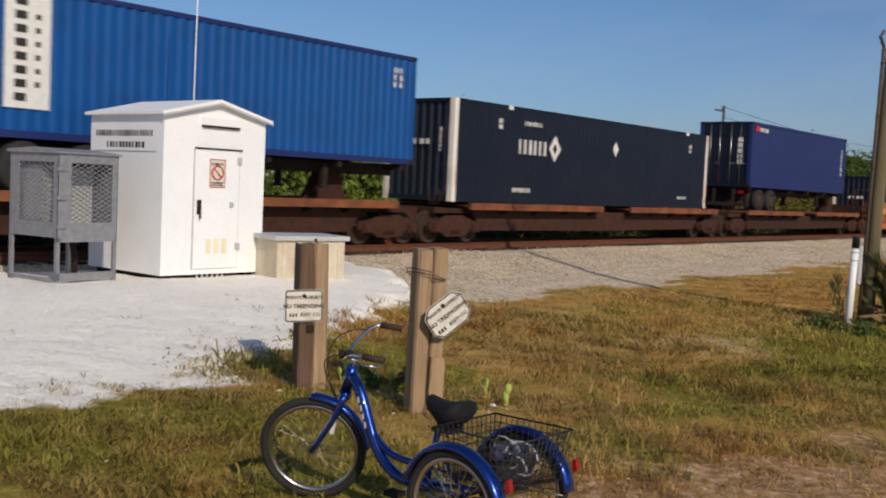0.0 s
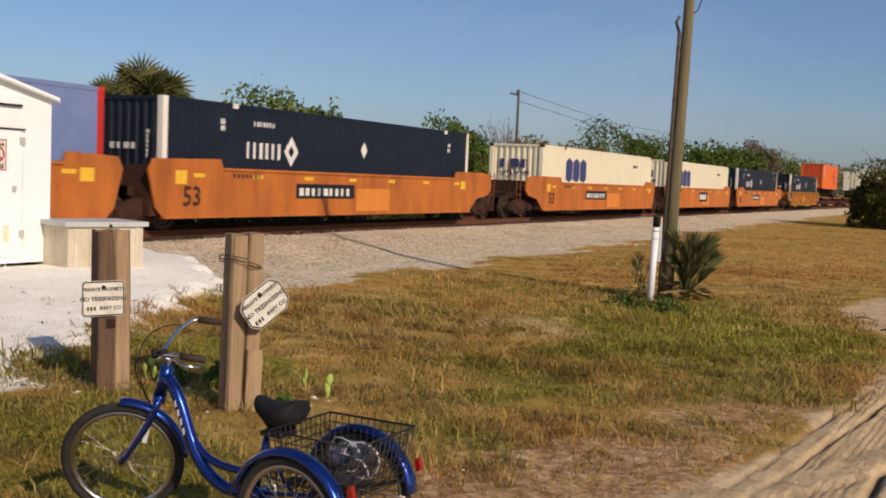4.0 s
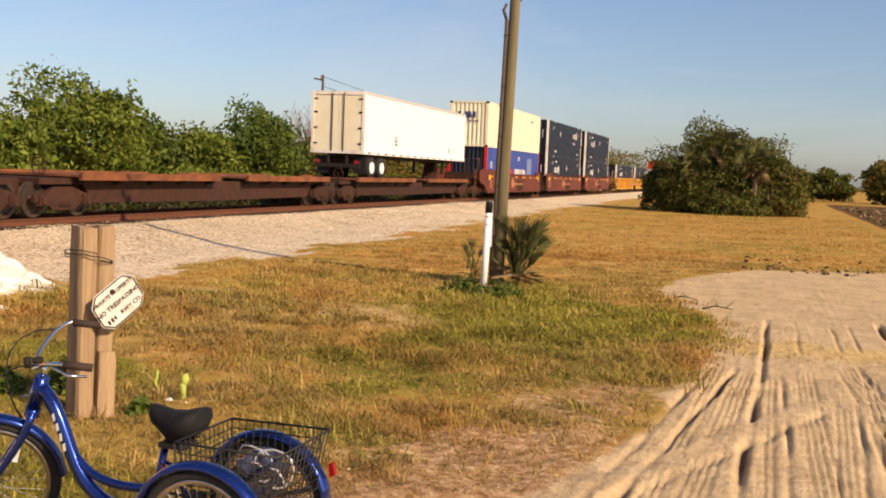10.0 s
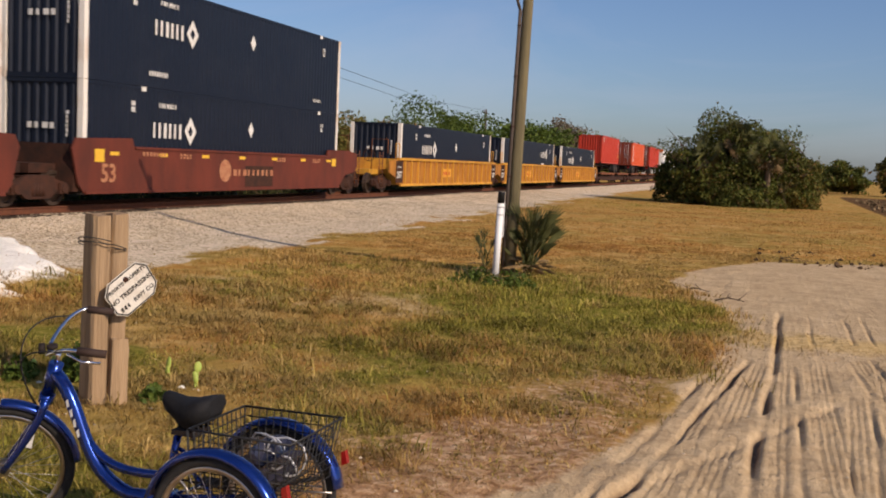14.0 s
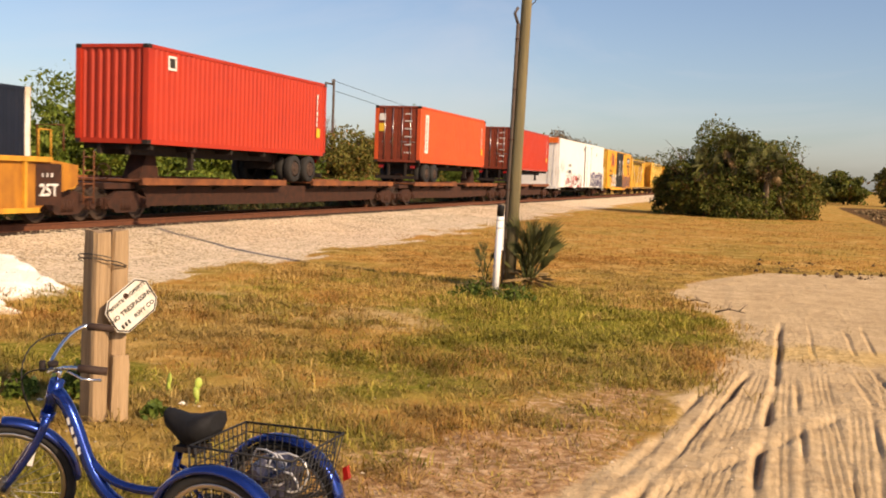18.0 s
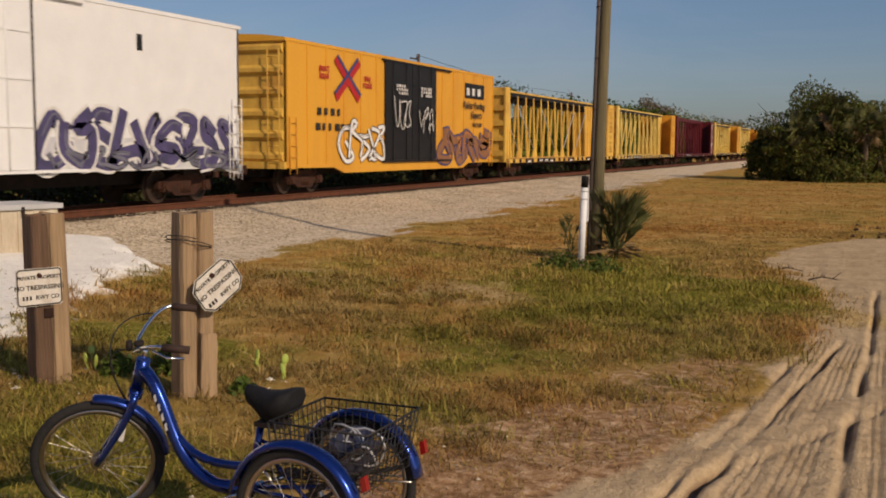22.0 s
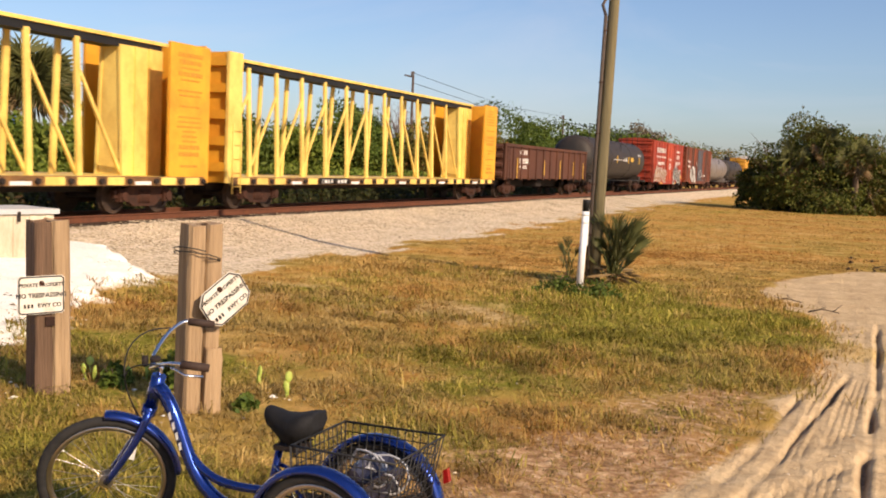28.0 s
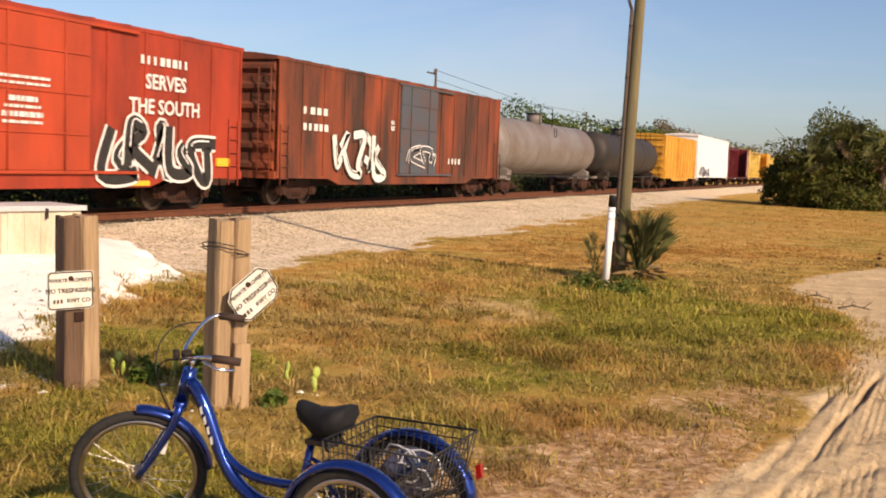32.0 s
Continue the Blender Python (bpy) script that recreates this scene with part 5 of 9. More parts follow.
def fallen_branch(x, y, seed):
    """A small dry branch lying on the sand."""
    rnd = random.Random(seed)
    t = thing("fallen_branch", pose(x, y, zat(x, y) + 0.02), "small dark dry branch lying on the sand", "branch")
    b = B()
    tube(b, [(-0.22, 0, 0.0), (0.0, 0.03, 0.06), (0.26, -0.02, 0.02)], 0.016, 6, 0.008)
    main = part("stem", b, M["bark"], t)
    for k in range(6):
        b = B()
        u = rnd.uniform(-0.15, 0.2)
        tube(b, [(u, 0.02, 0.04), (u + rnd.uniform(-0.12, 0.12), rnd.uniform(-0.14, 0.14), rnd.uniform(0.05, 0.16))], 0.008, 5, 0.004)
        part("twig", b, M["bark"], main)


for k, (x, y) in enumerate(((-1.69, 18.0), (-2.35, 19.6), (-0.6, 28.4))):
    fallen_branch(x, y, k)
# ---- the tricycle: local x forward, y to its left, z up from the ground; origin under the rear axle ----
def wheel_mesh():
    t = B()
    R = 0.308
    n, k = 40, 8
    rings = []
    for i in range(n):
        a = 2 * math.pi * i / n
        rings.append([t.verts.new(((R + 0.027 * math.cos(q)) * math.cos(a), 0.027 * math.sin(q), (R + 0.027 * math.cos(q)) * math.sin(a))) for q in (2 * math.pi * j / k for j in range(k))])
    for i in range(n):
        p, q = rings[i], rings[(i + 1) % n]
        for j in range(k):
            t.faces.new((p[j], q[j], q[(j + 1) % k], p[(j + 1) % k])).smooth = True
    r = B()
    prof = [(0.290, -0.016), (0.290, 0.016), (0.264, 0.012), (0.264, -0.012)]
    rings = [[r.verts.new((q * math.cos(a), y, q * math.sin(a))) for q, y in prof] for a in (2 * math.pi * i / n for i in range(n))]
    for i in range(n):
        p, q = rings[i], rings[(i + 1) % n]
        for j in range(4):
            r.faces.new((p[j], q[j], q[(j + 1) % 4], p[(j + 1) % 4])).smooth = True
    s = B()
    for i in range(28):
        a = 2 * math.pi * i / 28
        y = 0.03 if i % 2 else -0.03
        tube(s, [(0.02 * math.cos(a + 0.6), y, 0.02 * math.sin(a + 0.6)), (0.273 * math.cos(a), 0, 0.273 * math.sin(a))], 0.0014, 4, cap=False)
    h = B()
    tube(h, [(0, -0.05, 0), (0, 0.05, 0)], 0.022, 10)
    tube(h, [(0, -0.035, 0), (0, -0.028, 0)], 0.034, 10)
    tube(h, [(0, 0.028, 0), (0, 0.035, 0)], 0.034, 10)
    e = B()
    box(e, 0.12, -0.012, 0.08, 0.21, -0.004, 0.105, pose(0, 0, 0, 0, 25, 0))
    return {"tyre": mesh_of("tyre", t, M["rubber"]), "rim": mesh_of("rim", r, M["bright"]), "spokes": mesh_of("spokes", s, M["bright"]), "hub": mesh_of("hub", h, M["bright"]), "reflector": mesh_of("reflector", e, M["reflector_white"])}


def fender(b, R, a0, a1, w, cx=0.0, cz=0.0, y=0.0, th=0.004):
    """A curved mudguard of arc a0 to a1 (degrees) round an axle, w wide, with turned-down edges."""
    n = 18
    prof = [(-w / 2, -0.022), (-w / 2 + 0.004, -0.006), (-w / 4, 0.004), (0, 0.008), (w / 4, 0.004), (w / 2 - 0.004, -0.006), (w / 2, -0.022)]
    out, inn = [], []
    for i in range(n + 1):
        a = radians(a0 + (a1 - a0) * i / n)
        out.append([b.verts.new((cx + (R + d) * math.cos(a), y + u, cz + (R + d) * math.sin(a))) for u, d in prof])
        inn.append([b.verts.new((cx + (R + d - th) * math.cos(a), y + u * 0.96, cz + (R + d - th) * math.sin(a))) for u, d in prof])
    for i in range(n):
        for j in range(6):
            b.faces.new((out[i][j], out[i + 1][j], out[i + 1][j + 1], out[i][j + 1])).smooth = True
            b.faces.new((inn[i][j], inn[i][j + 1], inn[i + 1][j + 1], inn[i + 1][j])).smooth = True
        b.faces.new((out[i][0], inn[i][0], inn[i + 1][0], out[i + 1][0]))
        b.faces.new((out[i][6], out[i + 1][6], inn[i + 1][6], inn[i][6]))
    for e in (0, n):
        b.faces.new(out[e] + inn[e][::-1])


def bezier(*p, n=10):
    p = [Vector(q) for q in p]
    out = []
    for k in range(n + 1):
        t = k / n
        out.append(p[0] * (1 - t) ** 3 + p[1] * 3 * t * (1 - t) ** 2 + p[2] * 3 * t * t * (1 - t) + p[3] * t ** 3)
    return out


def tricycle():
    W = wheel_mesh()
    t = thing("tricycle", pose(-3.47, 4.745, -0.475, 0, 0, 179.0), "metallic blue adult tricycle with a black wire basket on the grass", "tricycle")

    def wheel(parent, x, y, z, spin):
        w = part("wheel", W["tyre"], None, parent)
        w.matrix_basis = pose(x, y, z, 0, spin, 0)
        for k in ("rim", "spokes", "hub", "reflector"):
            part(k, W[k], None, w)
        return w
    wheel(t, 0, 0.325, 0.33, 30)
    wheel(t, 0, -0.325, 0.33, 75)
    for y in (0.325, -0.325):
        b = B()
        fender(b, 0.366, 14, 172, 0.095, 0, 0.33, y)
        # mudguard from front-low round the top to behind the axle
        f = part("fender", b, M["bikeblue"], t)
        b = B()
        prism(b, [(-0.352, 0.49), (-0.345, 0.56), (-0.368, 0.572), (-0.382, 0.505)], "y", y - 0.045, y - 0.012)
        part("reflector", b, M["reflector"], f)
        b = B()
        for s in (-0.05, 0.05):
            tube(b, [(0, y + s, 0.33), (-0.33, y + s * 0.9, 0.36)], 0.005, 5)
        part("stay", b, M["bright"], f)
    # frame
    b = B()
    tube(b, bezier((1.165, 0, 0.87), (0.965, 0, 0.72), (1.01, 0, 0.36), (0.68, 0, 0.285), n=14) + [(0.46, 0, 0.29)], 0.037, 12)
    part("down_tube", b, M["bikeblue"], t)
    b = B()
    tube(b, bezier((0.945, 0, 0.53), (0.84, 0, 0.41), (0.70, 0, 0.39), (0.44, 0, 0.42), n=12), 0.023, 10)
    part("top_tube", b, M["bikeblue"], t)
    b = B()
    tube(b, [(0.48, 0, 0.29), (0.40, 0, 0.66)], 0.02, 10)
    part("seat_tube", b, M["bikeblue"], t)
    b = B()
    tube(b, [(0.405, 0, 0.64), (0.375, 0, 0.78)], 0.014, 8)
    part("seat_post", b, M["chrome"], t)
    for y in (0.06, -0.06):
        for a, e, r in (((0.46, y * 0.3, 0.30), (0.02, y * 2.2, 0.33), 0.014), ((0.42, y * 0.3, 0.56), (0.02, y * 3, 0.36), 0.011)):
            b = B()
            tube(b, [a, e], r, 8)
            part("rear_stay", b, M["bikeblue"], t)
    b = B()
    tube(b, [(0, -0.37, 0.33), (0, 0.37, 0.33)], 0.013, 8)
    for y in (-0.24, 0.24):
        tube(b, [(0.05, y, 0.34), (0, y, 0.36), (-0.3, y, 0.45)], 0.012, 6)
    tube(b, [(0.05, -0.26, 0.36), (0.05, 0.26, 0.36)], 0.014, 6)
    part("axle", b, M["dark"], t)
    b = B()
    tube(b, [(0.46, -0.07, 0.30), (0.46, 0.07, 0.30)], 0.03, 10)
    part("bottom_bracket", b, M["bikeblue"], t)
    for s in (1, -1):
        b = B()
        tube(b, [(0.46, s * 0.07, 0.30), (0.46 + s * 0.15, s * 0.09, 0.30 - s * 0.06)], 0.011, 6)
        c = part("crank", b, M["chrome"], t)
        b = B()
        box(b, 0.46 + s * 0.15 - 0.05, s * 0.10 - (0.0 if s > 0 else 0.09), 0.30 - s * 0.06 - 0.014, 0.46 + s * 0.15 + 0.05, s * 0.10 + (0.09 if s > 0 else 0.0), 0.30 - s * 0.06 + 0.014)
        part("pedal", b, M["blackplastic"], c)
    b = B()
    tube(b, [(0.46 + 0.09 * math.cos(a), 0.0 - 0.05, 0.30 + 0.09 * math.sin(a)) for a in np.linspace(0, 2 * math.pi, 25)], 0.008, 5)
    part("chainring", b, M["bright"], t)
    b = B()
    tube(b, [(0.46, -0.05, 0.39), (0.02, -0.05, 0.37)], 0.006, 5)
    tube(b, [(0.46, -0.05, 0.21), (0.02, -0.05, 0.30)], 0.006, 5)
    part("chain", b, M["dark"], t)
    # saddle
    b = B()
    rows = [(0.50, 0.028, 0.008, 0.04), (0.485, 0.045, 0.016, 0.065), (0.43, 0.055, 0.008, 0.09), (0.37, 0.075, -0.006, 0.115), (0.30, 0.115, -0.004, 0.125), (0.24, 0.135, 0.010, 0.115), (0.19, 0.125, 0.020, 0.09), (0.165, 0.085, 0.016, 0.055)]
    rings = []
    for x, w, up, deep in rows:
        x, z = 0.345 + (x - 0.345) * 0.9, 0.815 + up
        rings.append([b.verts.new((x, u * w, z + v)) for u, v in ((-0.6, -deep), (-0.98, -deep * 0.45), (-0.85, 0.008), (-0.35, 0.024), (0.35, 0.024), (0.85, 0.008), (0.98, -deep * 0.45), (0.6, -deep))])
    for p, q in zip(rings, rings[1:]):
        for k in range(8):
            b.faces.new((p[k], p[(k + 1) % 8], q[(k + 1) % 8], q[k])).smooth = True
    b.faces.new(rings[0])
    b.faces.new(rings[-1][::-1])
    sd = part("saddle", b, M["blackplastic"], t)
    b = B()
    for y in (-0.05, 0.05):
        tube(b, [(0.27 + 0.025 * math.sin(q * 1.0), y + 0.022 * math.cos(q), 0.64 + 0.0085 * k) for k, q in enumerate(np.linspace(0, 6 * math.pi, 13))], 0.006, 5)
    part("spring", b, M["dark"], sd)
    b = B()
    box(b, 0.26, -0.07, 0.655, 0.40, 0.07, 0.68)
    tube(b, [(0.45, 0, 0.75), (0.28, 0.05, 0.68)], 0.006, 5)
    tube(b, [(0.45, 0, 0.75), (0.28, -0.05, 0.68)], 0.006, 5)
    part("saddle_frame", b, M["dark"], sd)
    # wire basket behind the saddle
    x0, x1, y0, y1, z0, z1 = 0.18, -0.33, -0.265, 0.265, 0.46, 0.755
    ba = part("basket", (lambda bb: (tube(bb, [(x0, y0, z1), (x0, y1, z1), (x1 - 0.04, y1 + 0.02, z1), (x1 - 0.04, y0 - 0.02, z1), (x0, y0, z1)], 0.006, 5), bb)[1])(B()), M["wire"], t, "black wire mesh basket")
    b = B()
    for k in range(13):
        y = y0 + (y1 - y0) * k / 12
        tube(b, [(x0, y, z1), (x0 - 0.02, y, z0), (x1 + 0.02, y, z0), (x1 - 0.04, y * 1.05, z1)], 0.0032, 4)
    for k in range(13):
        x = x0 + (x1 - x0) * k / 12
        tube(b, [(x, y0 - 0.01, z1), (x, y0 + 0.02, z0), (x, y1 - 0.02, z0), (x, y1 + 0.01, z1)], 0.0032, 4)
    for k in range(1, 6):
        z = z0 + (z1 - z0) * k / 6
        tube(b, [(x0 - 0.01, y0, z), (x0 - 0.01, y1, z), (x1, y1, z), (x1, y0, z), (x0 - 0.01, y0, z)], 0.0032, 4)
    part("basket_mesh", b, M["wire"], ba)
    # coiled pale cable lock in the basket
    rnd = random.Random(4)
    b = B()
    loop = []
    for k in range(84):
        q = k * 0.42
        r = 0.08 + 0.045 * math.sin(k * 0.31)
        loop.append((-0.02 - 0.0018 * k + r * math.cos(q) + rnd.uniform(-0.006, 0.006), -0.13 + 0.0011 * k + 0.05 * math.sin(q * 0.61), 0.56 + r * 1.0 * math.sin(q) + rnd.uniform(-0.006, 0.006)))
    tube(b, loop, 0.0055, 6)
    part("coiled_cable", b, M["cable"], t, "tangled pale coiled cable in the basket")
    b = B()
    bmesh.ops.create_icosphere(b, subdivisions=3, radius=1.0, matrix=Matrix.Translation((-0.08, -0.10, 0.545)) @ Matrix.Diagonal((0.15, 0.12, 0.085, 1)))
    for v in b.verts:
        q = v.co
        v.co += Vector((0.03 * math.sin(41 * q.z + 9 * q.y), 0.03 * math.sin(37 * q.x + 23 * q.z), 0.035 * math.sin(33 * q.x - 29 * q.y)))
    part("plastic_bag", b, M["bag"], t, "crumpled dark glossy plastic bag in the basket")
    # front assembly, turned about the raked steering axis
    crown = Vector((1.215, 0, 0.735))
    ax = Vector((-0.30, 0, 0.954)).normalized()
    axle = Vector((1.455, 0, 0.345))
    st = Matrix.Translation(crown) @ Matrix.Rotation(radians(35), 4, ax) @ Matrix.Translation(-crown)
    b = B()
    tube(b, [tuple(crown + ax * 0.03), tuple(crown + ax * 0.20)], 0.038, 12)
    part("head_tube", b, M["bikeblue"], t)
    b = B()
    tube(b, [tuple(crown - ax * 0.03), tuple(crown + ax * 0.02)], 0.04, 12)
    for s in (1, -1):
        tube(b, bezier(crown + Vector((0, s * 0.045, 0)), crown + Vector((0.05, s * 0.055, -0.14)), axle + Vector((-0.12, s * 0.06, 0.16)), axle + Vector((0, s * 0.06, 0)), n=8), 0.025, 8, 0.017)
    f = part("fork", b, M["bikeblue"], t)
    f.matrix_basis = st
    w = wheel(f, *axle, -130)
    w.matrix_basis = w.matrix_basis @ Matrix.Scale(1.08, 4)
    b = B()
    fender(b, 0.385, 92, 178, 0.085, axle.x, axle.z, 0)
    part("fender", b, M["bikeblue"], f)
    b = B()
    stem = crown + ax * 0.27
    tube(b, [tuple(crown + ax * 0.18), tuple(crown + ax * 0.245), tuple(crown + ax * 0.255 + Vector((0.05, 0, 0.01)))], 0.014, 8)
    part("stem", b, M["chrome"], f)
    clamp = crown + ax * 0.255 + Vector((0.05, 0, 0.01))
    b = B()
    for s in (1, -1):
        tube(b, [tuple(clamp), tuple(clamp + Vector((0.0, s * 0.08, 0.01)))] + [tuple(p) for p in bezier(clamp + Vector((0, s * 0.10, 0.015)), clamp + Vector((-0.035, s * 0.19, 0.062)), clamp + Vector((-0.085, s * 0.285, 0.115)), clamp + Vector((-0.16, s * 0.325, 0.12)), n=8)] + [tuple(clamp + Vector((-0.20, s * 0.325, 0.112)))], 0.011, 8)
    h = part("handlebar", b, M["chrome"], f)
    for s in (1, -1):
        b = B()
        tube(b, [tuple(clamp + Vector((-0.17, s * 0.325, 0.118))), tuple(clamp + Vector((-0.31, s * 0.33, 0.093)))], 0.021, 10)
        part("grip", b, M["grip"], h)
    b = B()
    s = 1
    tube(b, [tuple(clamp + Vector((-0.12, 0.31, 0.10))), tuple(clamp + Vector((-0.19, 0.33, 0.06))), tuple(clamp + Vector((-0.28, 0.335, 0.05)))], 0.007, 6)
    part("brake_lever", b, M["chrome"], h)
    b = B()
    tube(b, bezier(clamp + Vector((-0.10, 0.29, 0.10)), clamp + Vector((0.16, 0.22, 0.12)), clamp + Vector((0.16, 0.05, -0.05)), crown + Vector((0.06, 0.03, -0.02)), n=12), 0.004, 5)
    tube(b, bezier(clamp + Vector((-0.08, -0.28, 0.10)), clamp + Vector((0.2, -0.2, 0.15)), clamp + Vector((0.2, -0.05, -0.1)), crown + Vector((0.06, -0.03, -0.05)), n=12), 0.004, 5)
    part("brake_cable", b, M["black"], f)
    b = B()
    tube(b, [tuple(clamp + Vector((0.02, 0, 0.02))), tuple(clamp + Vector((0.05, 0, 0.02)))], 0.03, 10)
    tube(b, [tuple(clamp + Vector((-0.02, 0.03, 0.03))), tuple(clamp + Vector((-0.02, 0.03, 0.05)))], 0.028, 10)
    part("bell", b, M["dark"], h)
    # pale lettering strokes on the frame tube
    pts = bezier((1.165, 0.029, 0.87), (0.965, 0.029, 0.72), (1.01, 0.029, 0.36), (0.68, 0.029, 0.285), n=14)
    b = B()
    for k in range(3, 7):
        p, q = pts[k], pts[k + 1]
        d = (q - p)
        n = Vector((-d.z, 0, d.x)).normalized() * 0.013
        o = Vector((0, 0.010, 0))
        vs = [b.verts.new(v + o) for v in (p + d * 0.1 - n, p + d * 0.8 - n * 0.4, p + d * 0.85 + n, p + d * 0.2 + n * 0.5)]
        b.faces.new(vs)
    part("brand_mark", b, M["mark_white"], t)


tricycle()
# ---- the train: local x towards the road, y along the track (the leading end at 0), z up from the rail head ----
SPEED = 20.1
MOVERS = []


def rolling(name, y, label, category, group="", x=TRACK_X, z=0.0):
    ob = thing(name, pose(x, y, z), label, category, group)
    MOVERS.append((ob, x, y, z))
    return ob


# ---- running gear ----
def make_bogie_meshes():
    s = B()
    prism(s, [(-1.15, 0.42), (-1.15, 0.62), (-0.75, 0.68), (-0.35, 0.82), (0.35, 0.82), (0.75, 0.68), (1.15, 0.62), (1.15, 0.42), (0.8, 0.48), (0.42, 0.22), (-0.42, 0.22), (-0.8, 0.48)], "x", -0.06, 0.06)
    for y in (-0.87, 0.87):
        box(s, -0.02, y - 0.16, 0.34, 0.14, y + 0.16, 0.62)
        tube(s, [(0.13, y, 0.475), (0.19, y, 0.475)], 0.12, 10)
    for y in (-0.18, -0.06, 0.06, 0.18):
        tube(s, [(0.05, y, 0.3), (0.05, y, 0.62)], 0.055, 6)
    w = B()
    for sx in (-1, 1):
        prof = [(sx * 0.66, 0.475), (sx * 0.69, 0.475), (sx * 0.70, 0.455), (sx * 0.80, 0.45), (sx * 0.80, 0.36), (sx * 0.76, 0.34), (sx * 0.76, 0.16), (sx * 0.82, 0.12)]
        rings = [[w.verts.new((u, r * math.cos(a), r * math.sin(a))) for a in (2 * math.pi * k / 20 for k in range(20))] for u, r in prof]
        for a, c in zip(rings, rings[1:]):
            for k in range(20):
                w.faces.new((a[k], a[(k + 1) % 20], c[(k + 1) % 20], c[k]))
        w.faces.new(rings[0])
        w.faces.new(rings[-1])
    tube(w, [(-0.8, 0, 0), (0.8, 0, 0)], 0.08, 8)
    bo = B()
    box(bo, -1.05, -0.22, 0.5, 1.05, 0.22, 0.78)
    return mesh_of("side_frame", s, M["rust"]), mesh_of("wheelset", w, M["wheelsteel"]), mesh_of("bolster", bo, M["rust"])


BOGIE = make_bogie_meshes()


def bogie(car, y):
    ob = part("bogie", BOGIE[2], None, car)
    ob.location = (0, y, 0)
    for dy in (-0.87, 0.87):
        w = part("wheelset", BOGIE[1], None, ob)
        w.location = (0, dy, 0.475)
    for k in (0, 1):
        f = part("side_frame", BOGIE[0], None, ob)
        f.matrix_basis = pose(1.0 - 2.0 * k, 0, 0, 0, 0, 180 * k)


def each(name, parent, material, rows):
    """One part for each block."""
    for r in rows:
        boxes(name, parent, material, [r])


def ladder(car, x, y, z0, z1, material, face="side", w=0.42, n=5, name="ladder"):
    b = B()
    for s in (-w / 2, w / 2):
        p = [(x, y + s, z0), (x, y + s, z1)] if face == "side" else [(x + s, y, z0), (x + s, y, z1)]
        tube(b, p, 0.02, 5)
    for k in range(n):
        z = z0 + (z1 - z0) * (k + 0.5) / n
        p = [(x, y - w / 2, z), (x, y + w / 2, z)] if face == "side" else [(x - w / 2, y, z), (x + w / 2, y, z)]
        tube(b, p, 0.016, 5)
    return part(name, b, material, car)


def coupler(car, y, s):
    boxes("coupler", car, M["rust"], [(-0.14, min(y, y + s * 0.75), 0.68, 0.14, max(y, y + s * 0.75), 0.96), (-0.2, min(y + s * 0.5, y + s * 0.8), 0.62, 0.2, max(y + s * 0.5, y + s * 0.8), 1.0)])


def brake_wheel(car, x, y, z, r=0.28):
    b = B()
    tube(b, [(x + r * math.cos(a), y, z + r * math.sin(a)) for a in np.linspace(0, 2 * math.pi, 17)], 0.018, 5)
    for a in (0.5, 2.6, 4.7):
        tube(b, [(x, y, z), (x + r * math.cos(a), y, z + r * math.sin(a))], 0.014, 5)
    part("brake_wheel", b, M["rust"], car)


# ---- containers ----
def corrugated(b, x, y0, y1, z0, z1, depth, pitch, s=1):
    """A corrugated sheet at x from y0 to y1: flat ridges outwards, grooves depth inwards (s: the side it faces)."""
    n = max(2, round((y1 - y0) / pitch))
    step = (y1 - y0) / n
    pts = []
    for k in range(n):
        a = y0 + k * step
        pts += [(a, 0), (a + step * 0.34, 0), (a + step * 0.5, depth), (a + step * 0.84, depth)]
    pts.append((y1, 0))
    lo = [b.verts.new((x - s * d, y, z0)) for y, d in pts]
    hi = [b.verts.new((x - s * d, y, z1)) for y, d in pts]
    for k in range(len(pts) - 1):
        b.faces.new((lo[k], lo[k + 1], hi[k + 1], hi[k]))


def corrugated_end(b, y, x0, x1, z0, z1, depth, pitch):
    n = max(2, round((x1 - x0) / pitch))
    step = (x1 - x0) / n
    pts = []
    for k in range(n):
        a = x0 + k * step
        pts += [(a, 0), (a + step * 0.34, 0), (a + step * 0.5, depth), (a + step * 0.84, depth)]
    pts.append((x1, 0))
    lo = [b.verts.new((x, y + d, z0)) for x, d in pts]
    hi = [b.verts.new((x, y + d, z1)) for x, d in pts]
    for k in range(len(pts) - 1):
        b.faces.new((lo[k], lo[k + 1], hi[k + 1], hi[k]))


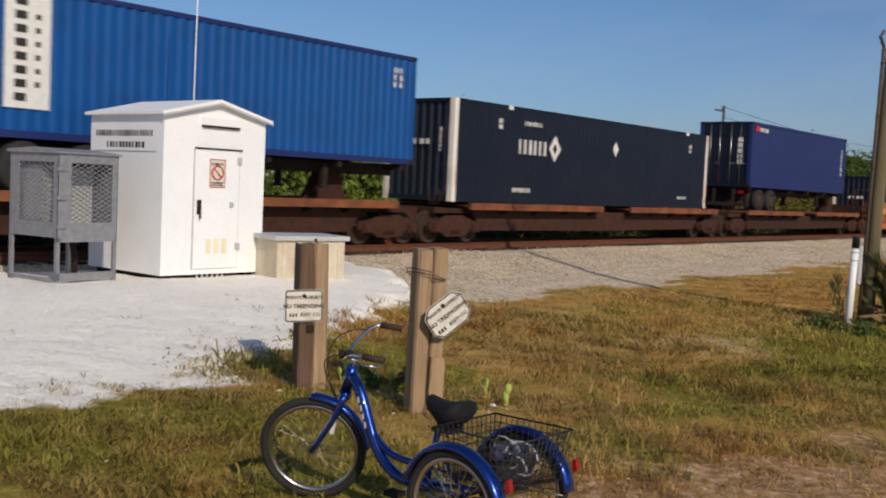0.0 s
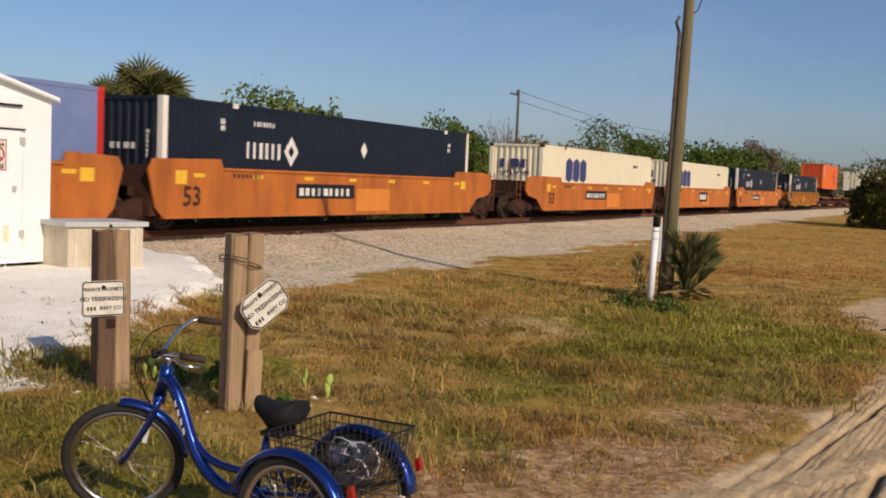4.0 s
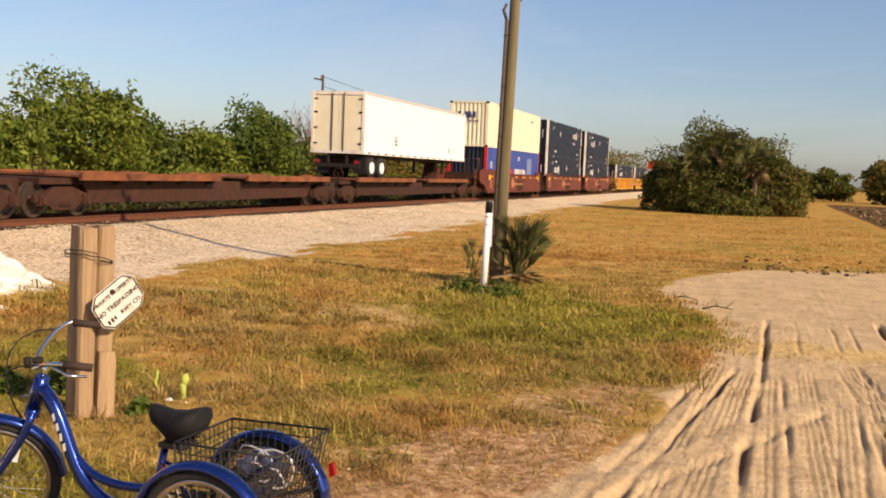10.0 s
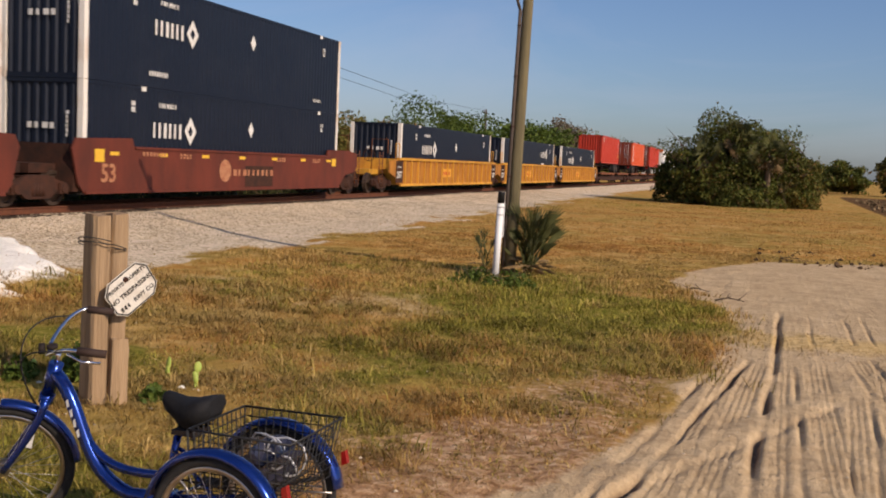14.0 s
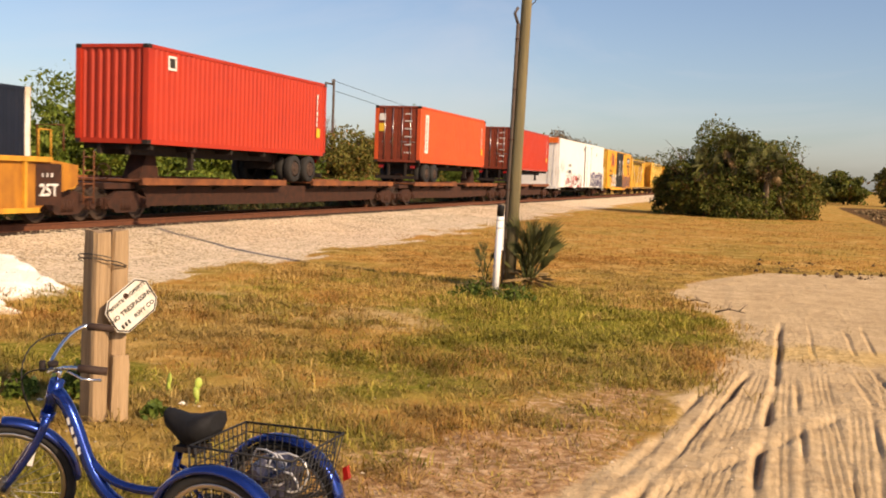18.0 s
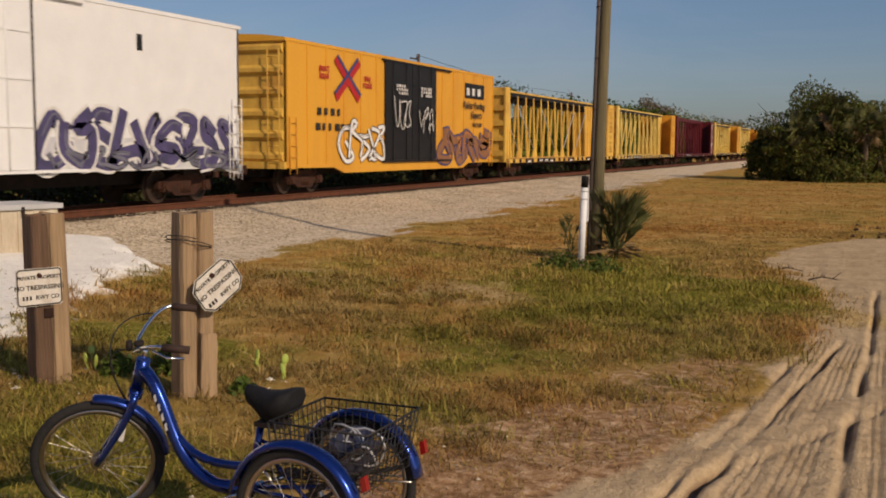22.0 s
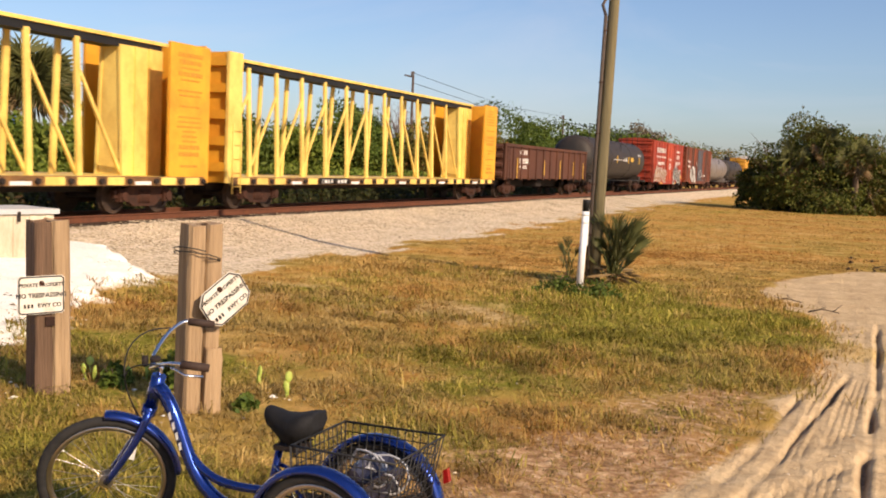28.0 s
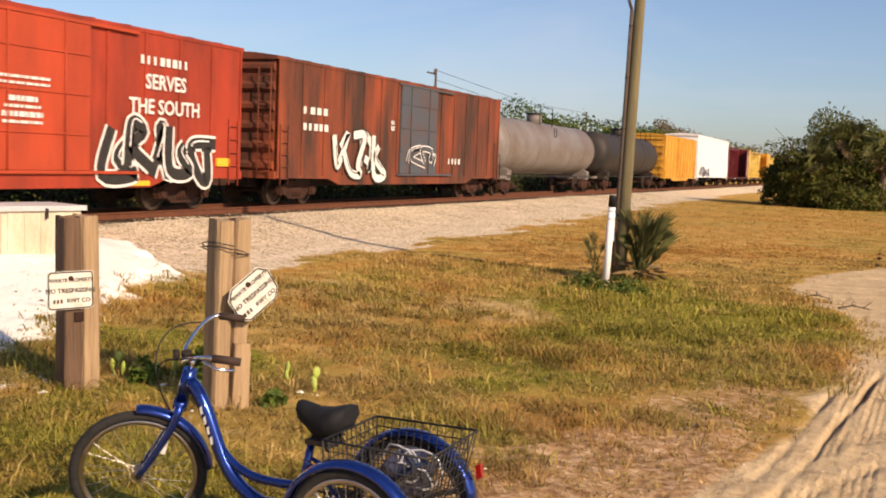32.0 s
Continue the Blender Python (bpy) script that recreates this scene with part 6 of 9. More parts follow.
def container(y, L, zb, H, W, body, post, label, front="corrugated", front_mat=None, pitch=0.28, depth=0.036, group="containers on the train", rail=None):
    """A shipping container: sides, ends or doors, roof, floor, rails and corner posts with castings."""
    t = rolling("shipping_container", y, label, "container", group, z=zb)
    h, fm = W / 2, front_mat or body
    for s, nm in ((1, "side_panel"), (-1, "side_panel")):
        b = B()
        corrugated(b, s * (h - 0.012), 0.16, L - 0.16, 0.14, H - 0.10, depth, pitch, s)
        part(nm, b, body, t)
    boxes("roof", t, body, [(-h + 0.06, 0.06, H - 0.05, h - 0.06, L - 0.06, H - 0.02)])
    boxes("floor", t, M["dark"], [(-h + 0.06, 0.06, 0.06, h - 0.06, L - 0.06, 0.13)])
    r = rail or body
    for s in (1, -1):
        boxes("bottom_rail", t, r, [(min(s * (h - 0.09), s * h), 0.16, 0.0, max(s * (h - 0.09), s * h), L - 0.16, 0.14)])
        boxes("top_rail", t, r, [(min(s * (h - 0.07), s * h), 0.16, H - 0.10, max(s * (h - 0.07), s * h), L - 0.16, H)])
    for s in (1, -1):
        for y0 in (0.0, L - 0.17):
            boxes("corner_post", t, post, [(min(s * (h - 0.17), s * (h + 0.004)), y0, 0.12, max(s * (h - 0.17), s * (h + 0.004)), y0 + 0.17, H - 0.12)])
            for z0 in (0.0, H - 0.12):
                boxes("corner_casting", t, M["dark"] if post is body else post, [(min(s * (h - 0.17), s * (h + 0.006)), y0 - 0.006, z0, max(s * (h - 0.17), s * (h + 0.006)), y0 + 0.176, z0 + 0.12)])
    each("end_sill", t, fm, [(-h + 0.17, 0.02, 0.0, h - 0.17, 0.12, 0.14), (-h + 0.17, 0.02, H - 0.10, h - 0.17, 0.12, H)])
    if front == "doors":
        for s in (-1, 1):
            d = boxes("door", t, fm, [(min(s * 0.01, s * (h - 0.18)), 0.05, 0.15, max(s * 0.01, s * (h - 0.18)), 0.10, H - 0.11)])
            b = B()
            for k in range(5):
                z = 0.3 + k * (H - 0.6) / 4.6
                box(b, min(s * 0.08, s * (h - 0.26)), 0.03, z, max(s * 0.08, s * (h - 0.26)), 0.055, z + 0.22)
            part("door_panel", b, fm, d)
            for f in (0.22, 0.60):
                b = B()
                x = s * f * (h - 0.05)
                tube(b, [(x, 0.02, 0.12), (x, 0.02, H - 0.1)], 0.02, 6)
                box(b, x - 0.06, 0.0, 1.0, x + 0.2 * s + 0.06, 0.02, 1.05)
                part("lock_rod", b, M["bright"], d)
    else:
        b = B()
        corrugated_end(b, 0.05, -h + 0.16, h - 0.16, 0.14, H - 0.10, 0.045, 0.28)
        part("end_panel", b, fm, t)
    boxes("end_panel", t, fm, [(-h + 0.1, L - 0.1, 0.1, h - 0.1, L - 0.05, H - 0.1)])
    return t


def navy53(y, zb, flip=False, extra=True):
    t = container(y, 16.15, zb, 2.9, 2.6, M["navy"], M["rustwhite"], "dark navy corrugated 53-foot container with white corner posts", pitch=0.26, depth=0.011)
    x = 1.305
    yy = 12.1 if flip else 3.95
    zz = 2.05 if flip else 1.75
    bars(t, M["mark_white"], x, yy, zz + 0.03, 1.6, 0.56, 6, "brand_mark", fill=0.5)
    diamond(t, M["mark_white"], x, yy + 1.16, zz, 0.66, 0.84, 0.42)
    diamond(t, M["mark_white"], x, 5.3 if flip else 8.9, 1.95, 0.36, 0.52, 0.0)
    bars(t, M["mark_white"], x, 12.1 if flip else 3.9, 2.45 if not flip else 1.35, 0.95, 0.17, 7, "reporting_mark")
    bars(t, M["mark_white"], x, 3.4, 0.42, 1.0, 0.17, 8, "reporting_mark")
    bars(t, M["mark_white"], x, 14.1, 0.40, 0.7, 0.14, 6, "reporting_mark")
    for a, b_ in ((2.2, 2.35), (14.6, 2.3)):
        bars(t, M["mark_white"], x, a, b_, 0.22, 0.34, 2, "size_mark", rows=2)
    for a in (2.55, 14.2):
        boxes("lifting_casting", t, M["mark_white"], [(1.2, a, 2.78, 1.309, a + 0.22, 2.905)])
    bars(t, M["mark_white"], 0.05, -0.002, 1.7, 0.95, 0.2, 4, "brand_mark", face="front")
    bars(t, M["mark_white"], 0.85, -0.002, 1.75, 0.12, 0.7, 1, "reporting_mark", rows=6, face="front")
    return t


def cream53(y, zb):
    t = container(y, 16.15, zb, 2.9, 2.6, M["cream"], M["cream"], "cream-white smooth-sided 53-foot container with blue mark", pitch=0.61, depth=0.005)
    x = 1.302
    for o in (-0.92, 0.0, 0.92):
        b = B()
        prism(b, [(4.15 + o - 0.40, 1.42), (4.15 + o + 0.10, 1.30), (4.15 + o + 0.40, 1.45), (4.15 + o + 0.40, 2.25), (4.15 + o - 0.05, 2.42), (4.15 + o - 0.40, 2.25)], "x", x - 0.004, x + 0.006)
        part("brand_mark", b, M["mark_blue"], t, "blue block mark")
    bars(t, M["mark_blue"], x, 4.15, 0.98, 2.6, 0.24, 10, "lettering")
    bars(t, M["mark_blue"], x, 13.2, 2.3, 0.8, 0.16, 6, "reporting_mark")
    bars(t, M["mark_blue"], 0.0, -0.002, 2.1, 1.5, 0.5, 3, "brand_mark", face="front", fill=0.8)
    bars(t, M["mark_blue"], 0.0, -0.002, 1.66, 1.5, 0.14, 9, "lettering", face="front")
    boxes("lifting_casting", t, M["dark"], [(1.2, 2.55, 2.78, 1.306, 2.75, 2.905)])
    return t


# ---- well cars ----
def well_car(y, L, body, style, ends=(1, 1), label="", number=False, panel=False):
    """A well unit: two deep side girders, end platforms, well floor; ends: 1 where a girder runs out over its own bogie."""
    t = rolling("well_car", y, label, "well car", "well cars of the train")
    for s in (1, -1):
        lo = [(0.15, 0.36), (L - 0.15, 0.36)]
        rear = [(L + 0.5, 0.85), (L + 1.4, 0.98), (L + 1.75, 1.2), (L + 1.7, 1.72), (L + 0.9, 1.86)] if ends[1] else [(L + 0.1, 0.6), (L + 0.35, 1.5), (L + 0.2, 1.78)]
        front = [(-0.9, 1.86), (-1.7, 1.72), (-1.75, 1.2), (-1.4, 0.98), (-0.5, 0.85)] if ends[0] else [(-0.2, 1.78), (-0.35, 1.5), (-0.1, 0.6)]
        top = [(L - 1.25, 1.84), (L - 1.35, 1.6), (2.3, 1.6), (2.2, 1.84)]
        b = B()
        if style == "ribbed":
            o = [(0.0, 0.36), (L, 0.36), (L + 0.5, 0.7), (L + 1.5, 1.0), (L + 1.5, 1.5), (L + 0.6, 1.6), (-0.6, 1.6), (-1.5, 1.5), (-1.5, 1.0), (-0.5, 0.7)]
        else:
            o = lo + rear + top + front
        prism(b, o, "x", s * 1.36, s * 1.42)
        g = part("side_girder", b, M["yellow_web"] if body is M["yellow_car"] else body, t)
        if style == "ribbed":
            boxes("top_chord", g, body, [(min(s * 1.34, s * 1.52), -0.4, 1.56, max(s * 1.34, s * 1.52), L + 0.4, 1.68)])
            boxes("bottom_chord", g, body, [(min(s * 1.36, s * 1.48), 0, 0.33, max(s * 1.36, s * 1.48), L, 0.45)])
            n = 17
            for k in range(n):
                a = 0.5 + k * (L - 1.0) / (n - 1)
                boxes("stake", g, body, [(min(s * 1.42, s * 1.49), a - 0.045, 0.45, max(s * 1.42, s * 1.49), a + 0.045, 1.56)])
        elif s == 1:
            for k in range(7):
                a = 1.2 + k * (L - 2.6) / 6
                boxes("reflector", g, M["mark_yellow"], [(1.421, a, 1.36, 1.427, a + 0.4, 1.46)])
            boxes("top_lip", g, body, [(1.34, 2.3, 1.55, 1.46, L - 1.35, 1.62)])
            boxes("bottom_lip", g, body, [(1.34, 0.15, 0.34, 1.47, L - 0.15, 0.42)])
            boxes("faded_patch", g, M["faded"] if body is M["orange_car"] else M["rust"], [(1.421, L * 0.52, 0.45, 1.425, L * 0.64, 1.15)])
    boxes("well_floor", t, M["dark"], [(-1.36, 0.1, 0.32, 1.36, L - 0.1, 0.37)])
    for a, s, own in ((0.0, -1, ends[0]), (L, 1, ends[1])):
        y0, y1 = (a - 2.3, a - 0.12) if s < 0 else (a + 0.12, a + 2.3)
        if not own:
            y0, y1 = (a - 1.15, a - 0.12) if s < 0 else (a + 0.12, a + 1.15)
        each("end_platform", t, M["rust"] if style != "ribbed" else body, [(-0.75, y0, 0.86, 0.75, y1, 1.1), (-1.3, a - 0.16, 0.4, 1.3, a + 0.16, 1.62)])
        if own:
            bogie(t, a + s * 1.55)
            coupler(t, a + s * 2.2, s)
            ladder(t, 1.25, a + s * 2.15, 0.5, 1.9, M["deckrust"], n=4)
            b = B()
            tube(b, [(1.2, a + s * 1.2, 1.86), (1.2, a + s * 1.2, 2.5), (0.4, a + s * 1.2, 2.5), (0.4, a + s * 1.2, 1.1)], 0.025, 6)
            part("handrail", b, M["deckrust"], t)
            if s < 0:
                brake_wheel(t, 0.55, a - 1.9, 1.75)
        elif s > 0:
            bogie(t, a + 1.45)
    if style == "smooth":
        words(t, "53", 0.68, M["rust"] if body is M["orange_car"] else M["faded_mark"], 1.424, 1.15, 0.86, name="size_number")
        each("reflector", t, M["mark_yellow"], [(1.421, 0.55, 1.18, 1.428, 0.95, 1.52), (1.421, L - 0.9, 1.2, 1.428, L - 0.5, 1.5)])
        if number:
            p = boxes("number_panel", t, M["black"], [(1.421, L * 0.33, 0.84, 1.428, L * 0.33 + 3.0, 1.26)])
            bars(p, M["mark_white"], 1.43, L * 0.33 + 1.5, 1.06, 2.7, 0.28, 9, "reporting_mark")
        if panel:
            p = boxes("brand_panel", t, M["black"], [(1.421, L * 0.47, 0.72, 1.428, L * 0.47 + 2.1, 1.36)])
            bars(p, M["mark_white"], 1.43, L * 0.47 + 1.05, 1.08, 1.8, 0.44, 3, "brand_mark", fill=0.9)
        bars(t, M["faded_mark"] if body is M["maroon_car"] else M["mark_black"], 1.424, L * 0.2, 1.44, 1.2, 0.14, 7, "lettering")
        if body is M["maroon_car"]:
            bars(t, M["faded_mark"], 1.424, L * 0.55, 0.95, 3.2, 0.26, 10, "reporting_mark")
            b = B()
            tube(b, [(1.41, L * 0.44, 0.98), (1.425, L * 0.44, 0.98)], 0.36, 20)
            part("emblem", b, M["faded_mark"], t)
            for a in (0.3, 0.68, 0.86):
                bars(t, M["faded_mark"], 1.424, L * a, 1.4, 0.7, 0.16, 4, "lettering", rows=2)
    else:
        for a in (-0.55, L + 0.0):
            p = boxes("end_panel", t, M["rust"], [(1.425, a - 0.1, 0.5, 1.432, a + 0.85, 1.52)])
            words(p, "25T", 0.42, M["mark_white"], 1.434, a + 0.38, 0.86, name="size_number")
            bars(p, M["mark_white"], 1.434, a + 0.38, 1.25, 0.5, 0.12, 3, "lettering", fill=0.4)
            b = B()
            for s in (0.15, 0.6):
                tube(b, [(1.3, a + s, 1.62), (1.3, a + s, 2.35)], 0.022, 5)
            tube(b, [(1.3, a + 0.15, 2.35), (1.3, a + 0.6, 2.35)], 0.022, 5)
            part("grab_iron", b, body, t)
        p = boxes("brand_panel", t, M["beam_orange"], [(1.43, L * 0.38, 0.75, 1.437, L * 0.38 + 1.7, 1.2)])
        bars(p, M["mark_red"], 1.439, L * 0.38 + 0.85, 0.98, 1.2, 0.22, 5, "brand_mark")
    return t


# ---- flat units for trailers, chassis and trailers ----
def spine_car(y0, y1, hitch, label="rusty skeleton flat car with worn orange deck plates"):
    L = y1 - y0
    t = rolling("flat_car", y0, label, "flat car", "trailer flat cars of the train")
    boxes("center_sill", t, M["rust"], [(-0.36, 0.2, 0.55, 0.36, L - 0.2, 1.02)])
    side = B()
    prism(side, [(2.6, 0.38), (L * 0.5, 0.34), (L - 2.8, 0.38), (L - 2.3, 0.98), (2.1, 0.98)], "x", 0.95, 1.02)
    part("side_girder", side, M["rust"], t)
    for a, c in ((1.6, L * 0.46), (L * 0.56, L - 1.4)):
        d = boxes("deck_plate", t, M["deckrust"], [(-1.35, a, 1.08, 1.38, c, 1.14)])
        boxes("edge_rail", d, M["deckrust"], [(1.32, a, 1.0, 1.42, c, 1.2)])
        boxes("edge_rail", d, M["deckrust"], [(-1.42, a, 1.0, -1.32, c, 1.2)])
        n = 5
        for k in range(n):
            b = B()
            yy = a + 0.3 + k * (c - a - 0.6) / (n - 1)
            prism(b, [(0.3, 0.6), (1.35, 0.95), (1.35, 1.08), (0.3, 1.08)], "y", yy - 0.03, yy + 0.03)
            part("outrigger", b, M["dark"], d)
    for a in (1.35, L - 1.35):
        bogie(t, a)
        boxes("bogie_plate", t, M["rust"], [(-1.0, a - 0.9, 0.88, 1.0, a + 0.9, 1.04)])
    coupler(t, 0.35, -1)
    coupler(t, L - 0.35, 1)
    brake_wheel(t, 0.9, 0.55, 1.35, 0.22)
    if hitch is not None:
        b = B()
        prism(b, [(hitch - 0.55, 1.1), (hitch + 0.55, 1.1), (hitch + 0.25, 2.05), (hitch - 0.05, 2.05)], "x", -0.3, 0.3)
        part("trailer_hitch", b, M["rust"], t)
        boxes("hitch_plate", t, M["dark"], [(-0.45, hitch - 0.35, 2.03, 0.45, hitch + 0.5, 2.1)])
    return t


def road_wheel(b, x, y, z, r=0.5, w=0.26):
    prof = [(x - w / 2, r * 0.6), (x - w / 2, r * 0.93), (x - w / 2 + 0.04, r), (x + w / 2 - 0.04, r), (x + w / 2, r * 0.93), (x + w / 2, r * 0.6)]
    rings = [[b.verts.new((u, y + q * math.cos(a), z + q * math.sin(a))) for a in (2 * math.pi * k / 20 for k in range(20))] for u, q in prof]
    for p, q in zip(rings, rings[1:]):
        for k in range(20):
            b.faces.new((p[k], p[(k + 1) % 20], q[(k + 1) % 20], q[k])).smooth = True


def running_gear(t, L, wheels_front, zb, rim=None):
    """Tandem axles with double tyres at one end of a trailer, landing legs at the other; zb: the height of the frame over the deck."""
    ys = (1.3, 2.6) if wheels_front else (L - 2.6, L - 1.3)
    r = 0.48
    for yy in ys:
        for s in (1, -1):
            b = B()
            road_wheel(b, s * 1.08, yy, r - zb)
            road_wheel(b, s * 0.76, yy, r - zb)
            w = part("tyre", b, M["rubber"], t)
            b = B()
            tube(b, [(s * 1.22, yy, r - zb), (s * 1.10, yy, r - zb)], 0.26, 14)
            tube(b, [(s * 1.24, yy, r - zb), (s * 1.10, yy, r - zb)], 0.11, 8)
            part("wheel_rim", b, rim or M["wheelsteel"], w)
        b = B()
        tube(b, [(-1.1, yy, r - zb), (1.1, yy, r - zb)], 0.07, 8)
        part("axle", b, M["dark"], t)
    boxes("axle_frame", t, M["dark"], [(-0.6, ys[0] - 0.6, r - zb - 0.05, 0.6, ys[1] + 0.6, -0.12)])
    ly = L - 2.9 if wheels_front else 2.9
    for s in (1, -1):
        boxes("landing_leg", t, M["dark"], [(s * 0.85 - 0.07, ly - 0.07, -zb + 0.35, s * 0.85 + 0.07, ly + 0.07, -0.1), (s * 0.85 - 0.12, ly - 0.12, -zb + 0.3, s * 0.85 + 0.12, ly + 0.12, -zb + 0.36)])


def chassis(y, L, z, wheels_front, label="dark steel container chassis with twin axles on the flat car"):
    """A container chassis whose frame top is at z, standing on a deck 1.15 m over the rail."""
    t = rolling("trailer_chassis", y, label, "chassis", "chassis on the flat cars", z=z)
    zb = z - 1.15
    for s in (1, -1):
        boxes("frame_rail", t, M["dark"], [(s * 0.48 - 0.06, 0.1, -0.32, s * 0.48 + 0.06, L - 0.1, -0.03)])
    for k in range(6):
        a = 0.3 + k * (L - 0.7) / 5
        boxes("cross_member", t, M["dark"], [(-1.15, a, -0.16, 1.15, a + 0.12, -0.004)])
    e = 0.05 if wheels_front else L - 0.2
    boxes("bumper", t, M["dark"], [(-1.15, e, -0.85, 1.15, e + 0.12, -0.68), (-0.5, e, -0.7, -0.4, e + 0.12, -0.1), (0.4, e, -0.7, 0.5, e + 0.12, -0.1)])
    for s in (-1, 1):
        boxes("tail_light", t, M["reflector"], [(s * 0.85 - 0.12, e - 0.03, -0.3, s * 0.85 + 0.12, e + 0.02, -0.16)])
    running_gear(t, L, wheels_front, zb)
    return t


def white_trailer(y):
    L, zb, H, W = 16.15, 2.24, 2.78, 2.6
    t = rolling("semi_trailer", y, "plain white 53-foot box trailer with rear doors on the flat car", "trailer", z=zb)
    h = W / 2
    boxes("body", t, M["clean_white"], [(-h, 0.1, 0.12, h, L, H - 0.03)])
    boxes("roof", t, M["shedgrey"], [(-h - 0.01, 0.04, H - 0.05, h + 0.01, L + 0.01, H)])
    for s in (1, -1):
        boxes("side_rail", t, M["clean_white"], [(min(s * h, s * (h + 0.02)), 0.1, 0.0, max(s * h, s * (h + 0.02)), L, 0.16)])
        boxes("top_rail", t, M["shedgrey"], [(min(s * h, s * (h + 0.015)), 0.1, H - 0.14, max(s * h, s * (h + 0.015)), L, H - 0.02)])
    for k in range(15):
        boxes("reflector", t, M["mark_red"] if k % 2 else M["rust"], [(h + 0.02, 0.5 + k * 1.06, 0.03, h + 0.026, 0.85 + k * 1.06, 0.09)])
    boxes("door_frame", t, M["rustwhite"], [(-h, 0.0, 0.0, -h + 0.14, 0.1, H), (h - 0.14, 0.0, 0.0, h, 0.1, H), (-h + 0.14, 0.0, H - 0.16, h - 0.14, 0.1, H), (-h + 0.14, 0.0, 0, h - 0.14, 0.1, 0.14)])
    for s in (-1, 1):
        d = boxes("door", t, M["cream"], [(min(s * 0.01, s * (h - 0.15)), 0.03, 0.15, max(s * 0.01, s * (h - 0.15)), 0.09, H - 0.17)])
        b = B()
        tube(b, [(s * 0.28, 0.0, 0.1), (s * 0.28, 0.0, H - 0.1)], 0.025, 6)
        part("lock_rod", b, M["dark"], d)
        for z in (0.4, 1.1, 1.8, 2.4):
            boxes("hinge", d, M["dark"], [(min(s * (h - 0.3), s * (h - 0.12)), 0.0, z, max(s * (h - 0.3), s * (h - 0.12)), 0.03, z + 0.07)])
    boxes("bumper", t, M["dark"], [(-1.1, 0.05, -0.62, 1.1, 0.17, -0.45), (-0.5, 0.05, -0.5, -0.4, 0.17, 0.0), (0.4, 0.05, -0.5, 0.5, 0.17, 0.0)])
    for s in (-1, 1):
        boxes("mud_flap", t, M["black"], [(s * 0.9 - 0.3, 0.55, -0.9, s * 0.9 + 0.3, 0.57, -0.1)])
        boxes("tail_light", t, M["reflector"], [(s * 0.95 - 0.12, 0.03, -0.44, s * 0.95 + 0.12, 0.05, -0.3)])
    boxes("frame", t, M["dark"], [(-0.6, 0.3, -0.16, 0.6, L - 0.3, 0.0)])
    bars(t, M["mark_black"], h + 0.003, 4.2, 0.75, 0.4, 0.5, 3, "lettering", rows=3)
    bars(t, M["mark_black"], h + 0.003, 13.0, 0.55, 0.25, 0.25, 2, "lettering", rows=2)
    running_gear(t, L, True, zb - 1.15, M["clean_white"])
    return t


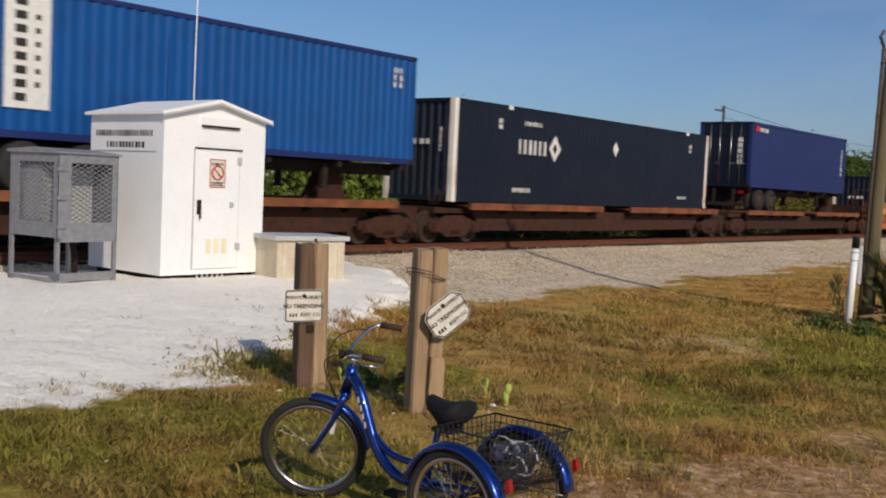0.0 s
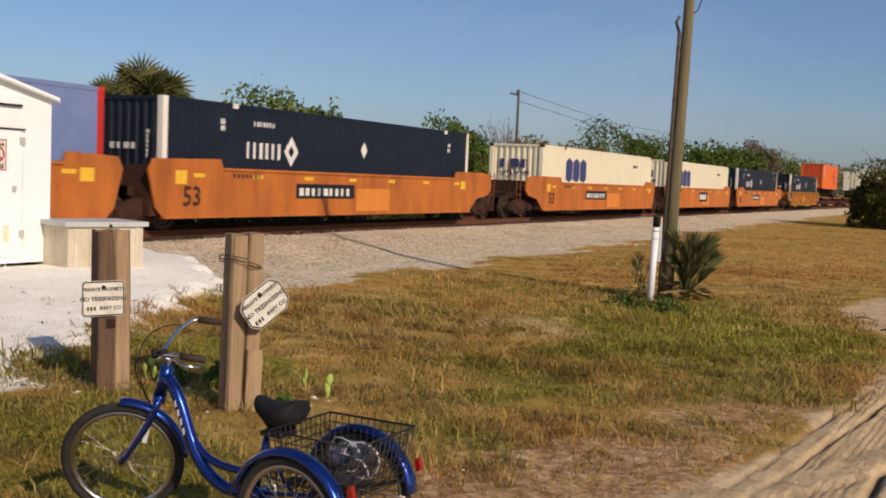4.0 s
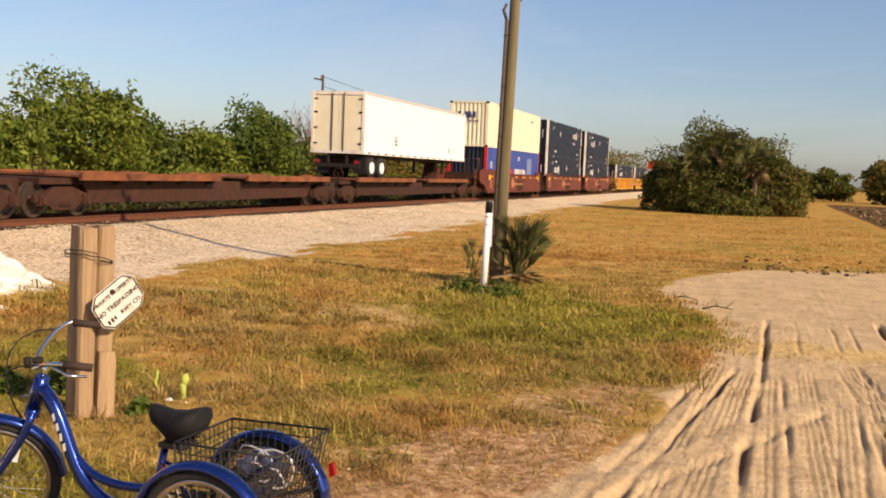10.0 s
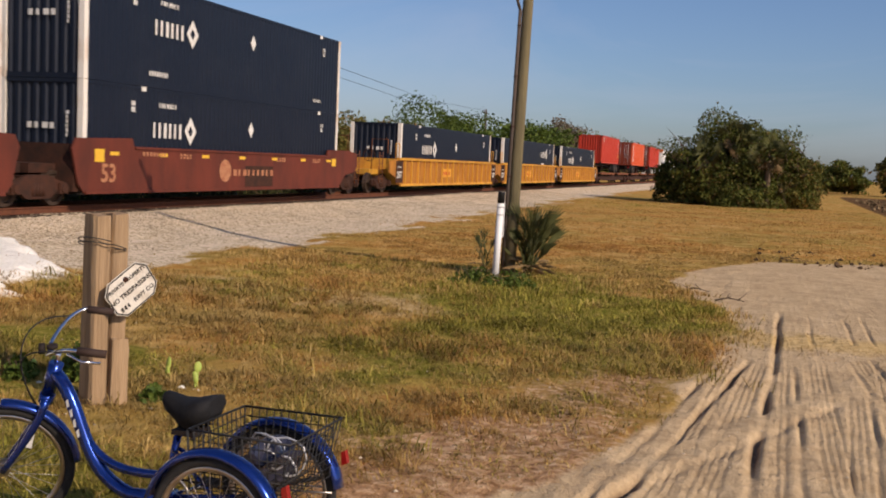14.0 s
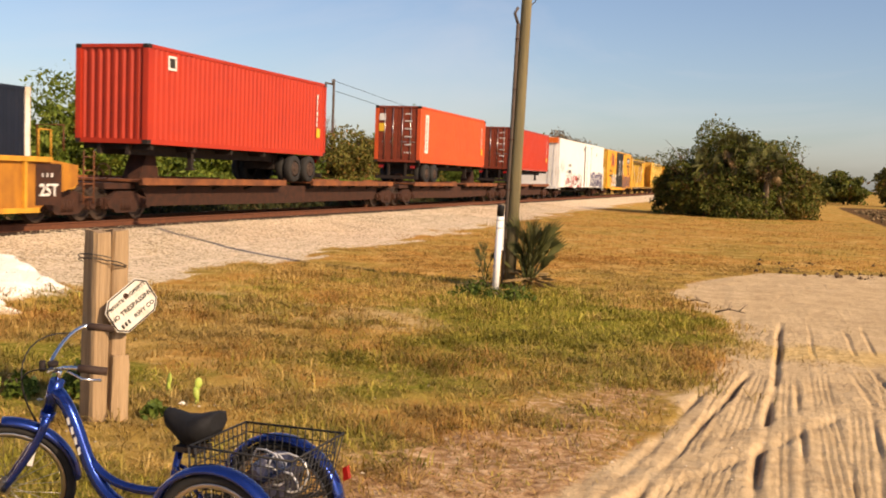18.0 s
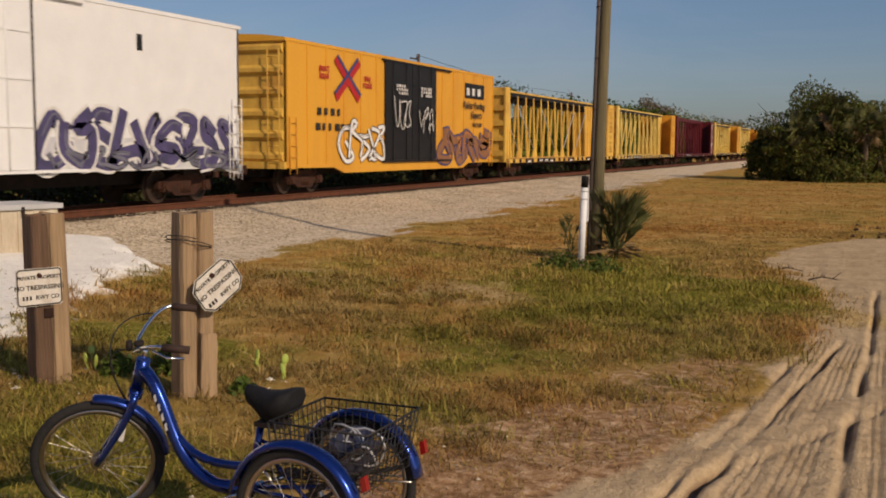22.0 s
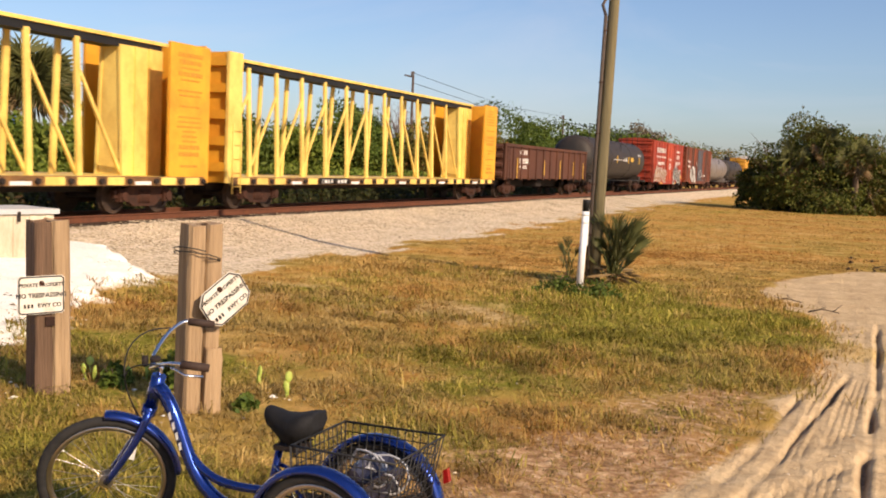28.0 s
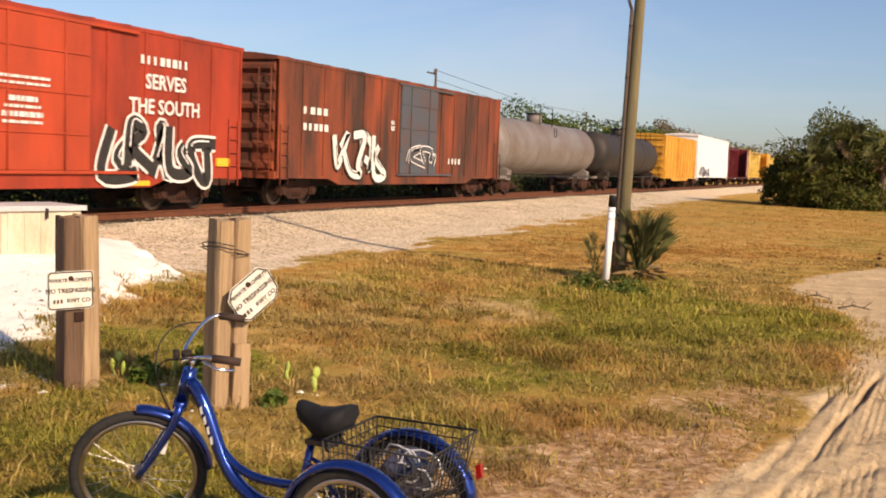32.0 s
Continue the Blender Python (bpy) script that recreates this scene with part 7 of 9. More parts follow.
# ---- box cars ----
def box_car(y, L, z0, z1, body, label, ribs=16, door=None, door_mat=None, doors=1, end_mat=None, roof_mat=None, W=3.05, rib_depth=0.035, sill=True, smooth=False, roof_edge=True):
    t = rolling("box_car", y, label, "box car", "box cars of the train")
    h, em, rm = W / 2, end_mat or body, roof_mat or body
    boxes("side_wall", t, body, [(h - 0.08, 0.1, z0, h, L - 0.1, z1 - 0.12)])
    boxes("side_wall", t, body, [(-h, 0.1, z0, -h + 0.08, L - 0.1, z1 - 0.12)])
    b = B()
    prism(b, [(-h - 0.02, z1 - 0.14), (-h - 0.02, z1 - 0.04), (-h * 0.5, z1 + 0.06), (0, z1 + 0.1), (h * 0.5, z1 + 0.06), (h + 0.02, z1 - 0.04), (h + 0.02, z1 - 0.14)], "y", 0.0, L)
    r = part("roof", b, rm, t)
    if roof_edge:
        for k in range(int(L / 1.2)):
            rb = B()
            prism(rb, [(-h - 0.022, z1 - 0.05), (-h * 0.5, z1 + 0.05), (0, z1 + 0.09), (h * 0.5, z1 + 0.05), (h + 0.022, z1 - 0.05), (h + 0.022, z1 - 0.025), (h * 0.5, z1 + 0.075), (0, z1 + 0.115), (-h * 0.5, z1 + 0.075), (-h - 0.022, z1 - 0.025)], "y", 0.6 + k * 1.2, 0.66 + k * 1.2)
            part("roof_rib", rb, rm, r)
    boxes("floor", t, M["dark"], [(-h + 0.08, 0.1, z0, h - 0.08, L - 0.1, z0 + 0.1)])
    for a, s in ((0.1, -1), (L - 0.1, 1)):
        e = boxes("end_wall", t, em, [(-h, min(a, a - s * 0.08), z0, h, max(a, a - s * 0.08), z1 - 0.1)])
        if not smooth:
            n = 6
            for k in range(n):
                z = z0 + 0.25 + k * (z1 - z0 - 0.6) / (n - 1)
                b = B()
                q = [(a, z - 0.16), (a + s * 0.10, z - 0.06), (a + s * 0.10, z + 0.06), (a, z + 0.16)]
                prism(b, q, "x", -h + 0.1, h - 0.1)
                part("end_rib", b, em, e)
        boxes("end_sill", t, em if not smooth else body, [(-h, min(a, a + s * 0.12), z0 - 0.12, h, max(a, a + s * 0.12), z0 + 0.1)])
    if not smooth:
        for k in range(ribs + 1):
            yy = 0.14 + k * (L - 0.28) / ribs
            if door and door[0] - 0.1 < yy < door[1] + 0.1:
                continue
            boxes("side_rib", t, body, [(h, yy - 0.035, z0, h + rib_depth, yy + 0.035, z1 - 0.14)])
    if sill:
        b = B()
        prism(b, [(0.1, z0 + 0.02), (L - 0.1, z0 + 0.02), (L - 0.1, z0 - 0.1), (L - 3.2, z0 - 0.12), (L - 3.9, z0 - 0.32), (3.9, z0 - 0.32), (3.2, z0 - 0.12), (0.1, z0 - 0.1)], "x", h - 0.06, h + 0.012)
        part("side_sill", b, body, t)
    if door:
        dm = door_mat or body
        w = (door[1] - door[0]) / doors
        for k in range(doors):
            a = door[0] + k * w
            d = boxes("door", t, dm, [(h + 0.002, a + 0.02, z0 + 0.08, h + 0.075, a + w - 0.02, z1 - 0.2)])
            for q in range(1, 4):
                z = z0 + q * (z1 - z0) / 4
                boxes("door_rib", d, dm, [(h + 0.075, a + 0.06, z - 0.03, h + 0.10, a + w - 0.06, z + 0.03)])
            b = B()
            for f in (0.25, 0.75):
                tube(b, [(h + 0.11, a + w * f, z0 + 0.05), (h + 0.11, a + w * f, z1 - 0.2)], 0.018, 6)
            part("door_rod", b, dm, d)
        boxes("door_track", t, dm, [(h, door[0] - 0.2, z1 - 0.22, h + 0.1, door[1] + 1.6, z1 - 0.15)])
        boxes("door_track", t, dm, [(h, door[0] - 0.2, z0 - 0.0, h + 0.1, door[1] + 1.6, z0 + 0.07)])
    boxes("under_frame", t, M["dark"], [(-0.4, 0.3, z0 - 0.4, 0.4, L - 0.3, z0 - 0.02), (-1.2, L * 0.4, z0 - 0.3, 1.2, L * 0.5, z0 - 0.05)])
    for a in (2.0, L - 2.0):
        bogie(t, a)
        boxes("bolster_plate", t, M["dark"], [(-1.2, a - 0.25, 0.78, 1.2, a + 0.25, z0)])
    coupler(t, 0.0, -1)
    coupler(t, L, 1)
    ladder(t, h + 0.05, 0.45, z0 - 0.3, z0 + 1.5, body, n=5)
    ladder(t, h + 0.05, L - 0.45, z0 - 0.3, z0 + 1.5, body, n=5)
    ladder(t, h - 0.35, -0.08, z0 - 0.1, z1 - 0.4, em, face="front", n=8)
    brake_wheel(t, -0.5, -0.12, z0 + 2.0)
    return t


def notice(parent, material, x, y, z0, z1, w, seed):
    """A centred block of small lettering that is not to be read: lines of uneven length, broken into words."""
    rnd = random.Random(seed)
    rows, z = [], z1
    while z > z0:
        h = rnd.choice((0.05, 0.05, 0.06, 0.11))
        if rnd.random() < 0.22:
            z -= 0.16
        half = w * rnd.uniform(0.22, 0.46)
        a = y - half
        while a < y + half - 0.03:
            c = min(a + rnd.uniform(0.05, 0.22), y + half)
            rows.append((x - 0.003, a, z - h, x + 0.005, c, z))
            a = c + 0.035
        z -= h + 0.075
    tagged(boxes("notice", parent, material, rows), kind="stuff")


def center_beam(y, L, body, label, panel_front=False, cap=None, end_mat=None, rods=False):
    z0, z1 = 0.92, 4.54
    t = rolling("center_beam_car", y, label, "centerbeam car", "centerbeam cars of the train")
    em = end_mat or body
    d = boxes("deck", t, body, [(-1.4, 0.1, z0 - 0.02, 1.4, L - 0.1, z0 + 0.06)])
    for s in (1, -1):
        boxes("side_sill", t, M["sill"] if body is not M["maroon_beam"] else body, [(min(s * 1.36, s * 1.44), 0.05, z0 - 0.16, max(s * 1.36, s * 1.44), L - 0.05, z0 + 0.07)])
    n = 13
    for k in range(22):
        yy = 0.4 + k * (L - 1.3) / 21
        boxes("sill_panel", d, body if k % 4 != 3 else M["mark_white"], [(1.441, yy, z0 - 0.14, 1.446, yy + 0.62, z0 + (0.05 if k % 4 != 3 else -0.05))])
        w = B()
        tube(w, [(1.38, yy + 0.78, z0 - 0.05), (1.52, yy + 0.78, z0 - 0.05)], 0.07, 7)
        part("winch", w, M["dark"], d)
    c = boxes("top_beam", t, body, [(-0.36, 0.3, z1 - 0.06, 0.36, L - 0.3, z1 + 0.03)])
    boxes("beam_web", c, cap or M["black"], [(-0.30, 0.5, z1 - 0.26, 0.30, L - 0.5, z1 - 0.061)])
    a0, a1 = 0.95, L - 0.95
    if panel_front:
        a0 += 1.3
    a1 -= 2.7 if rods else 1.2
    for k in range(n):
        yy = a0 + k * (a1 - a0) / (n - 1)
        b = B()
        for s in (1, -1):
            prism(b, [(s * 0.42 - 0.04, z0 + 0.06), (s * 0.42 + 0.04, z0 + 0.06), (s * 0.28 + 0.04, z1 - 0.2), (s * 0.28 - 0.04, z1 - 0.2)], "y", yy - 0.085, yy + 0.085)
        part("post", b, body, t)
        if rods:
            # dark gusset block, with the top beam's shadow put into its colour
            boxes("shaded_post_head", t, M["dark"], [(-0.31, yy - 0.095, z1 - 0.62, 0.31, yy + 0.095, z1 - 0.27)])
            if k in (0, 2, 5, 8, 10) and k + 2 < n:
                y2 = a0 + (k + 2) * (a1 - a0) / (n - 1)
                p, q = (yy, y2) if k > 6 else (y2, yy)
                b = B()
                tube(b, [(0.42, p, z0 + 0.35), (0.36, q, z1 - 0.75)], 0.028, 6)
                part("tie_rod", b, M["shedgrey"], t)
                b = B()
                prism(b, [(p - 0.42, z0 + 0.07), (p + 0.42, z0 + 0.07), (p + 0.12, z0 + 0.62), (p - 0.12, z0 + 0.62)], "x", 0.38, 0.47)
                part("gusset", b, body, t)
        elif k < n - 1 and k not in (n // 2,):
            y2 = a0 + (k + 1) * (a1 - a0) / (n - 1)
            up = k < n // 2
            p, q = (yy, y2) if up else (y2, yy)
            b = B()
            w = 0.05
            prism(b, [(p - w, z0 + 0.08), (p + w, z0 + 0.08), (q + w, z1 - 0.9), (q - w, z1 - 0.9)], "x", 0.30, 0.36)
            part("brace", b, body, t)
    sheets = [(L - 3.5 if rods else L - 2.2, L - 0.5)] + ([(0.5, 2.0)] if panel_front else [])
    for p, q in sheets:
        boxes("sheet", t, body, [(-0.33, p, z0 + 0.06, 0.33, q, z1 - 0.2)])
        for f in ((0.2, 0.4, 0.6, 0.8) if rods else (0.33, 0.66)):
            boxes("sheet_rib", t, body, [(0.33, p + f * (q - p) - 0.04, z0 + 0.06, 0.38, p + f * (q - p) + 0.04, z1 - 0.2)])
    for a, s in ((0.0, -1), (L, 1)):
        e = boxes("bulkhead", t, em, [(-1.4, min(a, a - s * 0.08), z0 - 0.1, 1.4, max(a, a - s * 0.08), z1)])
        for q in range(5):
            z = z0 + 0.35 + q * 0.75
            boxes("bulkhead_rib", e, em, [(-1.36, min(a, a + s * 0.12), z - 0.13, 1.36, max(a, a + s * 0.12), z + 0.13)])
        for sx in (1, -1):
            g = boxes("bulkhead_side", e, em if a else body, [(min(sx * 1.34, sx * 1.43), min(a + s * 0.14, a - s * (0.55 if a == 0 else 1.6)), z0 - 0.1, max(sx * 1.34, sx * 1.43), max(a + s * 0.14, a - s * (0.55 if a == 0 else 1.6)), z1 - (0.0 if a == 0 else 0.05))])
        if a:
            notice(t, M["beam_mark"] if body is not M["maroon_beam"] else M["mark_white"], 1.434, a - 0.75, 1.35, 4.25, 1.2, int(a * 10))
    for a in (2.1, L - 2.1):
        bogie(t, a)
        boxes("bolster_plate", t, M["dark"], [(-1.2, a - 0.25, 0.78, 1.2, a + 0.25, z0 - 0.02)])
    boxes("under_frame", t, M["dark"], [(-0.4, 0.3, z0 - 0.35, 0.4, L - 0.3, z0 - 0.021)])
    coupler(t, 0.0, -1)
    coupler(t, L, 1)
    ladder(t, 1.46, 0.3, z0 - 0.4, z0 + 1.6, body, n=5)
    p = boxes("number_panel", t, M["black"], [(1.449, 5.2, z0 - 0.14, 1.455, 7.4, z0 + 0.06)])
    bars(p, M["mark_white"], 1.457, 6.3, z0 - 0.03, 1.9, 0.15, 8, "reporting_mark")
    return t


def gondola(y, L):
    z0, z1, h = 0.95, 2.78, 1.48
    t = rolling("gondola_car", y, "rust-brown open gondola car with ribbed sides and yellow strips", "gondola car")
    for s in (1, -1):
        w = boxes("side_wall", t, M["gondola"], [(min(s * h, s * (h - 0.06)), 0, z0, max(s * h, s * (h - 0.06)), L, z1)])
        boxes("top_rail", w, M["gondola"], [(min(s * (h - 0.1), s * (h + 0.09)), 0, z1 - 0.12, max(s * (h - 0.1), s * (h + 0.09)), L, z1 + 0.03)])
        n = 13
        for k in range(n):
            yy = 0.1 + k * (L - 0.2) / (n - 1)
            boxes("side_rib", w, M["gondola"], [(min(s * h, s * (h + 0.07)), yy - 0.07, z0, max(s * h, s * (h + 0.07)), yy + 0.07, z1 - 0.12)])
    for k, f in enumerate((0.12, 0.42, 0.62, 0.80, 0.95)):
        boxes("reflector", t, M["mark_yellow"], [(h + 0.071, L * f, z0 + 0.1 + 0.15 * (k % 2), h + 0.077, L * f + 0.09, z0 + 1.15)])
    boxes("floor", t, M["dark"], [(-h, 0, z0, h, L, z0 + 0.08)])
    for a, s in ((0.0, -1), (L, 1)):
        e = boxes("end_wall", t, M["gondola"], [(-h, min(a, a - s * 0.06), z0, h, max(a, a - s * 0.06), z1)])
        for q in range(4):
            b = B()
            z = z0 + 0.3 + q * 0.45
            prism(b, [(a, z - 0.15), (a + s * 0.12, z - 0.06), (a + s * 0.12, z + 0.06), (a, z + 0.15)], "x", -h + 0.05, h - 0.05)
            part("end_rib", b, M["gondola"], e)
    bars(t, M["mark_white"], h + 0.003, 3.3, 2.45, 1.3, 0.3, 4, "reporting_mark")
    bars(t, M["mark_white"], h + 0.003, 3.4, 2.0, 1.6, 0.34, 6, "reporting_mark")
    bars(t, M["mark_white"], h + 0.003, 3.3, 1.65, 1.3, 0.2, 5, "lettering", rows=2)
    boxes("under_frame", t, M["dark"], [(-0.4, 0.2, 0.55, 0.4, L - 0.2, z0), (0.5, L * 0.4, 0.6, 1.2, L * 0.46, z0)])
    for a in (1.9, L - 1.9):
        bogie(t, a)
        boxes("bolster_plate", t, M["dark"], [(-1.2, a - 0.25, 0.78, 1.2, a + 0.25, z0)])
    coupler(t, 0.0, -1)
    coupler(t, L, 1)
    ladder(t, h + 0.1, 0.5, z0 - 0.3, z1 - 0.1, M["gondola"], n=6)
    brake_wheel(t, 0.6, -0.2, 2.3)
    return t


def tank_car(y, L, r, body, label, top_rail=True, zc=None):
    t = rolling("tank_car", y, label, "tank car", "tank cars of the train")
    zc = zc or 1.05 + r
    n = 36
    b = B()
    prof = [(0.42, 0.0), (0.45, 0.35 * r), (0.55, 0.66 * r), (0.72, 0.87 * r), (0.95, 0.97 * r), (1.25, r)]
    prof = prof + [(L - u, q) for u, q in prof[::-1]]
    rings = []
    for u, q in prof:
        q = max(q, 0.01)
        rings.append([b.verts.new((q * math.cos(a), u, zc + q * math.sin(a))) for a in (2 * math.pi * k / n for k in range(n))])
    for p, q in zip(rings, rings[1:]):
        for k in range(n):
            b.faces.new((p[k], p[(k + 1) % n], q[(k + 1) % n], q[k])).smooth = True
    tank = part("tank", b, body, t)
    for u in (1.28, L * 0.33, L * 0.67, L - 1.28):
        b = B()
        tube(b, [((r + 0.004) * math.cos(a), u, zc + (r + 0.004) * math.sin(a)) for a in np.linspace(0, 2 * math.pi, 37)], 0.02, 5, cap=False)
        part("weld_band", b, body, tank)
    b = B()
    tube(b, [(0, L / 2, zc + r - 0.1), (0, L / 2, zc + r + 0.42)], 0.42, 18)
    dome = part("manway", b, body, t)
    b = B()
    tube(b, [(0, L / 2, zc + r + 0.42), (0, L / 2, zc + r + 0.5)], 0.47, 18)
    part("lid", b, M["black"], dome)
    if top_rail:
        top = zc + r + 0.85
        for s in (1, -1):
            x = s * 0.75
            zb = zc + math.sqrt(r * r - 0.75 ** 2)
            b = B()
            tube(b, [(x, 2.2, top), (x, L - 1.0, top)], 0.024, 6)
            rail = part("handrail", b, M["black"], t)
            for k in range(9):
                yy = 2.2 + k * (L - 3.2) / 8
                b = B()
                tube(b, [(x, yy, zb - 0.05), (x, yy, top)], 0.022, 5)
                part("handrail_post", b, M["black"], rail)
    else:
        for s in (1, -1):
            b = B()
            tube(b, [(s * 0.7, L / 2 - 1.1, zc + r - 0.3), (s * 0.7, L / 2 - 1.1, zc + r + 0.8), (s * 0.7, L / 2 + 1.1, zc + r + 0.8), (s * 0.7, L / 2 + 1.1, zc + r - 0.3)], 0.024, 6)
            part("handrail", b, M["black"], t)
    for a in (1.8, L - 1.8):
        bogie(t, a)
        b = B()
        prism(b, [(-1.2, 0.78), (1.2, 0.78), (1.25, 1.25), (0.8, zc - r * 0.72), (-0.8, zc - r * 0.72), (-1.25, 1.25)], "y", a - 0.3, a + 0.3)
        part("saddle", b, body, t)
    for a, s in ((0.1, -1), (L - 0.1, 1)):
        boxes("end_platform", t, body, [(-1.4, min(a, a - s * 0.9), 0.86, 1.4, max(a, a - s * 0.9), 1.0)])
        b = B()
        tube(b, [(-1.35, a, 0.95), (-1.35, a, 1.95), (1.35, a, 1.95), (1.35, a, 0.95)], 0.024, 6)
        part("end_rail", b, M["black"], t)
    for s in (1, -1):
        b = B()
        tube(b, [(s * 1.3, 0.9, 0.98), (s * 1.3, L - 0.9, 0.98)], 0.025, 6)
        part("side_bar", b, M["black"], t)
    coupler(t, 0.0, -1)
    coupler(t, L, 1)
    ladder(t, r * 0.9, L / 2, zc - r * 0.3, zc + r * 0.8, M["black"], n=5)
    return t


def build_train():
    # trailers on flat cars at the head
    spine_car(4.6, 21.4, 14.0)
    chassis(8.5, 12.19, 2.17, True)
    t = container(8.5, 12.19, 2.17, 2.84, 2.44, M["royal"], M["royal"], "bright blue corrugated container with a tall white name panel", rail=M["midblue"])
    p = boxes("name_panel", t, M["mark_white"], [(1.222, 0.85, 0.55, 1.23, 1.75, 2.75)])
    b = B()
    for k in range(8):
        box(b, 1.229, 1.05, 0.68 + k * 0.25, 1.234, 1.28, 0.83 + k * 0.25)
        if k < 6:
            box(b, 1.229, 1.45, 0.95 + k * 0.25, 1.234, 1.55, 1.05 + k * 0.25)
    part("lettering", b, M["mark_black"], p)
    bars(t, M["mark_white"], 1.226, 11.5, 2.25, 0.35, 0.55, 3, "reporting_mark", rows=3)
    spine_car(21.5, 40.9, None)
    navy53(22.3, 1.22)
    spine_car(41.0, 58.8, 14.8)
    chassis(42.9, 12.19, 2.2, True)
    t = container(42.9, 12.19, 2.2, 2.84, 2.44, M["midblue"], M["midblue"], "dark blue container with door rods and a red mark", front="doors", front_mat=M["navy"], pitch=0.3)
    boxes("brand_mark", t, M["red"], [(1.222, 0.35, 2.45, 1.228, 0.75, 2.68)])
    bars(t, M["mark_white"], 1.226, 1.35, 2.56, 1.0, 0.22, 5, "brand_mark")
    bars(t, M["mark_white"], 1.226, 11.6, 1.6, 0.2, 1.4, 1, "reporting_mark", rows=6)
    bars(t, M["mark_white"], 0.75, -0.002, 1.6, 0.3, 1.2, 2, "reporting_mark", rows=5, face="front")
    # orange three-unit well car
    OR = "orange well car with smooth sides and yellow reflectors"
    for k, (y, e) in enumerate(((61.0, (1, 0)), (81.2, (0, 0)), (99.2, (0, 1)))):
        well_car(y - 0.2, 16.5, M["orange_car"], "smooth", e, OR, number=(k != 1), panel=(k == 1))
    navy53(61.0, 0.4)
    navy53(99.2, 0.4)
    t = container(81.2, 16.15, 0.4, 2.9, 2.6, M["periwinkle"], M["red"], "faded blue container with red corner posts", front_mat=M["stackblue"], pitch=0.61, depth=0.006)
    stack_marks(t)
    for k, (y, e) in enumerate(((122.6, (1, 0)), (141.95, (0, 0)), (161.3, (0, 1)))):
        well_car(y - 0.2, 16.5, M["orange_car"], "smooth", e, OR, number=(k != 1), panel=(k == 1))
    cream53(122.6, 0.35)
    cream53(141.95, 0.35)
    navy53(161.3, 0.4)
    well_car(184.5, 16.5, M["yellow_web"], "ribbed", (1, 1), "orange well car with ribbed sides")
    navy53(184.7, 0.45)
    # orange box and white trailer on flat cars
    spine_car(203.4, 222.4, 4.2)
    spine_car(222.5, 241.6, None)
    spine_car(241.7, 262.3, 16.0)
    chassis(205.6, 12.19, 2.17, False)
    t = container(205.6, 12.19, 2.17, 2.84, 2.44, M["orange_box"], M["orange_box"], "bright orange container with white vertical mark on a trailer chassis", front_mat=M["orangered_box"], pitch=0.3, depth=0.02)
    bars(t, M["mark_white"], 1.226, 1.25, 1.95, 0.5, 1.6, 1, "brand_mark", rows=6)
    boxes("faded_patch", t, M["orangered_box"], [(1.224, 8.2, 0.6, 1.229, 10.2, 2.1)])
    bars(t, M["mark_white"], 1.226, 11.6, 1.6, 0.2, 1.1, 1, "reporting_mark", rows=6)
    boxes("label_plate", t, M["mark_yellow"], [(0.62, 0.02, 0.25, 0.86, 0.03, 0.5)])
    white_trailer(244.1)
    # maroon three-unit well car, double stacked
    MR = "dull maroon well car with smooth sides and stencilled marks"
    for k, (y, e) in enumerate(((265.5, (1, 0)), (285.0, (0, 0)), (304.1, (0, 1)))):
        well_car(y - 0.2, 16.5, M["maroon_car"], "smooth", e, MR)
    t = container(265.5, 16.15, 0.4, 2.9, 2.6, M["stackblue"], M["red"], "bright blue container with red corner posts and white lettering", front_mat=M["navy"], pitch=0.61, depth=0.006)
    stack_marks(t)
    words(t, "53", 0.55, M["mark_white"], 1.306, 1.25, 1.75, name="size_number")
    bars(t, M["mark_white"], 1.306, 1.25, 1.05, 0.6, 0.35, 3, "lettering", rows=3)
    cream53(265.5, 3.31)
    navy53(285.0, 0.4)
    navy53(285.0, 3.31, True)
    navy53(304.1, 0.4)
    navy53(304.1, 3.31)
    # yellow ribbed three-unit well car
    for y, e in ((327.7, (1, 0)), (347.1, (0, 0)), (366.4, (0, 1))):
        well_car(y - 0.2, 16.5, M["yellow_car"], "ribbed", e, "yellow well car with ribbed sides and black end panels")
    navy53(327.7, 0.42)
    navy53(347.1, 0.42, True)
    navy53(366.4, 0.42)
    # three red boxes on chassis
    spine_car(385.4, 408.4, 3.6)
    spine_car(408.5, 427.4, 15.4)
    spine_car(427.5, 443.4, None)
    for y, wf, m, f, lab in ((387.5, False, "red_box", "corrugated", "red corrugated container with a small square emblem"), (411.15, True, "orangered_box", "doors", "faded red container with a white name strip and door rods"),
                             (430.0, True, "red_box", "doors", "red container with oxide-red doors and lock rods")):
        chassis(y, 12.19, 2.17, wf)
        t = container(y, 12.19, 2.17, 2.84, 2.44, M[m], M[m], lab, front=f, front_mat=M["oxide"] if f == "doors" else M["red_box"])
        if f == "corrugated":
            boxes("emblem", t, M["mark_white"], [(1.222, 1.0, 2.2, 1.228, 1.45, 2.62)])
            boxes("emblem_bar", t, M["mark_black"], [(1.228, 1.08, 2.27, 1.232, 1.37, 2.55)])
        elif y < 420:
            p = boxes("name_panel", t, M["mark_white"], [(1.222, 0.8, 0.5, 1.228, 1.3, 2.45)])
            bars(p, M["mark_red"], 1.23, 1.05, 1.5, 0.2, 1.7, 1, "brand_mark", rows=8)
        bars(t, M["mark_white"], 1.226, 11.4, 1.75, 0.14, 1.3, 1, "reporting_mark", rows=6)
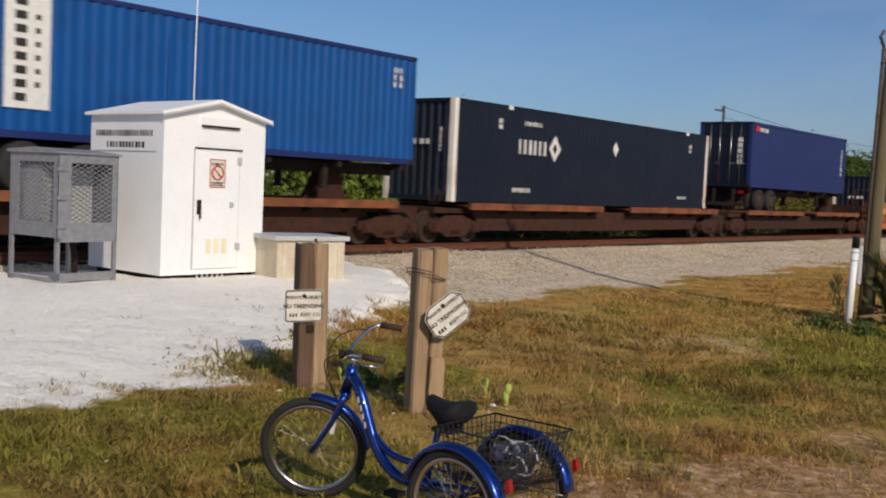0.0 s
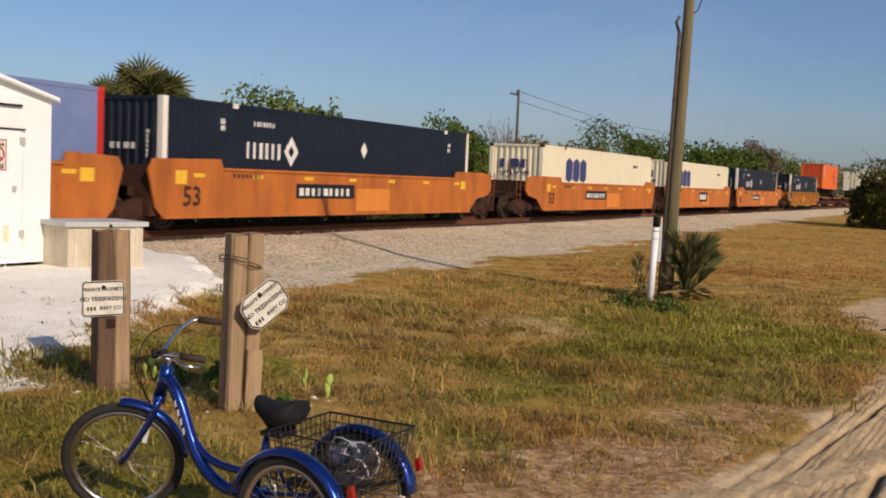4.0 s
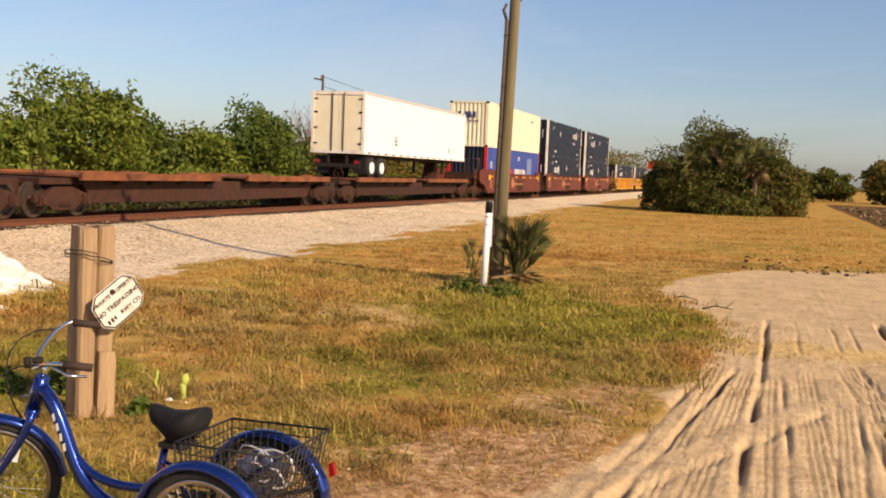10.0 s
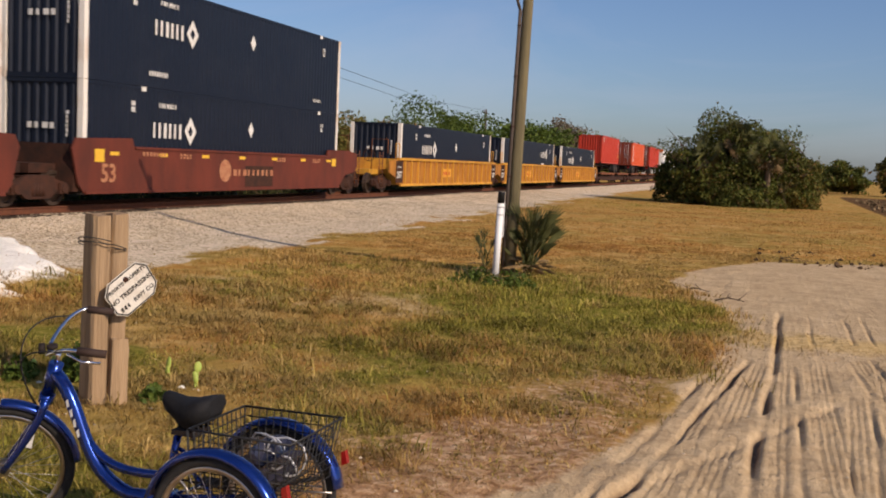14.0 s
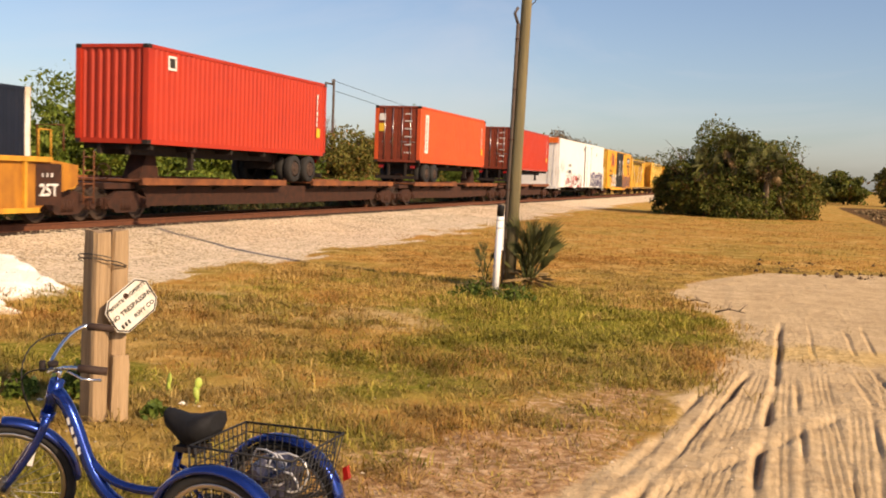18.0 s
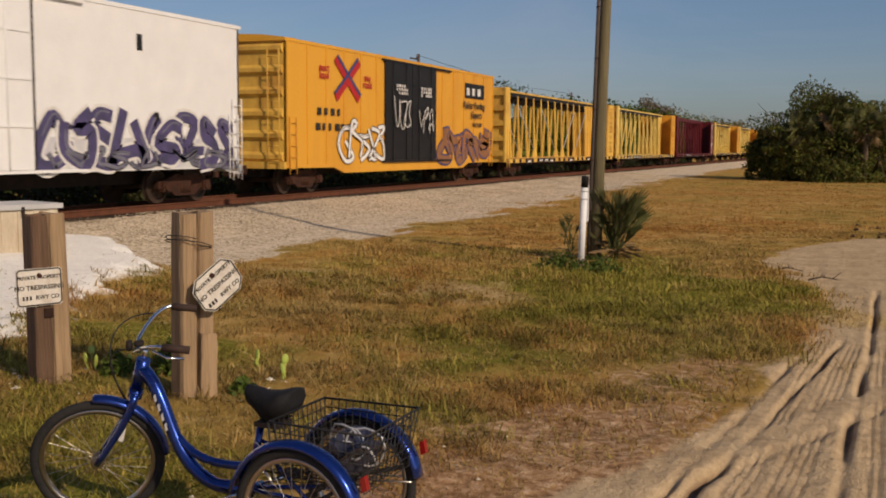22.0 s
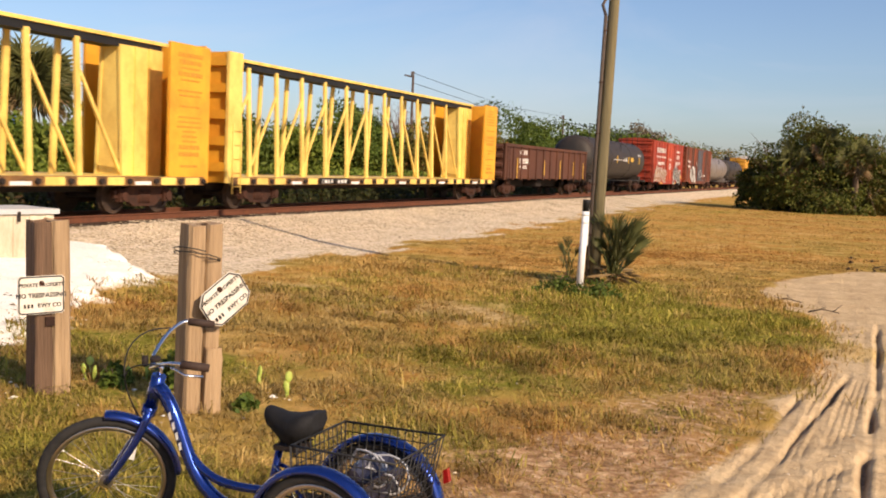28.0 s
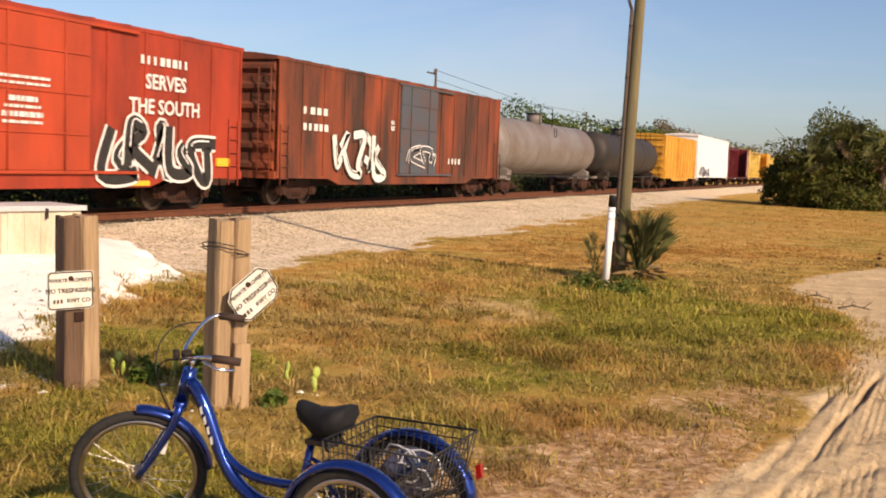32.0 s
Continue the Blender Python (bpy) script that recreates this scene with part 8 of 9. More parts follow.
        boxes("label_plate", t, M["mark_yellow"], [(1.222, 11.35, 0.7, 1.229, 11.65, 1.05)])
        if f == "doors":
            boxes("label_plate", t, M["mark_yellow"], [(-1.0, 0.01, 1.55, -0.7, 0.024, 1.95)])
            boxes("emblem", t, M["mark_white"], [(-1.0, 0.01, 2.1, -0.66, 0.024, 2.45)])
            for zz in (0.5, 0.9, 1.3, 1.7, 2.1, 2.45):
                bars(t, M["mark_white"], 0.6, 0.01, zz, 0.4, 0.09, 4, "reporting_mark", face="front")
    # white insulated car
    t = box_car(444.8, 22.9, 0.95, 5.0, M["clean_white"], "white insulated box car with plug door and sprayed graffiti", door=(11.9, 14.9), door_mat=M["clean_white"], end_mat=M["white"], W=3.1, smooth=True, roof_edge=False, sill=False)
    boxes("roof_end", t, M["orange_box"], [(-1.45, -0.03, 4.55, 1.45, 0.09, 5.0)])
    bars(t, M["mark_black"], 1.555, 4.9, 2.85, 1.1, 0.34, 4, "reporting_mark")
    bars(t, M["mark_black"], 1.555, 4.9, 2.35, 1.4, 0.34, 6, "reporting_mark")
    for k, (ya, yb, zt) in enumerate(((3.4, 5.2, 1.75), (5.2, 8.4, 1.95), (8.4, 10.6, 1.6))):
        boxes("graffiti_ground", t, M["mark_red"], [(1.5505, ya, 0.97, 1.552, yb, zt)], "red sprayed ground under the letters")
    graffiti(t, 1.553, 3.0, 10.9, 1.0, 2.15, M["clean_white"], M["mark_black"], 9, 3, M["mark_red"], fat=0.95)
    for ya in (11.86, 14.9, 13.0):
        boxes("door_seam", t, M["dark"], [(1.552, ya, 1.0, 1.64, ya + 0.035, 4.75)])
    boxes("graffiti_ground", t, M["graf_pale"], [(1.5505, 15.2, 0.98, 1.552, 22.5, 1.75)], "pale lilac sprayed ground under the letters")
    graffiti(t, 1.553, 15.1, 22.6, 1.0, 2.35, M["graf_purple"], M["mark_white"], 9, 8, M["graf_grey"], fat=1.25)
    graffiti(t, 1.556, 15.3, 22.5, 0.97, 1.5, M["graf_grey"], M["black"], 11, 9, fat=0.8)
    graffiti(t, 1.552, 0.6, 2.4, 2.2, 3.2, M["clean_white"], M["graf_pale"], 4, 5, fat=0.6)
    each("vent", t, M["black"], [(1.551, 11.2, 4.2, 1.565, 11.5, 4.55), (1.551, 18.4, 3.9, 1.56, 18.6, 4.3), (1.551, 19.0, 2.2, 1.56, 19.2, 2.4)])
    ladder(t, 1.62, 22.6, 0.6, 2.9, M["white"], n=6)
    # yellow box car with black doors
    t = box_car(470.1, 18.9, 0.98, 4.95, M["yellow_box"], "yellow ribbed box car with black double doors and graffiti", ribs=15, door=(7.0, 11.8), door_mat=M["black"], doors=2, roof_mat=M["yellow_box"], end_mat=M["beam_old"])
    b = B()
    for s in (1, -1):
        for k, w in enumerate((0.3, 0.14)):
            ribbon(b, [(4.1 - 0.85 * s, 3.2), (4.1, 3.85), (4.1 + 0.85 * s, 4.5)] if k == 0 else [(4.1 - 0.7 * s, 3.2), (4.1, 3.8), (4.1 + 0.9 * s, 4.5)], w, 1.562, 0.002 + 0.003 * k + 0.002 * (s > 0))
    part("emblem", b, M["mark_red"], t, "red and blue crossed-rails emblem")
    b = B()
    for s in (1, -1):
        ribbon(b, [(4.1 - 0.95 * s, 3.35), (4.1 - 0.12 * s, 3.95), (4.1 + 0.75 * s, 4.62)], 0.12, 1.575, 0.004 * (s > 0))
    part("emblem_stripe", b, M["mark_blue"], t)
    for s, y, z in (("next", 2.45, 4.15), ("load", 2.45, 3.9), ("any", 5.6, 4.0), ("road", 5.6, 3.75)):
        words(t, s, 0.36, M["mark_red"], 1.565, y, z)
    bars(t, M["mark_black"], 1.562, 2.9, 2.75, 1.8, 0.3, 4, "reporting_mark")
    bars(t, M["mark_black"], 1.562, 3.2, 2.25, 2.6, 0.3, 6, "reporting_mark")
    graffiti(t, 1.562, 3.6, 7.0, 1.0, 2.3, M["white"], M["mark_black"], 5, 21, fat=0.7)
    graffiti(t, 1.562, 12.3, 18.2, 0.98, 2.2, M["graf_brown"], M["graf_purple"], 6, 33, M["faded"], fat=1.25)
    graffiti(t, 1.70, 7.6, 9.0, 2.2, 3.4, M["mark_white"], M["black"], 3, 41, fat=0.4)
    graffiti(t, 1.70, 9.9, 11.2, 2.1, 3.2, M["mark_white"], M["black"], 3, 44, fat=0.4)
    for y in (8.3, 10.6):
        bars(t, M["mark_white"], 1.70, y, 3.75, 1.1, 0.4, 5, "lettering", rows=3)
    p = boxes("brand_panel", t, M["black"], [(1.56, 15.1, 3.75, 1.572, 17.5, 4.4)])
    bars(p, M["mark_white"], 1.575, 16.3, 4.08, 2.0, 0.42, 3, "brand_mark", fill=0.92)
    for k, s in enumerate(("Railcar Pooling", "Experts")):
        words(t, s, 0.44, M["mark_black"], 1.6, 16.2 + 0.3 * k, 3.42 - 0.42 * k)
    bars(t, M["mark_black"], 1.6, 16.6, 2.6, 1.2, 0.24, 6, "lettering")
    # centerbeam cars
    YB = "empty yellow centerbeam lumber car with slender posts and braces"
    center_beam(491.2, 22.8, M["beam_old"], "empty rust-stained yellow centerbeam lumber car with end panels", True, end_mat=M["beam_old"], rods=True)
    center_beam(515.3, 22.8, M["beam"], YB, end_mat=M["beam_orange"])
    center_beam(539.4, 23.0, M["maroon_beam"], "empty maroon centerbeam lumber car with white notices", cap=M["maroon_beam"])
    center_beam(564.2, 22.7, M["beam"], YB, end_mat=M["beam_orange"])
    center_beam(588.1, 22.8, M["beam"], YB, end_mat=M["beam_orange"])
    gondola(612.2, 16.5)
    t = tank_car(630.0, 19.6, 1.46, M["tankblack"], "long sooty black tank car with top walkway rails")
    bars(t, M["mark_white"], 1.47, 3.4, 2.75, 1.6, 0.26, 8, "reporting_mark")
    bars(t, M["mark_white"], 1.478, 9.5, 2.5, 5.0, 0.12, 14, "lettering", fill=0.5)
    for a in (8.2, 12.1, 16.2):
        boxes("reflector", t, M["mark_yellow"], [(1.44, a, 2.28, 1.478, a + 0.12, 2.78)])
    boxes("label_plate", t, M["mark_yellow"], [(1.44, 13.0, 2.42, 1.478, 13.9, 2.72)])
    bars(t, M["mark_white"], 1.478, 11.0, 2.55, 1.3, 0.3, 6, "lettering", rows=3)
    bars(t, M["mark_white"], 1.40, 16.6, 2.95, 1.2, 0.2, 6, "lettering", rows=2)
    # red and brown box cars
    t = box_car(651.6, 16.1, 0.98, 4.5, M["boxred"], "weathered red box car with white lettering and graffiti", ribs=12, door=(6.9, 10.1), door_mat=M["doorred"])
    bars(t, M["mark_white"], 1.57, 4.0, 3.72, 4.6, 0.55, 8, "brand_mark", fill=0.7)
    bars(t, M["mark_white"], 1.57, 3.9, 3.1, 4.8, 0.16, 18, "lettering")
    bars(t, M["mark_white"], 1.57, 4.0, 2.55, 3.2, 0.34, 6, "reporting_mark")
    bars(t, M["mark_white"], 1.57, 12.75, 3.75, 1.9, 0.26, 8, "brand_mark")
    for k, s in enumerate(("SERVES", "THE SOUTH")):
        words(t, s, 0.50, M["mark_white"], 1.58, 12.75, 3.2 - 0.6 * k)
    graffiti(t, 1.572, 0.9, 6.6, 0.95, 2.1, M["graf_brown"], M["mark_white"], 6, 52, M["white"])
    graffiti(t, 1.572, 10.6, 14.6, 0.85, 2.2, M["mark_black"], M["mark_white"], 5, 57, M["white"], fat=1.2)
    each("reflector", t, M["mark_yellow"], [(1.53, 14.9, 1.2, 1.575, 15.5, 1.42), (1.53, 4.2, 0.7, 1.56, 5.0, 0.82), (1.53, 11.4, 0.7, 1.56, 12.2, 0.82), (1.53, 1.5, 1.45, 1.575, 2.1, 1.8)])
    notice(t, M["mark_white"], 1.63, 8.1, 2.0, 3.0, 1.8, 5)
    t = box_car(669.4, 18.9, 0.98, 4.5, M["boxbrown"], "rust-streaked brown box car with a blue-grey door and graffiti", ribs=14, door=(8.3, 11.6), door_mat=M["doorgrey"])
    bars(t, M["mark_white"], 1.57, 2.3, 3.0, 1.6, 0.28, 4, "reporting_mark")
    bars(t, M["mark_white"], 1.57, 2.3, 2.5, 1.6, 0.28, 5, "reporting_mark")
    graffiti(t, 1.572, 3.4, 7.0, 0.95, 2.4, M["mark_white"], M["mark_black"], 4, 63, fat=1.0)
    graffiti(t, 1.64, 9.0, 11.2, 1.2, 2.0, M["doorgrey"], M["mark_white"], 2, 66)
    bars(t, M["mark_white"], 1.57, 13.6, 1.6, 1.4, 0.3, 4, "lettering")
    bars(t, M["mark_white"], 1.57, 7.7, 2.8, 0.3, 0.4, 2, "lettering", rows=2)
    tank_car(688.9, 17.8, 1.42, M["tankgrey"], "dirty grey tank car streaked with rust", False)
    tank_car(708.3, 17.4, 1.42, M["tankblack"], "black tank car with a short walkway")
    box_car(726.7, 14.6, 0.98, 4.4, M["yellow_car"], "plain orange-yellow box car", ribs=11, door=(5.8, 8.6), door_mat=M["yellow_car"])
    t = box_car(742.0, 20.5, 0.95, 5.0, M["clean_white"], "white insulated box car with smooth sides", door=(9, 12), door_mat=M["clean_white"], W=3.1, smooth=True, roof_edge=False, sill=False)
    graffiti(t, 1.553, 2.0, 8.0, 1.0, 1.9, M["graf_grey"], M["black"], 5, 71)
    center_beam(763.9, 18.0, M["maroon_beam"], "empty dark centerbeam lumber car", cap=M["maroon_beam"])
    center_beam(783.2, 22.8, M["beam"], YB, end_mat=M["beam_orange"])
    center_beam(807.5, 22.8, M["beam"], YB, end_mat=M["beam_orange"])


def stack_marks(t):
    x = 1.306
    b = B()
    for k in range(8):
        a = 0.5 - abs(k - 3.5) * 0.1
        box(b, x - 0.004, 4.1 - 0.2, 1.45 + k * 0.13, x + 0.004, 4.1 + a + 0.35, 1.45 + k * 0.13 + 0.08)
    part("emblem", b, M["mark_white"], t, "white striped disc emblem")
    bars(t, M["red"], x, 6.7, 1.42, 1.9, 0.5, 5, "brand_mark")
    bars(t, M["mark_white"], x, 9.8, 1.42, 3.6, 0.55, 9, "brand_mark")
    bars(t, M["mark_white"], x, 9.2, 2.35, 0.5, 0.35, 2, "size_mark", rows=2)
    boxes("faded_patch", t, M["periwinkle"], [(x - 0.004, 11.9, 0.9, x + 0.003, 13.4, 2.4)])


build_train()
# ---- plants ----
def leaf_cloud(pos, nrm, size, rs, squash=1.0):
    """Small pointed leaves at many places, as one list of vertices and faces."""
    k = len(pos)
    a = rs.normal(size=(k, 3)) + nrm * 0.7
    a /= np.linalg.norm(a, axis=1, keepdims=True)
    h = rs.normal(size=(k, 3))
    u = np.cross(a, h)
    u /= np.linalg.norm(u, axis=1, keepdims=True)
    v = np.cross(a, u)
    s = size * rs.uniform(0.6, 1.35, (k, 1))
    co = np.stack([pos - u * s, pos + v * s * 0.42 * squash + a * s * 0.12, pos + u * s, pos - v * s * 0.42 * squash + a * s * 0.12], 1).reshape(-1, 3)
    i = 4 * np.arange(k)[:, None]
    f = np.concatenate([i + [0, 1, 2], i + [0, 2, 3]])
    return co, f


def mesh_np(name, co, f, material):
    me = bpy.data.meshes.new(name)
    k, n = len(co), len(f)
    me.vertices.add(k)
    me.vertices.foreach_set("co", np.ascontiguousarray(co, np.float32).ravel())
    me.loops.add(3 * n)
    me.loops.foreach_set("vertex_index", np.ascontiguousarray(f, np.int32).ravel())
    me.polygons.add(n)
    me.polygons.foreach_set("loop_start", np.arange(0, 3 * n, 3, dtype=np.int32))
    me.update(calc_edges=True)
    me.validate()
    for m in (material if isinstance(material, (list, tuple)) else [material]):
        me.materials.append(m)
    return me


def crown_points(blobs, n, rs, rugged=1.0):
    """Points near the skin of a heap of blobs (x, y, z, rx, ry, rz), and outward directions; hidden ones are dropped."""
    w = np.array([b[3] * b[5] for b in blobs])
    which = rs.choice(len(blobs), n, p=w / w.sum())
    bl = np.array(blobs)[which]
    d = rs.normal(size=(n, 3))
    d /= np.linalg.norm(d, axis=1, keepdims=True)
    d[:, 2] = np.where(d[:, 2] < -0.5, -d[:, 2], d[:, 2])
    bump = 1 + rugged * (0.24 * np.sin(5 * d[:, 0] + which * 1.7) * np.sin(6 * d[:, 2] + which) + 0.10 * np.sin(11 * d[:, 1] + which * 3))
    sprig = 1 + 0.22 * np.clip(np.sin(17 * d[:, 0] + 2 * which) * np.sin(19 * d[:, 1] + which) * np.sin(15 * d[:, 2]) - 0.35, 0, 1) / 0.65
    r = bump * sprig * (1 - 0.38 * rs.uniform(0, 1, n) ** 2.2)
    return bl[:, :3] + d * bl[:, 3:] * r[:, None], d


def tree(name, x, y, blobs, leaves, size, material, seed, label, category="tree", trunk=0.16, group="", limbs=7, z=None, rugged=1.35):
    """A trunk with limbs into each blob and a crown of many leaves; blobs are relative to the foot."""
    rs = np.random.RandomState(seed)
    z = zat(x, y) if z is None else z
    t = thing(name, pose(x, y, z), label, category, group)
    b = B()
    big = max(blobs, key=lambda q: q[3] * q[5])
    fork = Vector((big[0] * 0.3, big[1] * 0.3, max(0.3, big[2] * 0.4)))
    tube(b, [(0, 0, -0.3), tuple(fork * 0.5 + Vector((0.05, 0, 0))), tuple(fork)], trunk, 9, trunk * 0.7)
    tr = part("trunk", b, M["bark"], t)
    for q in blobs[:limbs]:
        b = B()
        e = Vector(q[:3])
        m = fork.lerp(e, 0.5) + Vector((rs.uniform(-0.2, 0.2), rs.uniform(-0.2, 0.2), 0.1))
        tube(b, [tuple(fork), tuple(m), tuple(e + Vector((0, 0, q[5] * 0.3)))], trunk * 0.5, 7, trunk * 0.12)
        part("limb", b, M["bark"], tr)
    p, d = crown_points(blobs, leaves, rs, rugged)
    p[:, 2] = np.maximum(p[:, 2], 0.05)
    co, f = leaf_cloud(p, d, size, rs)
    part("crown", mesh_np("crown", co, f, material), None, t)
    return t


def heap(w, d, h, n, seed, low=0.25, r=0.30):
    """Blobs that pile up to a rounded crown w wide, d deep and h high."""
    rnd = random.Random(seed)
    out = [(0, 0, h * 0.5, w * 0.36, d * 0.36, h * 0.46)]
    for k in range(n):
        a, q = rnd.uniform(0, 6.28), rnd.uniform(0.35, 1.0)
        x, y = math.cos(a) * q * w * 0.36, math.sin(a) * q * d * 0.36
        top = h * math.sqrt(max(0.08, 1 - (q * 0.86) ** 2))
        zz = rnd.uniform(h * low * 0.5, max(h * low, top - h * r * 0.55))
        s = rnd.uniform(0.7, 1.25)
        out.append((x, y, zz, w * r * 0.55 * s, d * r * 0.55 * s, h * r * 0.62 * s))
    return out


# the big thicket at the end of the grass, and growth beside it
tree("thicket", -3.5, 75, heap(11.0, 8.0, 5.9, 58, 5, 0.08, 0.25), 120000, 0.108, LEAF_BROWN, 11, "wide dark green thicket with brown dead leaves", "bush", 0.2, limbs=9, rugged=1.8)
tree("thicket", -7.7, 76, heap(3.6, 3.4, 3.4, 11, 6, 0.1, 0.4), 12000, 0.13, LEAF_BROWN, 12, "low leafy shrub at the edge of the thicket", "bush", 0.1, rugged=1.6)
tree("thicket", 0.5, 75, heap(3.8, 4.5, 3.7, 12, 7, 0.1, 0.4), 14000, 0.12, LEAF_OLIVE, 13, "olive shrub at the edge of the thicket", "bush", 0.1, rugged=1.6)
for k, (x, y, w, h, m) in enumerate(((15, 150, 7, 5.6, LEAF_OLIVE), (9, 165, 8, 4.6, LEAF_BROWN), (20, 158, 7, 4.4, LEAF_OLIVE), (4.5, 170, 8, 4.8, LEAF_BROWN), (30, 175, 11, 5.0, LEAF), (48, 180, 16, 7, LEAF_OLIVE), (66, 200, 20, 9, LEAF))):
    tree("tree", x, y, heap(w, w, h, 9, 60 + k, 0.2, 0.34), 5000, 0.34, m, 70 + k, "distant leafy tree in hazy light", "tree", 0.2, "distant trees", rugged=1.5)

# trees behind the railway
BACK = [(-45, 58.5, 13, 7.9, LEAF_BRIGHT, 16000), (-47, 69, 9, 5.6, LEAF, 8000), (-45, 75, 8, 5.4, LEAF_BRIGHT, 8000), (-44, 82.5, 9.5, 7.7, LEAF, 10000), (-46, 89.5, 8.5, 7.2, LEAF, 9000), (-43, 97, 9, 6.0, LEAF_OLIVE, 8000),
        (-45, 106, 11, 7.0, LEAF_OLIVE, 9000), (-44, 116, 12, 6.6, LEAF_OLIVE, 8000), (-45, 132, 20, 10.4, LEAF, 16000), (-46, 150, 16, 8.6, LEAF, 9000), (-46, 172, 20, 10, LEAF, 8000), (-46, 200, 24, 11, LEAF, 8000),
        (-50, 240, 34, 11, LEAF, 7000), (-52, 285, 40, 12, LEAF, 6000), (-52, 340, 50, 13, LEAF_OLIVE, 6000), (-43, 49, 8, 5.0, LEAF_BRIGHT, 8000), (-42, 41, 9, 4.2, LEAF_BRIGHT, 8000), (-42, 33, 9, 4.0, LEAF, 8000), (-41, 26, 9, 4.4, LEAF_BRIGHT, 7000)]
for k, (x, y, w, h, m, n) in enumerate(BACK):
    tree("tree", x, y, heap(w, w * 0.8, h, 13, 20 + k, 0.14, 0.34), n, 0.22 if y < 140 else 0.4, m, 30 + k, "leafy green tree in the hedge behind the railway" if y < 140 else "distant leafy tree behind the railway", "tree", 0.17, "trees behind the railway")
tree("tree", -43.6, 216, [(0, 0, 7.6, 4.6, 4.6, 4.2), (-1, 0, 6.2, 4.4, 4.4, 3.4)], 5000, 0.30, leaf_mat("grey_twigs", (0.13, 0.105, 0.07), (0.20, 0.16, 0.10)), 90, "round grey half-bare tree far off", "tree", 0.3)


def undergrowth():
    """Low brush along the far side of the line."""
    rs = np.random.RandomState(77)
    n = 60000
    y = 14 + 150 * rs.uniform(0, 1, n) ** 1.4
    x = -27.5 - 9 * rs.uniform(0, 1, n) ** 1.2
    h = (1.3 + 0.9 * wave(x, y, 31, 0.45) + 0.5 * wave(x, y, 32, 1.4)) * smooth(27.0, 29.5, -x)
    z = ground_z(x, y) + np.maximum(h, 0.1) * (1 - 0.5 * rs.uniform(0, 1, n) ** 2)
    co, f = leaf_cloud(np.stack([x, y, z], -1), np.tile((0.3, 0, 0.9), (n, 1)), 0.15, rs)
    tagged(new("undergrowth", mesh_np("undergrowth", co, f, LEAF_BRIGHT)), "low green brush behind the railway", "brush", kind="stuff")


undergrowth()


def trackside_brush():
    """Knee-high brush just behind the far side of the line, added in dark leaves that carry the shade under the cars.
    """
    rs = np.random.RandomState(78)
    n = 36000
    y = 12 + 130 * rs.uniform(0, 1, n) ** 1.3
    x = -23.9 - 3.2 * rs.uniform(0, 1, n)
    h = (1.3 + 0.28 * wave(x, y, 33, 0.8) + 0.22 * wave(x, y, 34, 2.4)) * smooth(23.6, 24.8, -x)
    z = ground_z(x, y) + np.maximum(h, 0.1) * (1 - 0.9 * rs.uniform(0, 1, n) ** 1.4)
    co, f = leaf_cloud(np.stack([x, y, z], -1), np.tile((0.3, 0, 0.9), (n, 1)), 0.14, rs)
    tagged(new("trackside_brush", mesh_np("trackside_brush", co, f, LEAF_SHADED)), "knee-high green brush behind the rails, its leaves darkened for shade", "brush", kind="stuff")


trackside_brush()


def palm(x, y, h, seed, crown=2.2, label="cabbage palm with a dense ragged crown", group="palms behind the railway", fronds=120):
    rnd = random.Random(seed)
    t = thing("palm_tree", pose(x, y, zat(x, y)), label, "palm tree", group)
    b = B()
    tube(b, [(0, 0, -0.3), (0.06, 0, h * 0.5), (0, 0.1, h)], 0.22, 10, 0.17)
    part("trunk", b, M["bark"], t)
    for k in range(fronds):
        a, e = rnd.uniform(0, 6.28), math.asin(rnd.uniform(-0.95, 0.98))
        b = B()
        fan_leaf(b, (rnd.uniform(-0.25, 0.25), rnd.uniform(-0.25, 0.25), h + rnd.uniform(-0.5, 0.3)), (math.cos(a) * math.cos(e), math.sin(a) * math.cos(e), math.sin(e)), crown * rnd.uniform(0.6, 0.95), 2.8, 13, rnd.uniform(-1.5, 1.5), 0.03)
        part("frond", b, M["fan"] if e > -0.5 else M["fan_dead"], t)


palm(-45, 45.6, 6.3, 1, 2.6)
palm(-46.5, 43.4, 5.4, 2, 2.3)
palm(19, 150, 4.0, 3, 2.0, "distant cabbage palm in hazy light")


for k, (x, y, h) in enumerate(((-3.6, 73.2, 4.6), (-1.6, 72.6, 3.7), (-5.4, 72.8, 3.4))):
    palm(x, y, h, 11 + k, 1.5, "cabbage palm whose crown pokes out of the thicket", "palms in the thicket", 44)


